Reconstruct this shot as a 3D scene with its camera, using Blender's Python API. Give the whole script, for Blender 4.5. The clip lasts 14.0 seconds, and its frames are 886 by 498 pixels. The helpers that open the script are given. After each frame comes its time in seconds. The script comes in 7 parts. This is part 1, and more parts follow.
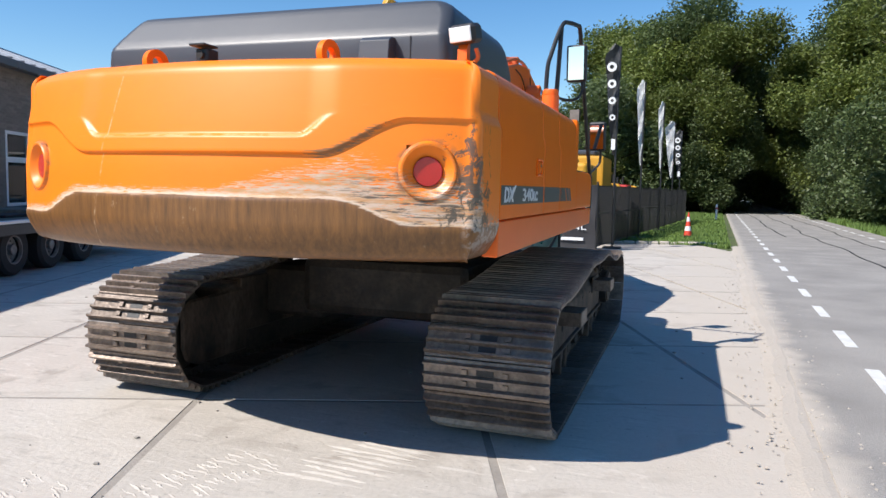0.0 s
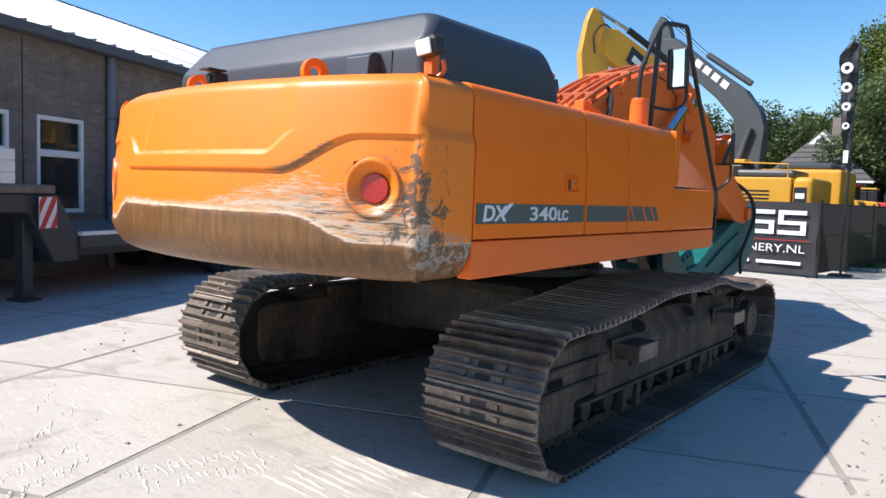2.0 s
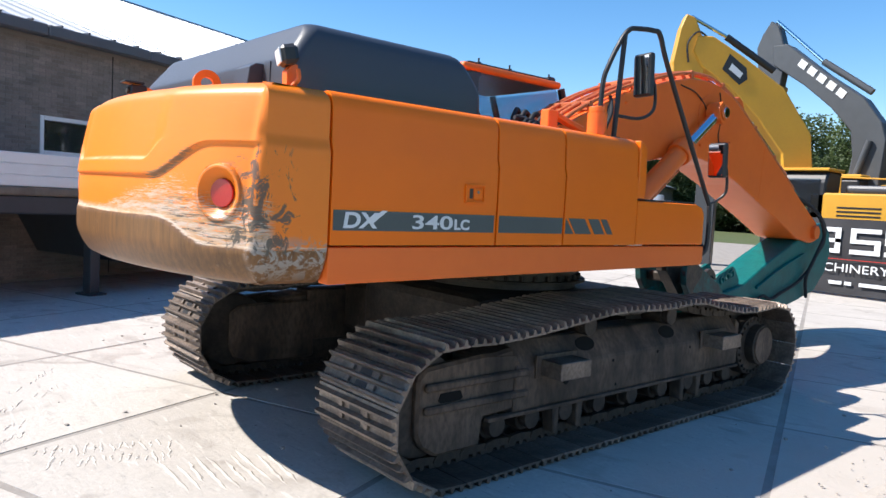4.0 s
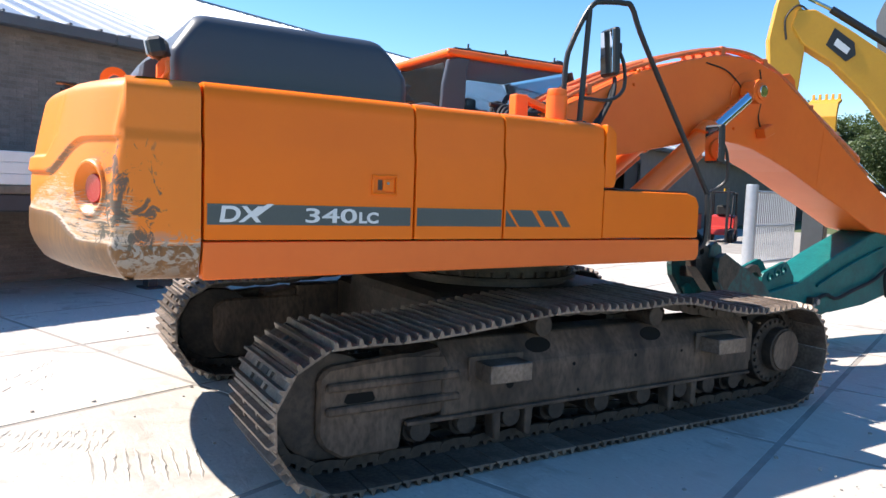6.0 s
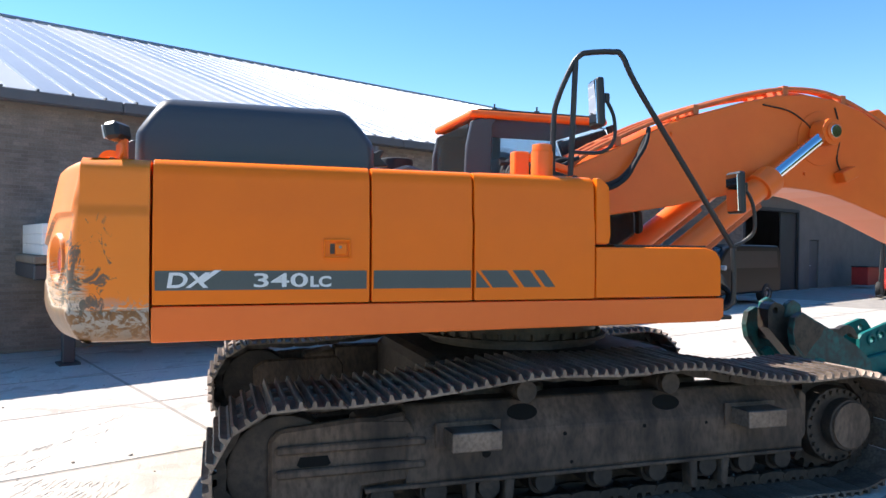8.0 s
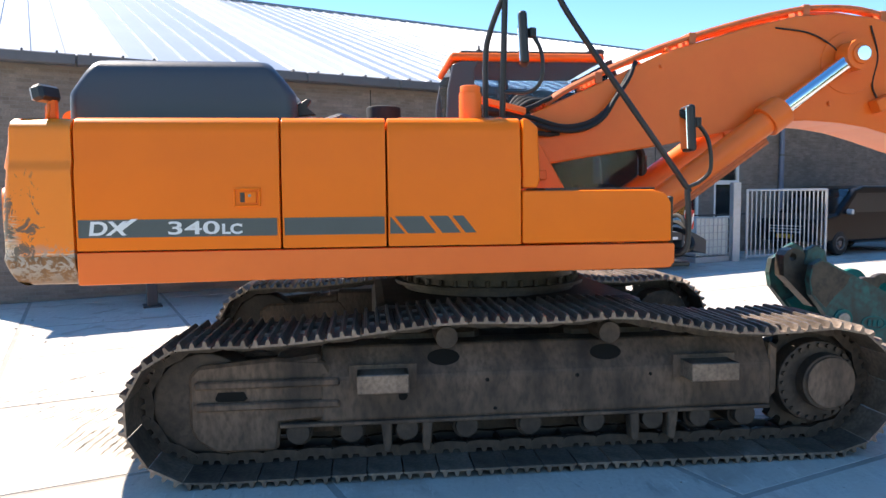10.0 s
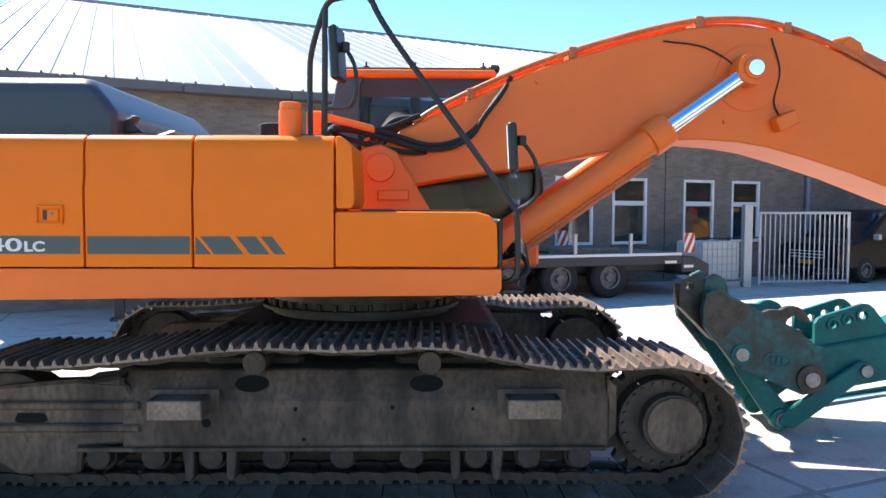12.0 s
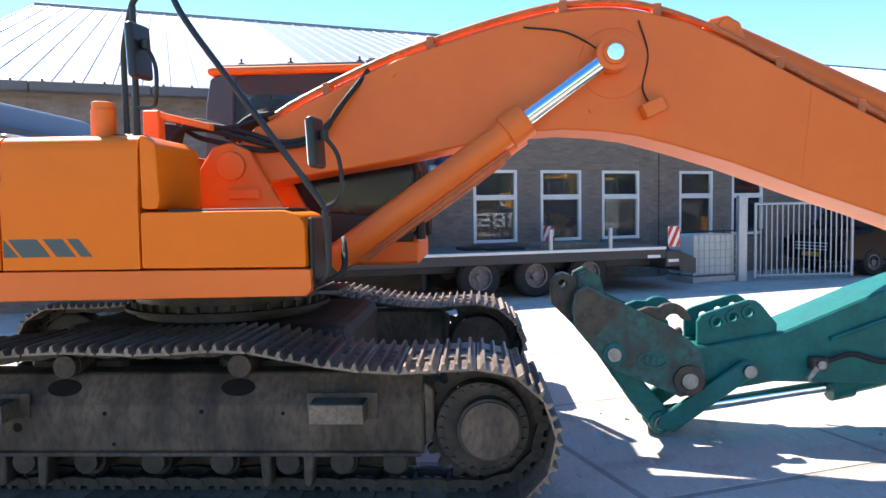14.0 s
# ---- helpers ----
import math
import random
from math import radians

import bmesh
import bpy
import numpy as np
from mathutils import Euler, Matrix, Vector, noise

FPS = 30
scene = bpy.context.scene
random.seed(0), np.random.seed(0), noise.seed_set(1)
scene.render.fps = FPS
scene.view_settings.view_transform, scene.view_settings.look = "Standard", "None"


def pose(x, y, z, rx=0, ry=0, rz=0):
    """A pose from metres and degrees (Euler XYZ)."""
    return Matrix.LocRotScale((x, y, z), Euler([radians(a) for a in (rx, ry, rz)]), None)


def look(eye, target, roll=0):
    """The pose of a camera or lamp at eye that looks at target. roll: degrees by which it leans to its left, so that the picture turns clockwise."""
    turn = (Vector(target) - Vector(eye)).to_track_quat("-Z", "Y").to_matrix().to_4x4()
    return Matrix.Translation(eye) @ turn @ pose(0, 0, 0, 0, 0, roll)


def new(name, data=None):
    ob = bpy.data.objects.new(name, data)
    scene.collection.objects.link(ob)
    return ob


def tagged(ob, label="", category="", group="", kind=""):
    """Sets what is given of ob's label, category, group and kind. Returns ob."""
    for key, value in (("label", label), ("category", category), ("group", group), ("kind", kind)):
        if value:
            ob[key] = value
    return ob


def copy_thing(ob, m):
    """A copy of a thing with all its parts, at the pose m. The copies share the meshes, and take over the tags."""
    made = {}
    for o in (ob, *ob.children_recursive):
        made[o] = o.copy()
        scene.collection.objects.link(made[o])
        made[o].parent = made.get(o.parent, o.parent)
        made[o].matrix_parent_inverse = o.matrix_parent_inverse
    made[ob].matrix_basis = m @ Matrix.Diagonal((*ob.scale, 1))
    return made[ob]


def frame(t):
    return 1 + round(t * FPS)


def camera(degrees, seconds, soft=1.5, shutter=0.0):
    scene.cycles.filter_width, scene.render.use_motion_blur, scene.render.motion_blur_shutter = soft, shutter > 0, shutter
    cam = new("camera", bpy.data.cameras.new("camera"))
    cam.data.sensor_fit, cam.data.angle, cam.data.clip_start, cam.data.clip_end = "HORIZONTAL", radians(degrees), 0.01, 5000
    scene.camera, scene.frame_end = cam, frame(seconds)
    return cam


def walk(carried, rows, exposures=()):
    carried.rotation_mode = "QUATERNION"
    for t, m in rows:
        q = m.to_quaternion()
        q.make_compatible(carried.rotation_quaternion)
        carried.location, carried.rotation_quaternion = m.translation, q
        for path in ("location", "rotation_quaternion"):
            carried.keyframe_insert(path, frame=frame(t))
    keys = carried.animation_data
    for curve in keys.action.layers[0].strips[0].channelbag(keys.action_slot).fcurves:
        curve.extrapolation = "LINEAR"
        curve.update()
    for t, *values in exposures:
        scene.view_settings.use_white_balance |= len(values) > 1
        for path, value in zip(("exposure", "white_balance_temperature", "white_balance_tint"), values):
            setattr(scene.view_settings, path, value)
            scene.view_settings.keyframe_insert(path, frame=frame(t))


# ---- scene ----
cam = camera(63.7, 14.0)
METRES, EYE, TILT, LEAN, TURN = 10.0, 1.61, 0.0, 0.0, 19.0
ROWS = [
    (0.0, 0.0, 0.0, 0.0, 0.11, -4.95, -1.27),
    (0.5, 0.0344, 0.0086, 0.0003, 1.83, -5.91, -1.21),
    (1.0, 0.0754, 0.0143, 0.0034, 8.84, -6.42, -1.4),
    (1.5, 0.1057, 0.0255, 0.0045, 15.96, -5.02, -1.58),
    (2.0, 0.1406, 0.0396, 0.0067, 19.75, -4.53, -2.14),
    (2.5, 0.1749, 0.0498, 0.0085, 23.67, -4.07, -2.24),
    (3.0, 0.2067, 0.0678, 0.0101, 25.56, -3.61, -2.71),
    (3.5, 0.2411, 0.0827, 0.0104, 27.84, -3.44, -2.91),
    (6.0, 0.3621, 0.1924, 0.0141, 40.25, -4.85, -2.19),
    (6.5, 0.3867, 0.2158, 0.0173, 42.68, -1.96, -1.57),
    (7.0, 0.4093, 0.2393, 0.0168, 47.08, -0.7, -2.05),
    (7.5, 0.4253, 0.2623, 0.0182, 50.16, -0.13, -1.41),
    (10.0, 0.5186, 0.4129, 0.0161, 64.94, -4.46, 0.53),
    (10.5, 0.5277, 0.4506, 0.0178, 65.6, -4.42, 0.29),
    (11.0, 0.5429, 0.4928, 0.0181, 67.25, -3.69, 0.46),
    (11.5, 0.5492, 0.5299, 0.0177, 68.49, -3.25, -0.16),
    (12.0, 0.558, 0.5668, 0.0176, 69.9, -3.01, -0.19),
    (12.5, 0.5694, 0.6009, 0.0177, 71.99, -2.85, -0.18),
    (13.0, 0.574, 0.6381, 0.0173, 73.76, -2.47, 0.08),
    (13.5, 0.5768, 0.6701, 0.0172, 73.65, -2.34, 0.55),
    (14.0, 0.5878, 0.709, 0.017, 73.49, -3.25, 0.84),
]
walk(cam, [(t, pose(0, 0, EYE, TILT, LEAN, TURN) @ pose(METRES * x, METRES * y, METRES * z, 90 + pitch, roll, yaw)) for t, x, y, z, yaw, pitch, roll in ROWS],
     exposures=[(0.0, 0.58, 6450, 12), (1.5, 0.76, 6450, 12), (3.0, 0.78, 6350, 12), (6.0, 1.23, 6600, 12), (7.5, 1.18, 6550, 12), (10.0, 1.54, 7100, 14), (14.0, 1.66, 6900, 14)])

# ---- world, sun, exposure ----
SUN_TO = Vector((-1.5, -1.65, 2.45)).normalized()
world = bpy.data.worlds.new("sky")
scene.world = world
world.use_nodes = True
wn = world.node_tree
sky = wn.nodes.new("ShaderNodeTexSky")
sky.sky_type = "NISHITA"
sky.sun_disc = False
sky.sun_elevation = math.asin(SUN_TO.z)
sky.sun_rotation = math.atan2(SUN_TO.x, SUN_TO.y)
sky.air_density, sky.dust_density, sky.ozone_density = 1.0, 0.0, 2.0
tone = wn.nodes.new("ShaderNodeHueSaturation")
tone.inputs["Saturation"].default_value, tone.inputs["Value"].default_value = 1.31, 0.96
wn.links.new(sky.outputs[0], tone.inputs["Color"])
wn.links.new(tone.outputs[0], wn.nodes["Background"].inputs[0])
wn.nodes["Background"].inputs[1].default_value = 0.107
sun = new("sun", bpy.data.lights.new("sun", "SUN"))
sun.data.energy, sun.data.angle, sun.data.color = 4.5, radians(0.53), (1.0, 0.95, 0.87)
sun.matrix_world = look((0, 0, 30), tuple(Vector((0, 0, 30)) - SUN_TO))


# ---- materials ----
def material(name, color, rough=0.6, metal=0.0, dark=None, scale=6.0, fine=60.0, amount=0.35, bump=0.15, fine_amount=0.25, coat=0.0, per_piece=0.0, stretch=(1, 1, 1)):
    """A surface with blotches at one scale and grain at a finer one."""
    m = bpy.data.materials.new(name)
    m.use_nodes = True
    t = m.node_tree
    b = t.nodes["Principled BSDF"]
    b.inputs["Roughness"].default_value, b.inputs["Metallic"].default_value = rough, metal
    b.inputs["Coat Weight"].default_value = coat
    b.inputs["Coat Roughness"].default_value = 0.15
    co = t.nodes.new("ShaderNodeTexCoord")
    mp = t.nodes.new("ShaderNodeMapping")
    mp.inputs["Scale"].default_value = stretch
    t.links.new(co.outputs["Object"], mp.inputs[0])
    n1 = t.nodes.new("ShaderNodeTexNoise")
    n1.inputs["Scale"].default_value, n1.inputs["Detail"].default_value = scale, 6
    n2 = t.nodes.new("ShaderNodeTexNoise")
    n2.inputs["Scale"].default_value, n2.inputs["Detail"].default_value = fine, 4
    for n in (n1, n2):
        t.links.new(mp.outputs[0], n.inputs[0])
    r1 = t.nodes.new("ShaderNodeMapRange")
    r1.inputs[1].default_value, r1.inputs[2].default_value, r1.inputs[4].default_value = 0.35, 0.7, amount
    t.links.new(n1.outputs[0], r1.inputs[0])
    r2 = t.nodes.new("ShaderNodeMapRange")
    r2.inputs[1].default_value, r2.inputs[2].default_value, r2.inputs[4].default_value = 0.4, 0.7, fine_amount
    t.links.new(n2.outputs[0], r2.inputs[0])
    dark = dark or tuple(c * 0.55 for c in color)
    x1 = t.nodes.new("ShaderNodeMix")
    x1.data_type = "RGBA"
    x1.inputs[6].default_value, x1.inputs[7].default_value = (*color, 1), (*dark, 1)
    t.links.new(r1.outputs[0], x1.inputs[0])
    x2 = t.nodes.new("ShaderNodeMix")
    x2.data_type = "RGBA"
    x2.inputs[7].default_value = (*dark, 1)
    t.links.new(r2.outputs[0], x2.inputs[0])
    t.links.new(x1.outputs[2], x2.inputs[6])
    out = x2.outputs[2]
    if per_piece:
        oi = t.nodes.new("ShaderNodeObjectInfo")
        r3 = t.nodes.new("ShaderNodeMapRange")
        r3.inputs[3].default_value, r3.inputs[4].default_value = 1 - per_piece, 1 + per_piece
        t.links.new(oi.outputs["Random"], r3.inputs[0])
        hs = t.nodes.new("ShaderNodeHueSaturation")
        t.links.new(r3.outputs[0], hs.inputs["Value"])
        t.links.new(out, hs.inputs["Color"])
        out = hs.outputs[0]
    t.links.new(out, b.inputs["Base Color"])
    if bump:
        bp = t.nodes.new("ShaderNodeBump")
        bp.inputs["Strength"].default_value, bp.inputs["Distance"].default_value = bump, 0.01
        t.links.new(n2.outputs[0], bp.inputs["Height"])
        t.links.new(bp.outputs[0], b.inputs["Normal"])
    return m


def leafy(m):
    """Lets daylight glow through leaves and roof lights."""
    t = m.node_tree
    b = t.nodes["Principled BSDF"]
    tr = t.nodes.new("ShaderNodeBsdfTranslucent")
    t.links.new(b.inputs["Base Color"].links[0].from_socket, tr.inputs["Color"])
    mx = t.nodes.new("ShaderNodeMixShader")
    mx.inputs[0].default_value = 0.4
    t.links.new(b.outputs[0], mx.inputs[1])
    t.links.new(tr.outputs[0], mx.inputs[2])
    t.links.new(mx.outputs[0], t.nodes["Material Output"].inputs["Surface"])
    return m


def glass(name, color=(0.8, 0.9, 0.9), rough=0.0):
    m = bpy.data.materials.new(name)
    m.use_nodes = True
    b = m.node_tree.nodes["Principled BSDF"]
    b.inputs["Base Color"].default_value = (*color, 1)
    b.inputs["Roughness"].default_value, b.inputs["Transmission Weight"].default_value, b.inputs["IOR"].default_value = rough, 1.0, 1.45
    return m


def tinted_pane(name, tint, ior, dust=0.0):
    """Flat tinted glass: lets light straight through, mirrors a little, with a film of dust."""
    m = bpy.data.materials.new(name)
    m.use_nodes = True
    t = m.node_tree
    tr = t.nodes.new("ShaderNodeBsdfTransparent")
    tr.inputs[0].default_value = (*tint, 1)
    gl = t.nodes.new("ShaderNodeBsdfGlossy")
    gl.inputs["Roughness"].default_value = 0.02
    df = t.nodes.new("ShaderNodeBsdfDiffuse")
    df.inputs[0].default_value = (0.55, 0.58, 0.6, 1)
    film = t.nodes.new("ShaderNodeMixShader")
    film.inputs[0].default_value = dust
    t.links.new(tr.outputs[0], film.inputs[1])
    t.links.new(df.outputs[0], film.inputs[2])
    mx = t.nodes.new("ShaderNodeMixShader")
    fr = t.nodes.new("ShaderNodeFresnel")
    fr.inputs[0].default_value = ior
    t.links.new(fr.outputs[0], mx.inputs[0])
    t.links.new(film.outputs[0], mx.inputs[1])
    t.links.new(gl.outputs[0], mx.inputs[2])
    t.links.new(mx.outputs[0], t.nodes["Material Output"].inputs["Surface"])
    return m


ORANGE = material("orange_paint", (0.95, 0.185, 0.003), 0.38, dark=(0.82, 0.15, 0.004), scale=1.6, fine=5, amount=0.35, fine_amount=0.15, bump=0.12, coat=0.0)
ORANGE.node_tree.nodes["Principled BSDF"].inputs["Specular IOR Level"].default_value = 0.3
ORANGE_RED = material("boom_orange_paint", (0.93, 0.174, 0.019), 0.42, dark=(0.80, 0.125, 0.012), scale=1.3, fine=9, amount=0.45, fine_amount=0.2, bump=0.04, coat=0.0)
ORANGE_RED.node_tree.nodes["Principled BSDF"].inputs["Specular IOR Level"].default_value = 0.45
TEAL = material("teal_paint", (0.0005, 0.150, 0.140), 0.5, dark=(0.006, 0.065, 0.060), scale=5, fine=30, amount=0.5, fine_amount=0.4, bump=0.2)
TEAL.node_tree.nodes["Principled BSDF"].inputs["Specular IOR Level"].default_value = 0.3
TEAL_WORN = material("worn_teal_paint", (0.004, 0.135, 0.125), 0.5, dark=(0.030, 0.026, 0.023), scale=5, fine=15, amount=0.95, fine_amount=0.9, bump=0.5)
BLACK_HOOD = material("black_hood_paint", (0.050, 0.056, 0.069), 0.40, dark=(0.06, 0.067, 0.08), scale=2, fine=300, amount=0.5, bump=0.08)
BLACK = material("black_paint", (0.02, 0.02, 0.022), 0.45, scale=8, bump=0.1)
RUBBER = material("rubber", (0.018, 0.018, 0.019), 0.75, scale=10, bump=0.2)
DARK_IRON = material("greasy_iron", (0.078, 0.055, 0.042), 0.62, metal=0.1, dark=(0.02, 0.015, 0.012), scale=5, fine=30, amount=0.95, fine_amount=0.7, bump=0.5)
FRAME_IRON = material("dusty_frame_steel", (0.16, 0.106, 0.074), 0.72, metal=0.0, dark=(0.020, 0.014, 0.011), scale=3.4, fine=30, amount=0.95, fine_amount=0.6, bump=0.6, stretch=(1, 1, 0.5))
RIM = material("dirty_wheel_rim", (0.26, 0.255, 0.25), 0.6, metal=0.2, dark=(0.09, 0.07, 0.06), scale=14, amount=0.6, bump=0.1)
# near-black matt that paints the shade inside holes onto uncut steel
HOLE_BLACK = material("sooty_hole", (0.004, 0.0035, 0.003), 1.0, bump=0.0)
BARE_STEEL = material("worn_dark_steel", (0.032, 0.029, 0.027), 0.45, metal=0.4, dark=(0.11, 0.085, 0.065), scale=7, fine=30, amount=0.6, fine_amount=0.4, bump=0.4)
SHOE = material("track_steel", (0.25, 0.195, 0.158), 0.45, metal=0.4, dark=(0.06, 0.046, 0.037), scale=5, fine=40, amount=0.7, fine_amount=0.5, bump=0.4, per_piece=0.3)
PIPE_ORANGE = material("weathered_orange_pipe", (0.66, 0.165, 0.045), 0.5, dark=(0.36, 0.085, 0.03), scale=6, fine=25, amount=0.6, fine_amount=0.4, bump=0.1)
CHROME = material("chrome", (0.85, 0.86, 0.88), 0.08, metal=1.0, scale=5, amount=0.05, fine_amount=0.03, bump=0.0)
STEEL = material("galvanised_steel", (0.5, 0.52, 0.55), 0.45, metal=0.5, scale=9, amount=0.25, bump=0.08)
PIN_STEEL = material("worn_pin_steel", (0.32, 0.33, 0.34), 0.38, metal=0.8, dark=(0.12, 0.1, 0.09), scale=18, amount=0.6, bump=0.2)
GREY_DECAL = material("grey_decal", (0.075, 0.09, 0.088), 0.5, scale=3, amount=0.2, fine_amount=0.1, bump=0.0)
WHITE_DECAL = material("white_decal", (0.75, 0.76, 0.76), 0.5, scale=6, amount=0.15, fine_amount=0.1, bump=0.0)
WHITE_PAINT = material("white_frame_paint", (0.78, 0.78, 0.77), 0.5, scale=4, amount=0.12, fine_amount=0.08, bump=0.05)
RED_LENS = material("red_reflector", (0.55, 0.02, 0.015), 0.3, scale=30, amount=0.2, fine=180, bump=0.3, coat=0.6)
RED_PAINT = material("red_paint", (0.55, 0.035, 0.025), 0.45, scale=4, amount=0.3, bump=0.05)
YELLOW = material("yellow_paint", (0.64, 0.32, 0.022), 0.5, dark=(0.48, 0.23, 0.022), scale=2, fine=20, amount=0.3, fine_amount=0.15, bump=0.04)
GREY_MACHINE = material("dark_grey_paint", (0.07, 0.075, 0.08), 0.45, scale=3, amount=0.3, bump=0.05)
MIRROR = material("mirror_glass", (0.9, 0.9, 0.9), 0.02, metal=1.0, amount=0.0, fine_amount=0.0, bump=0.0)
CAB_GLASS = tinted_pane("cab_glass", (0.60, 0.70, 0.78), 1.24, 0.03)
WIN_GLASS = tinted_pane("window_glass", (0.80, 0.84, 0.84), 1.75, 0.05)
LAMP_GLASS = glass("lamp_glass", (0.95, 0.95, 0.95), 0.15)
ASPHALT = material("asphalt", (0.345, 0.325, 0.30), 0.85, dark=(0.175, 0.166, 0.155), scale=0.9, fine=95, amount=0.65, fine_amount=0.75, bump=0.5)
JOINT_DIRT = material("joint_dirt", (0.34, 0.31, 0.275), 0.95, dark=(0.19, 0.17, 0.15), scale=3, fine=40, amount=0.6, bump=0.5)
GRAVEL = material("sandy_gravel", (0.475, 0.425, 0.365), 0.95, dark=(0.35, 0.31, 0.265), scale=1.2, fine=55, amount=0.4, fine_amount=0.4, bump=0.5)


def sanded(m):
    """Sand blown over the road's near edge, in ragged tongues."""
    t = m.node_tree
    b = t.nodes["Principled BSDF"]
    src = b.inputs["Base Color"].links[0].from_socket
    geo = t.nodes.new("ShaderNodeNewGeometry")
    dot = t.nodes.new("ShaderNodeVectorMath")
    dot.operation = "DOT_PRODUCT"
    dot.inputs[1].default_value = (1.0, -0.033, 0.0)
    n = t.nodes.new("ShaderNodeTexNoise")
    n.inputs["Scale"].default_value, n.inputs["Detail"].default_value = 2.6, 9
    ma = t.nodes.new("ShaderNodeMath")
    ma.operation = "MULTIPLY_ADD"
    ma.inputs[1].default_value = -0.5
    r = t.nodes.new("ShaderNodeMapRange")
    r.inputs[1].default_value, r.inputs[2].default_value, r.inputs[3].default_value, r.inputs[4].default_value = 0.42, 0.66, 0.95, 0.0
    x = t.nodes.new("ShaderNodeMix")
    x.data_type = "RGBA"
    x.inputs[7].default_value = (0.475, 0.425, 0.365, 1)
    for a, c in ((geo.outputs["Position"], dot.inputs[0]), (geo.outputs["Position"], n.inputs[0]), (n.outputs[0], ma.inputs[0]), (dot.outputs["Value"], ma.inputs[2]), (ma.outputs[0], r.inputs[0]), (r.outputs[0], x.inputs[0]), (src, x.inputs[6]), (x.outputs[2], b.inputs["Base Color"])):
        t.links.new(a, c)
    return m


sanded(ASPHALT)
ROAD_PAINT = material("road_paint", (0.72, 0.72, 0.70), 0.7, dark=(0.4, 0.4, 0.39), scale=5, fine=60, amount=0.5, fine_amount=0.4, bump=0.2)
GRASS_SOIL = material("verge_soil", (0.055, 0.095, 0.022), 0.95, dark=(0.11, 0.10, 0.05), scale=0.9, fine=20, amount=0.6, fine_amount=0.5, bump=0.9)
LEAF = material("leaves", (0.21, 0.255, 0.058), 0.5, dark=(0.06, 0.09, 0.022), scale=0.5, fine=4, amount=0.7, fine_amount=0.5, bump=0.0, per_piece=0.2)
LEAF_DARK = material("dark_leaves", (0.14, 0.188, 0.068), 0.5, dark=(0.035, 0.058, 0.02), scale=0.5, fine=4, amount=0.7, fine_amount=0.5, bump=0.0, per_piece=0.2)
LEAF_PINK = material("copper_leaves", (0.16, 0.06, 0.06), 0.6, dark=(0.09, 0.03, 0.03), scale=1, fine=5, amount=0.7, bump=0.0)
leafy(LEAF)
leafy(LEAF_DARK)
BARK = material("bark", (0.055, 0.045, 0.036), 0.9, dark=(0.035, 0.028, 0.02), scale=3, fine=14, amount=0.7, bump=1.0, stretch=(1, 1, 0.3))
MORTAR = material("mortar", (0.22, 0.20, 0.18), 0.95, scale=2, fine=40, bump=0.3)
BRICK = material("grey_brown_brick", (0.245, 0.205, 0.178), 0.9, dark=(0.125, 0.105, 0.092), scale=3, fine=40, amount=0.6, fine_amount=0.5, bump=0.4, per_piece=0.16)
ROOF_METAL = material("profiled_roof_sheet", (0.36, 0.38, 0.41), 0.38, metal=0.35, dark=(0.27, 0.29, 0.32), scale=0.5, fine=8, amount=0.4, fine_amount=0.2, bump=0.03)
ROOF_WHITE = material("translucent_roof_sheet", (0.72, 0.74, 0.76), 0.4, scale=0.6, amount=0.15, fine_amount=0.1, bump=0.02)
leafy(ROOF_WHITE)
ZINC = material("grey_gutter", (0.12, 0.125, 0.14), 0.5, metal=0.2, scale=3, amount=0.3, bump=0.05)
PIPE_GREY = material("blue_grey_pipe", (0.16, 0.19, 0.27), 0.55, scale=3, amount=0.2, bump=0.03)
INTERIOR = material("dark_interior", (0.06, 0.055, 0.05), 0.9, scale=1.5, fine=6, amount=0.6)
BANNER_CLOTH = material("black_banner_cloth", (0.028, 0.027, 0.03), 0.6, scale=2, fine=120, amount=0.4, bump=0.2)
TRAILER_PAINT = material("trailer_grey_paint", (0.045, 0.048, 0.055), 0.5, scale=3, amount=0.4, bump=0.08)
WOOD = material("weathered_deck_wood", (0.22, 0.18, 0.14), 0.85, dark=(0.1, 0.08, 0.06), scale=3, fine=25, amount=0.6, bump=0.4, stretch=(6, 1, 1))
TILE_ROOF = material("dark_roof_tiles", (0.10, 0.095, 0.095), 0.8, scale=3, fine=20, amount=0.5, bump=0.5)
PLASTIC_WHITE = material("white_tank_plastic", (0.62, 0.64, 0.62), 0.45, scale=3, amount=0.2, bump=0.02)
BLUE_PAINT = material("dark_blue_paint", (0.01, 0.035, 0.13), 0.4, scale=4, amount=0.3, bump=0.05)
VAN_PAINT = material("black_van_paint", (0.008, 0.009, 0.012), 0.3, scale=2, amount=0.2, bump=0.0)
VAN_PAINT.node_tree.nodes["Principled BSDF"].inputs["Specular IOR Level"].default_value = 0.2
CONE_RED = material("cone_red", (0.68, 0.06, 0.03), 0.55, scale=6, amount=0.25, bump=0.03)


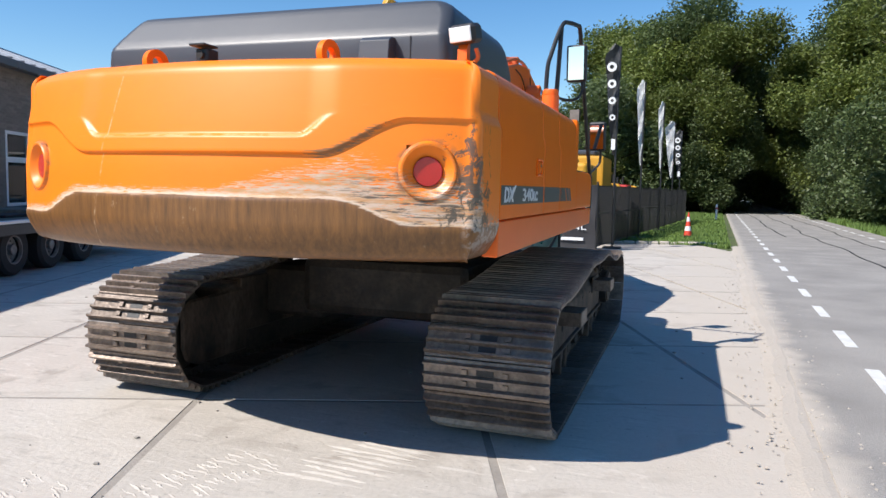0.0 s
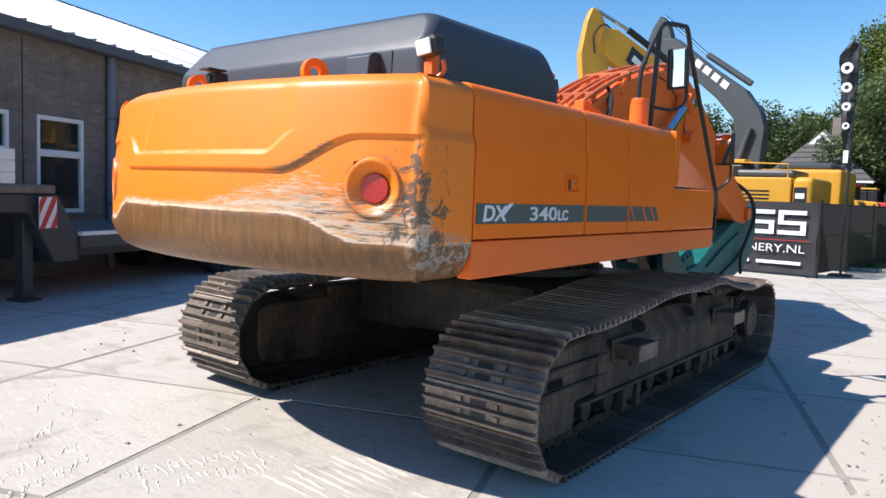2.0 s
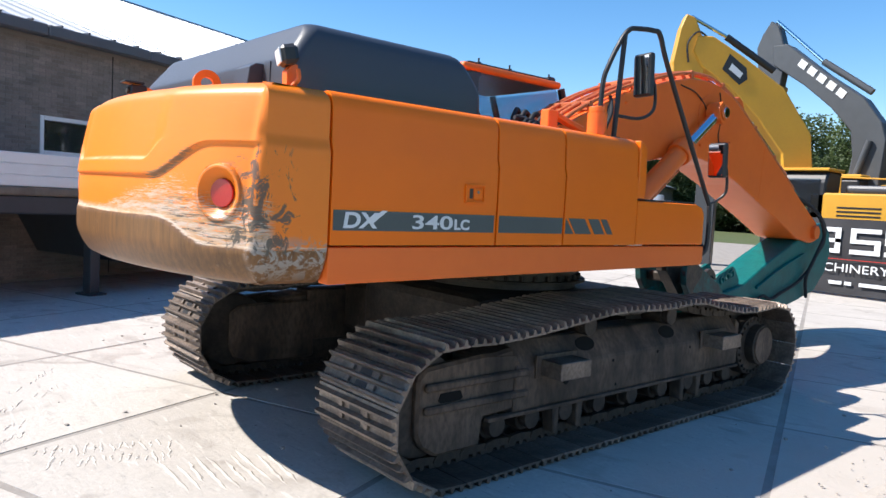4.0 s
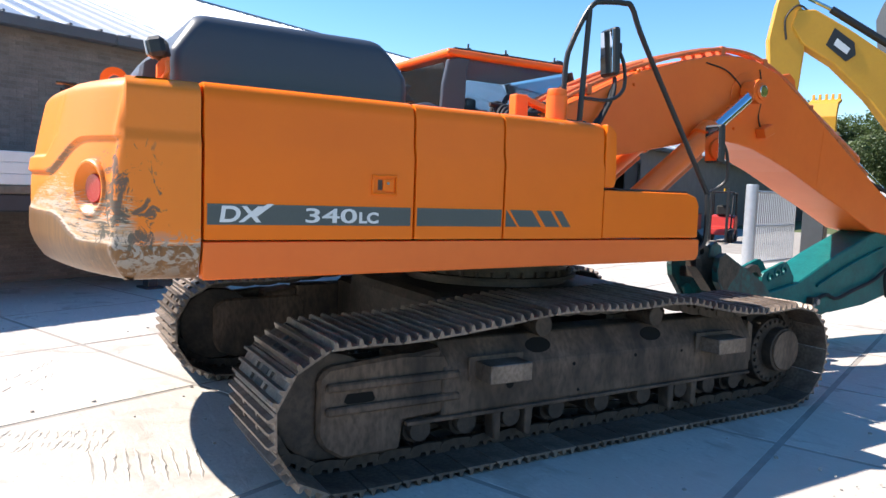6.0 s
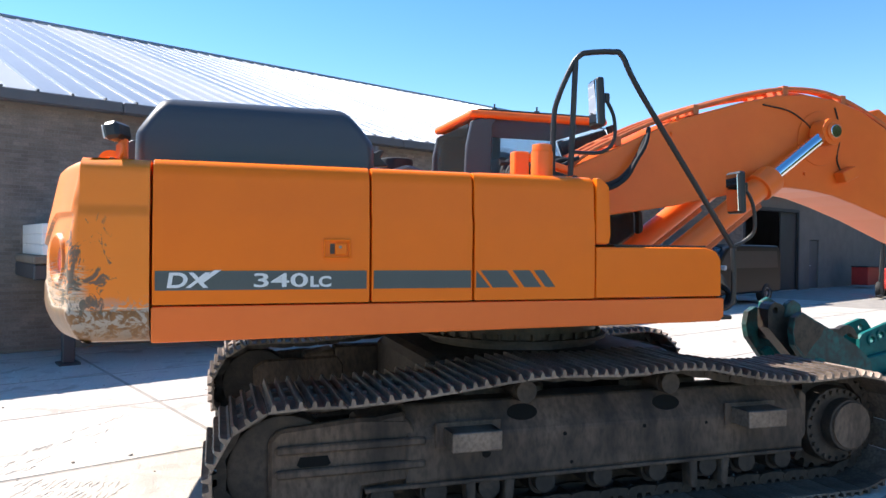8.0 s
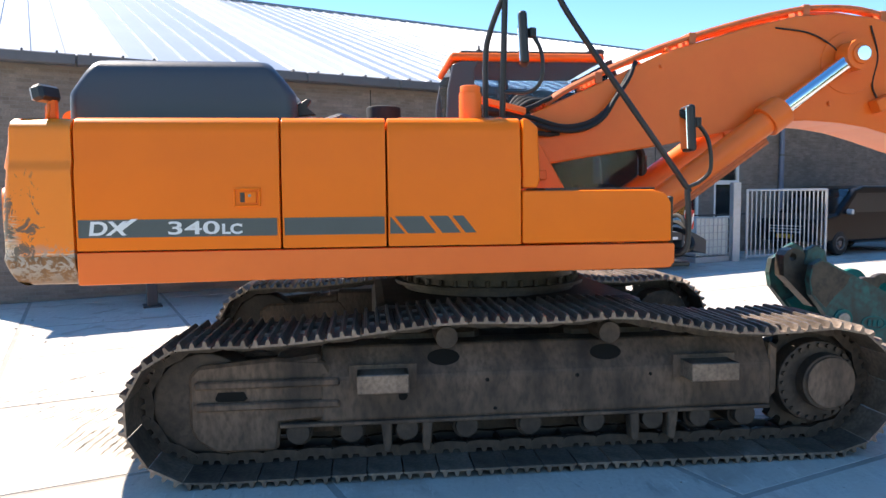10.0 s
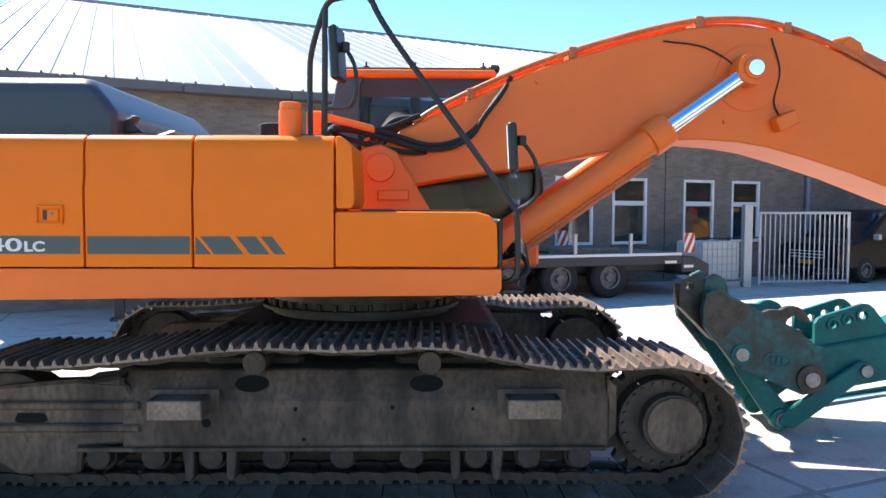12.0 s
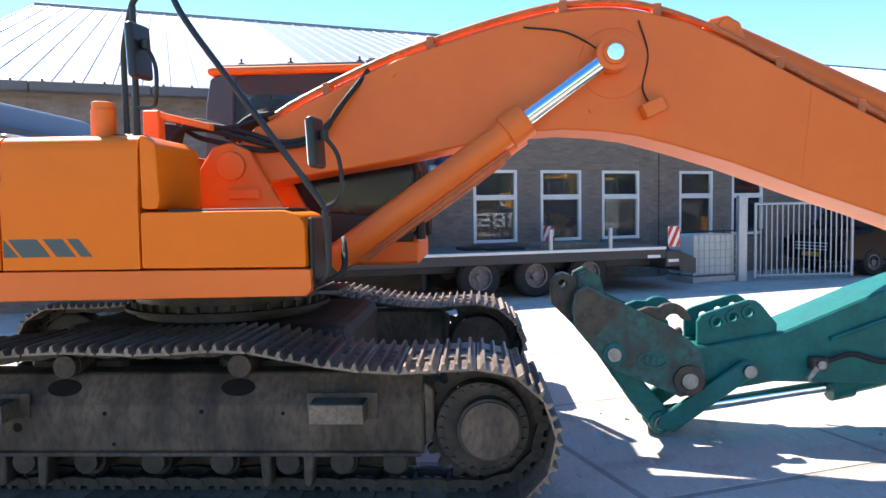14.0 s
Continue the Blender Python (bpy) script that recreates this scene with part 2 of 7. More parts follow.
# ---- mesh helpers ----
def mesh_object(name, bm, mat, parent=None, label="", smooth=False):
    me = bpy.data.meshes.new(name)
    bmesh.ops.recalc_face_normals(bm, faces=bm.faces)
    if smooth:
        for f in bm.faces:
            f.smooth = True
        for e in bm.edges:
            if len(e.link_faces) == 2 and e.calc_face_angle(0) > 0.6:
                e.smooth = False
    bm.to_mesh(me)
    bm.free()
    if mat:
        me.materials.append(mat)
    ob = new(name, me)
    if smooth:
        ob.modifiers.new("weighted", "WEIGHTED_NORMAL").keep_sharp = True
    if parent:
        ob.parent = parent
    if label:
        tagged(ob, label)
    return ob


def part(name, bm, mat, parent, label="", smooth=False):
    return mesh_object(name, bm, mat, parent, label, smooth)


def thing(name, label, category, at=(0, 0, 0), group="", kind=""):
    """An Empty at the base of a thing whose parts are built in world places."""
    ob = new(name)
    return tagged(ob, label, category, group, kind)


def box(x0, x1, y0, y1, z0, z1, bevel=0.0, bm=None, m=None, seg=1):
    b = bmesh.new()
    bmesh.ops.create_cube(b, size=1)
    for v in b.verts:
        v.co = Vector(((x0 + x1) / 2 + v.co.x * (x1 - x0), (y0 + y1) / 2 + v.co.y * (y1 - y0), (z0 + z1) / 2 + v.co.z * (z1 - z0)))
    if bevel:
        bmesh.ops.bevel(b, geom=b.edges[:], offset=bevel, segments=seg, affect="EDGES", profile=0.5)
    return merge(b, bm, m)


def merge(b, bm, m=None):
    if m is not None:
        bmesh.ops.transform(b, matrix=m, verts=b.verts)
    if bm is None:
        return b
    me = bpy.data.meshes.new("tmp")
    b.to_mesh(me)
    b.free()
    bm.from_mesh(me)
    bpy.data.meshes.remove(me)
    return bm


def prism(points, x0, x1, bevel=0.0, bm=None, m=None, seg=1):
    """A closed outline of (y, z) pulled from x0 to x1."""
    b = bmesh.new()
    a = [b.verts.new((x0, y, z)) for y, z in points]
    c = [b.verts.new((x1, y, z)) for y, z in points]
    n = len(points)
    b.faces.new(a)
    b.faces.new(c[::-1])
    for i in range(n):
        b.faces.new((a[i], c[i], c[(i + 1) % n], a[(i + 1) % n]))
    bmesh.ops.recalc_face_normals(b, faces=b.faces)
    if bevel:
        es = [e for e in b.edges if e.calc_face_angle(0) > 0.35]
        bmesh.ops.bevel(b, geom=es, offset=bevel, segments=seg, affect="EDGES", profile=0.5)
    return merge(b, bm, m)


def holed(points, holes, x0, x1, bm=None, m=None):
    """A plate in the y-z plane from x0 to x1 with round holes (y, z, r)."""
    b = bmesh.new()
    loops = [points] + [[(y + r * math.cos(2 * math.pi * k / 18), z + r * math.sin(2 * math.pi * k / 18)) for k in range(18)] for y, z, r in holes]
    edges = []
    for lp in loops:
        vs = [b.verts.new((x0, y, z)) for y, z in lp]
        edges += [b.edges.new((vs[k], vs[(k + 1) % len(vs)])) for k in range(len(vs))]
    bmesh.ops.triangle_fill(b, use_beauty=True, use_dissolve=False, edges=edges, normal=(1, 0, 0))
    ext = bmesh.ops.extrude_face_region(b, geom=b.faces[:])
    for v in ext["geom"]:
        if isinstance(v, bmesh.types.BMVert):
            v.co.x = x1
    bmesh.ops.recalc_face_normals(b, faces=b.faces)
    return merge(b, bm, m)


def slab_xy(points, z0, z1, bevel=0.0, bm=None, m=None):
    """A closed outline of (x, y) pulled from z0 to z1."""
    turn = Matrix(((0, 1, 0, 0), (0, 0, 1, 0), (1, 0, 0, 0), (0, 0, 0, 1)))
    b = prism(points, z0, z1, bevel)
    bmesh.ops.transform(b, matrix=turn, verts=b.verts)
    return merge(b, bm, m)


def rod(p, q, r, bm=None, n=14, r2=None, bevel=0.0):
    """A round bar from p to q."""
    p, q = Vector(p), Vector(q)
    b = bmesh.new()
    bmesh.ops.create_cone(b, cap_ends=True, segments=n, radius1=r, radius2=r if r2 is None else r2, depth=(q - p).length)
    if bevel:
        es = [e for e in b.edges if e.calc_face_angle(0) > 0.9]
        bmesh.ops.bevel(b, geom=es, offset=bevel, segments=2, affect="EDGES", profile=0.5)
    m = Matrix.Translation((p + q) / 2) @ (q - p).to_track_quat("Z", "Y").to_matrix().to_4x4()
    return merge(b, bm, m)


def smooth_path(points, steps=6):
    """Points on a Catmull-Rom line through the given ones."""
    p = [Vector(a) for a in points]
    p = [2 * p[0] - p[1], *p, 2 * p[-1] - p[-2]]
    out = []
    for i in range(1, len(p) - 2):
        for k in range(steps):
            t = k / steps
            a, b, c, d = p[i - 1], p[i], p[i + 1], p[i + 2]
            out.append(0.5 * ((2 * b) + (c - a) * t + (2 * a - 5 * b + 4 * c - d) * t * t + (3 * b - a - 3 * c + d) * t ** 3))
    return out + [p[-2]]


def tube(points, r, bm=None, n=8, steps=6, curved=True):
    """A bent pipe or hose along points."""
    path = smooth_path(points, steps) if curved and len(points) > 2 else [Vector(a) for a in points]
    b = bmesh.new()
    rings = []
    up = Vector((0.13, 0.21, 0.97))
    for i, p in enumerate(path):
        d = (path[min(i + 1, len(path) - 1)] - path[max(i - 1, 0)]).normalized()
        u = d.cross(up)
        if u.length < 0.05:
            u = d.cross(Vector((1, 0, 0)))
        u.normalize()
        w = u.cross(d).normalized()
        up = w
        rings.append([b.verts.new(p + r * (math.cos(2 * math.pi * k / n) * u + math.sin(2 * math.pi * k / n) * w)) for k in range(n)])
    for a, c in zip(rings, rings[1:]):
        for k in range(n):
            b.faces.new((a[k], a[(k + 1) % n], c[(k + 1) % n], c[k]))
    b.faces.new(rings[0][::-1])
    b.faces.new(rings[-1])
    return merge(b, bm)


def ring(center, axis, r_out, r_in, depth, bm=None, n=28):
    """A flat washer with a hole."""
    b = bmesh.new()
    vs = []
    for z in (-depth / 2, depth / 2):
        for r in (r_in, r_out):
            vs.append([b.verts.new((r * math.cos(2 * math.pi * k / n), r * math.sin(2 * math.pi * k / n), z)) for k in range(n)])
    for k in range(n):
        j = (k + 1) % n
        for a, c in ((0, 1), (1, 3), (3, 2), (2, 0)):
            b.faces.new((vs[a][k], vs[a][j], vs[c][j], vs[c][k]))
    m = Matrix.Translation(center) @ Vector(axis).to_track_quat("Z", "Y").to_matrix().to_4x4()
    return merge(b, bm, m)


def lettering(body, size, mat, m, parent, name="lettering", depth=0.002, squeeze=1.0, bold=0.0):
    """Writing in the built-in font, made into a mesh. m: pose of its lower left corner, reading along x."""
    cu = bpy.data.curves.new(name, "FONT")
    cu.body, cu.size, cu.extrude, cu.offset = body, size, depth, bold
    tmp = bpy.data.objects.new("tmp", cu)
    me = bpy.data.meshes.new_from_object(tmp)
    bpy.data.objects.remove(tmp)
    bpy.data.curves.remove(cu)
    me.transform(m @ Matrix.Diagonal((squeeze, 1, 1, 1)))
    me.name = name
    me.materials.append(mat)
    ob = new(name, me)
    ob.parent = parent
    return ob


# ---- ground, road, yard ----
def concrete_material():
    m = material("yard_concrete", (0.52, 0.478, 0.425), 0.85, dark=(0.37, 0.335, 0.295), scale=0.9, fine=30, amount=0.5, fine_amount=0.4, bump=0.35, per_piece=0.05)
    t = m.node_tree
    b = t.nodes["Principled BSDF"]
    src = b.inputs["Base Color"].links[0].from_socket
    geo = t.nodes.new("ShaderNodeNewGeometry")
    # dry dirty stains with a shape of their own
    n = t.nodes.new("ShaderNodeTexNoise")
    n.inputs["Scale"].default_value, n.inputs["Detail"].default_value, n.inputs["Distortion"].default_value = 1.7, 9, 1.2
    t.links.new(geo.outputs["Position"], n.inputs[0])
    r = t.nodes.new("ShaderNodeMapRange")
    r.inputs[1].default_value, r.inputs[2].default_value, r.inputs[4].default_value = 0.55, 0.68, 0.6
    t.links.new(n.outputs[0], r.inputs[0])
    x = t.nodes.new("ShaderNodeMix")
    x.data_type = "RGBA"
    x.inputs[7].default_value = (0.27, 0.235, 0.20, 1)
    t.links.new(r.outputs[0], x.inputs[0])
    t.links.new(src, x.inputs[6])
    # sand blown in from the roadside
    sp = t.nodes.new("ShaderNodeSeparateXYZ")
    t.links.new(geo.outputs["Position"], sp.inputs[0])
    n4 = t.nodes.new("ShaderNodeTexNoise")
    n4.inputs["Scale"].default_value, n4.inputs["Detail"].default_value = 1.1, 9
    t.links.new(geo.outputs["Position"], n4.inputs[0])
    shift = t.nodes.new("ShaderNodeMath")
    shift.operation = "MULTIPLY_ADD"
    shift.inputs[1].default_value = 2.2
    t.links.new(n4.outputs[0], shift.inputs[0])
    t.links.new(sp.outputs[0], shift.inputs[2])
    r4 = t.nodes.new("ShaderNodeMapRange")
    r4.inputs[1].default_value, r4.inputs[2].default_value, r4.inputs[4].default_value = 0.45, 1.35, 0.85
    t.links.new(shift.outputs[0], r4.inputs[0])
    x4 = t.nodes.new("ShaderNodeMix")
    x4.data_type = "RGBA"
    x4.inputs[7].default_value = (0.475, 0.425, 0.365, 1)
    t.links.new(r4.outputs[0], x4.inputs[0])
    # small dark specks and grit
    v = t.nodes.new("ShaderNodeTexVoronoi")
    v.inputs["Scale"].default_value = 9
    t.links.new(geo.outputs["Position"], v.inputs[0])
    r2 = t.nodes.new("ShaderNodeMapRange")
    r2.inputs[1].default_value, r2.inputs[2].default_value, r2.inputs[3].default_value, r2.inputs[4].default_value = 0.04, 0.07, 0.6, 0.0
    t.links.new(v.outputs["Distance"], r2.inputs[0])
    x2 = t.nodes.new("ShaderNodeMix")
    x2.data_type = "RGBA"
    x2.inputs[7].default_value = (0.13, 0.115, 0.10, 1)
    t.links.new(r2.outputs[0], x2.inputs[0])
    # pale scrape marks of dragged steel
    mp = t.nodes.new("ShaderNodeMapping")
    mp.inputs["Rotation"].default_value, mp.inputs["Scale"].default_value = (0, 0, 0.7), (1, 4.5, 1)
    t.links.new(geo.outputs["Position"], mp.inputs[0])
    n3 = t.nodes.new("ShaderNodeTexNoise")
    n3.inputs["Scale"].default_value, n3.inputs["Detail"].default_value, n3.inputs["Distortion"].default_value = 3.2, 10, 0.6
    n3.inputs["Roughness"].default_value = 0.75
    t.links.new(mp.outputs[0], n3.inputs[0])
    for lo, hi, top, tint in ((0.57, 0.64, 0.6, (0.64, 0.60, 0.55, 1)), (0.43, 0.34, 0.6, (0.25, 0.23, 0.21, 1))):
        r3 = t.nodes.new("ShaderNodeMapRange")
        r3.inputs[1].default_value, r3.inputs[2].default_value, r3.inputs[4].default_value = lo, hi, top
        t.links.new(n3.outputs[0], r3.inputs[0])
        x3 = t.nodes.new("ShaderNodeMix")
        x3.data_type = "RGBA"
        x3.inputs[7].default_value = tint
        t.links.new(r3.outputs[0], x3.inputs[0])
        t.links.new(x.outputs[2], x3.inputs[6])
        x = x3
    t.links.new(x.outputs[2], x4.inputs[6])
    t.links.new(x4.outputs[2], x2.inputs[6])
    t.links.new(x2.outputs[2], b.inputs["Base Color"])
    fine = next(n for n in t.nodes if n.type == "BUMP")
    scuff = t.nodes.new("ShaderNodeBump")
    scuff.inputs["Strength"].default_value, scuff.inputs["Distance"].default_value = 0.25, 0.02
    t.links.new(n3.outputs[0], scuff.inputs["Height"])
    t.links.new(fine.outputs[0], scuff.inputs["Normal"])
    t.links.new(scuff.outputs[0], b.inputs["Normal"])
    return m


CONCRETE = concrete_material()
ROAD_TURN = -1.9
ROAD = pose(1.42, 0, 0, 0, 0, ROAD_TURN)  # its y runs along the road, x = 0 is the near edge line
YARD_TURN = 21.2
YARD = pose(-3.385, 4.31, 0, 0, 0, YARD_TURN)

b = bmesh.new()
bmesh.ops.create_grid(b, x_segments=2, y_segments=2, size=1500)
ground = mesh_object("ground", b, GRASS_SOIL)
ground.location.z = -0.06
tagged(ground, "green and brown grassy soil reaching the horizon", "ground", kind="structure")

b = box(-0.72, 5.0, -60, 420, -0.3, 0.012, m=ROAD)
road = tagged(mesh_object("road", b, ASPHALT), "grey worn asphalt road with tar-filled cracks", "road", kind="structure")


def strip(rnd, x_of_y, width, y0, y1, step, z, m=None, soft=0.96):
    """A ragged flat band with a little thickness."""
    b = bmesh.new()
    rows = []
    y = y0
    while y <= y1:
        c = x_of_y(y)
        w = width * rnd.uniform(0.93, 1.07)
        rows.append([b.verts.new((c - w / 2, y, z - 0.02)), b.verts.new((c - w / 2 * soft, y, z)), b.verts.new((c + w / 2 * soft, y, z)), b.verts.new((c + w / 2, y, z - 0.02))])
        y += step
    for p, q in zip(rows, rows[1:]):
        for k in range(3):
            b.faces.new((p[k], p[k + 1], q[k + 1], q[k]))
    return merge(b, None, m)


rnd = random.Random(3)
gravel = mesh_object("gravel_strip", strip(rnd, lambda y: -0.80 + 0.030 * math.sin(y * 0.9) + 0.012 * math.sin(y * 4.3) + 0.006 * math.sin(y * 11.1), 0.34, -40, 23.5, 0.05, 0.015, ROAD, 0.3), GRAVEL)
tagged(gravel, "sandy gravel strip between the yard and the road", "gravel", kind="structure")
b = bmesh.new()
for i in range(900):
    y = rnd.uniform(-1, 22)
    s = rnd.uniform(0.003, 0.010)
    box(-s, s, -s * rnd.uniform(0.6, 1.3), s, -s * 0.4, s * 0.7, bm=b, m=ROAD @ pose(rnd.gauss(-0.84, 0.22), y, 0.012, rnd.uniform(-20, 20), 0, rnd.uniform(0, 180)))
tagged(mesh_object("gravel_pebbles", b, GRAVEL), "loose pale pebbles along the road edge", "pebbles", kind="stuff")
for x, gap in ((0.0, 2.0), (4.2, 2.0)):
    y = -19.5 if x == 0 else -19
    while y < 130:
        d = box(x - 0.06, x + 0.06, y, y + 0.95, 0.008, 0.016, m=ROAD)
        part("road_dash", d, ROAD_PAINT, road)
        y += gap
for x0, amp, seed in ((2.1, 0.12, 1), (1.0, 0.06, 5), (3.4, 0.1, 8)):
    r5 = random.Random(seed)
    part("tar_seam", strip(r5, lambda y: x0 + amp * math.sin(y * 0.31 + seed) + amp * 0.5 * math.sin(y * 1.1), 0.06, -10 if seed != 5 else 30, 90, 0.3, 0.017, ROAD), RUBBER, road, "black tar crack filling")

yard = tagged(mesh_object("yard", box(-20, 6, -32, 42, -0.3, -0.0045, m=YARD), JOINT_DIRT), "concrete slab yard of a machinery dealer, dusty and stained", "yard", kind="structure")
SX, SY = 2.08, 2.06
slabs = []
for i in range(-9, 6):
    for j in range(-12, 13):
        c = YARD @ Vector(((i + 0.5) * SX, (j + 0.5) * SY, 0))
        if c.x > 2.4 + 0.033 * c.y or c.y > 22.6 or c.y < -16:
            continue
        slabs.append((i, j))

# ---- trees ----
def leaf_cloud(rnd, blobs, count, size):
    """Many small leaf clumps spread through ball-shaped regions, denser at their skins."""
    b = bmesh.new()
    total = sum(r ** 2 for _, r in blobs)
    for c, r in blobs:
        for _ in range(int(count * r * r / total)):
            d = Vector((rnd.gauss(0, 1), rnd.gauss(0, 1), rnd.gauss(0, 1))).normalized()
            p = Vector(c) + d * r * (rnd.random() ** 0.35) * rnd.uniform(0.75, 1.12)
            s = size * rnd.uniform(0.55, 1.35)
            q = Euler((rnd.uniform(-1, 1), rnd.uniform(-1, 1), rnd.uniform(0, 6.28))).to_matrix()
            v = [b.verts.new(p + q @ Vector(w)) for w in ((-s, -s * 0.4, 0), (s * 0.2, -s * 0.6, s * 0.15), (s, 0.1 * s, 0), (0.1 * s, s * 0.6, s * 0.12))]
            b.faces.new(v)
    return b


def tree(rnd, height, spread, mat, leaves=5200, size=0.26, low=0.22):
    t = thing("tree", "tall broad-leaved tree in full green leaf beside the road", "tree")
    b = bmesh.new()
    trunk = [(0, 0, -0.3), (0.1, 0.05, height * 0.25), (-0.05, 0.1, height * 0.55), (0.1, 0, height * 0.85)]
    path = smooth_path(trunk, 5)
    for p, q, k in zip(path, path[1:], range(99)):
        f = 1 - k / len(path)
        rod(p, q, 0.022 * height * f + 0.03, b, n=8, r2=0.022 * height * (f - 1 / len(path)) + 0.03)
    blobs = []
    for k in range(16):
        z = height * rnd.uniform(low, 0.92)
        a = rnd.uniform(0, 6.28)
        reach = spread * rnd.uniform(0.35, 0.85) * (1.15 - 0.6 * abs(z / height - 0.5))
        c = Vector((math.cos(a) * reach, math.sin(a) * reach, z))
        blobs.append((c, spread * rnd.uniform(0.26, 0.46)))
        rod((0, 0, z * 0.72), c, 0.05 + 0.004 * height, b, n=5, r2=0.02)
    blobs.append((Vector((0, 0, height * 0.9)), spread * 0.4))
    part("trunk", b, BARK, t)
    part("crown", leaf_cloud(rnd, blobs, leaves, size), mat, t)
    return t


rnd = random.Random(11)
kinds = [tree(rnd, 17, 6.6, LEAF, leaves=42000, size=0.145), tree(rnd, 19, 7.2, LEAF_DARK, leaves=44000, size=0.145), tree(rnd, 14, 5.6, LEAF, leaves=34000, size=0.14, low=0.1), tree(rnd, 8, 4.4, LEAF_DARK, leaves=26000, size=0.12, low=0.06)]
spots = []
for k in range(13):  # far side of the road
    spots.append((k % 3 if k % 3 < 2 else 2, 12.5 + rnd.uniform(-0.8, 1.5), 34 + k * 7.5))
for k in range(10):
    spots.append((3, 13.5 + rnd.uniform(-1, 2), 26 + k * 9))
for k in range(9):
    spots.append((k % 3, 20 + rnd.uniform(-2, 3), 38 + k * 11))
for k in range(11):  # near side, past the fence
    spots.append((k % 2, -1.5 + rnd.uniform(-1.2, 1.0), 66 + k * 7.5))
for k in range(9):
    spots.append(((k + 1) % 3, -9 + rnd.uniform(-2, 2), 62 + k * 8))
for k in range(17):
    spots.append((2 + k % 2, -10 - k * 2.6, 74 + rnd.uniform(-4, 6)))
for k in range(8):
    spots.append((3, -1.0 + rnd.uniform(-1.0, 1.0), 63 + k * 9))
for k in range(6):
    spots.append((k % 3, 4 + (k - 2.5) * 5, 170 + rnd.uniform(-8, 8)))
for k in range(12):  # dense row closing the far side
    spots.append((k % 2, 15.5 + rnd.uniform(-0.8, 0.8), 40 + k * 6.0))
for k in range(10):
    spots.append((2, 9.8 + rnd.uniform(-0.5, 0.5), 62 + k * 8.5))
for k in range(12):
    spots.append((3, 9.5 + rnd.uniform(-0.5, 1.0), 40 + k * 7))
first = set()
for kind, x, y in spots:
    if x + 0.033 * y < 6.5 - 0.175 * y:  # only low trees beyond the yard
        kind = 3
    size = rnd.uniform(0.9, 1.12) * (1.3 if x < -9 and kind == 3 else 1.0)
    p = pose(*(ROAD @ Vector((x - 1.42, y, 0))), 0, 0, rnd.uniform(0, 360)) @ Matrix.Scale(size, 4)
    if y > 155 and 0 < x < 9:  # the road goes on through the gap
        continue
    if kind not in first:
        first.add(kind)
        kinds[kind].matrix_basis = p
    else:
        c = copy_thing(kinds[kind], p)
        c.matrix_basis = p

# ---- building ----
WALL_TURN = 23.5
B = pose(-9.1, 0, 0, 0, 0, WALL_TURN)  # its y runs along the facade, +x faces the yard
EAVE, RIDGE, DEEP, U0, U1 = 4.12, 9.6, 16.0, -1.25, 80.0
windows = [(4.85, 5.95), (6.5, 7.55), (9.38, 10.48), (11.09, 12.19), (12.77, 13.85), (15.06, 16.12), (16.75, 17.80)]
SILL, HEAD = 0.98, 2.64
doors = [(25.6, 30.4, 0.0, 3.4), (31.6, 32.6, 0.0, 2.15)]
LIFT = {4.85: 0.09, 6.5: 0.09}
holes = sorted([(a, c, SILL + LIFT.get(a, 0), HEAD + LIFT.get(a, 0)) for a, c in windows] + doors)
b = bmesh.new()
u = U0
for a, c, z0, z1 in holes:
    box(-0.3, 0, u, a, -0.3, EAVE, bm=b)
    if z0 > 0:
        box(-0.3, 0, a, c, -0.3, z0, bm=b)
    box(-0.3, 0, a, c, z1, EAVE, bm=b)
    u = c
box(-0.3, 0, u, U1, -0.3, EAVE, bm=b)
merge(b, None, B)
wall_yard = tagged(mesh_object("wall_yard", b, MORTAR), "grey-brown brick wall of the long workshop building", "wall", kind="structure")
b = bmesh.new()
prism([(0, -0.3), (0, EAVE), (-DEEP, RIDGE - 0.1), (-2 * DEEP, EAVE), (-2 * DEEP, -0.3)], 0, 0.3, bm=b)
turn = Matrix(((0, 1, 0, 0), (1, 0, 0, 0), (0, 0, 1, 0), (0, 0, 0, 1)))
bmesh.ops.transform(b, matrix=B @ pose(0, U0, 0) @ turn, verts=b.verts)
tagged(mesh_object("wall_gable", b, BRICK), "brick gable end wall of the workshop", "wall", kind="structure")
b = box(-2 * DEEP, -2 * DEEP + 0.3, U0, U1, -0.3, EAVE, m=B)
box(-2 * DEEP, 0, U1 - 0.3, U1, -0.3, EAVE, bm=b, m=B)
tagged(mesh_object("wall_back", b, BRICK), "plain brick back walls of the workshop", "wall", kind="structure")
b = box(-2 * DEEP, 0, U0, U1, -0.1, 0.01, m=B)
tagged(mesh_object("floor", b, CONCRETE), "grey concrete workshop floor", "floor", kind="structure")
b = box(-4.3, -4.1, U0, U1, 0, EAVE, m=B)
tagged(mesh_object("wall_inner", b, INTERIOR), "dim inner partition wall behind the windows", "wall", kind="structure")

# profiled metal roof: each sheet with its raised ribs
roof = tagged(mesh_object("roof", prism([(0, 0), (0.02, 0), (0.02, 0.02)], U0, U0 + 0.01, m=B @ pose(-DEEP, 0, RIDGE)), ROOF_METAL), "pale grey profiled metal roof with light strips", "roof", kind="structure")
slope = math.atan2(RIDGE - EAVE, DEEP + 0.25)
RUN = (DEEP + 0.3) / math.cos(slope)


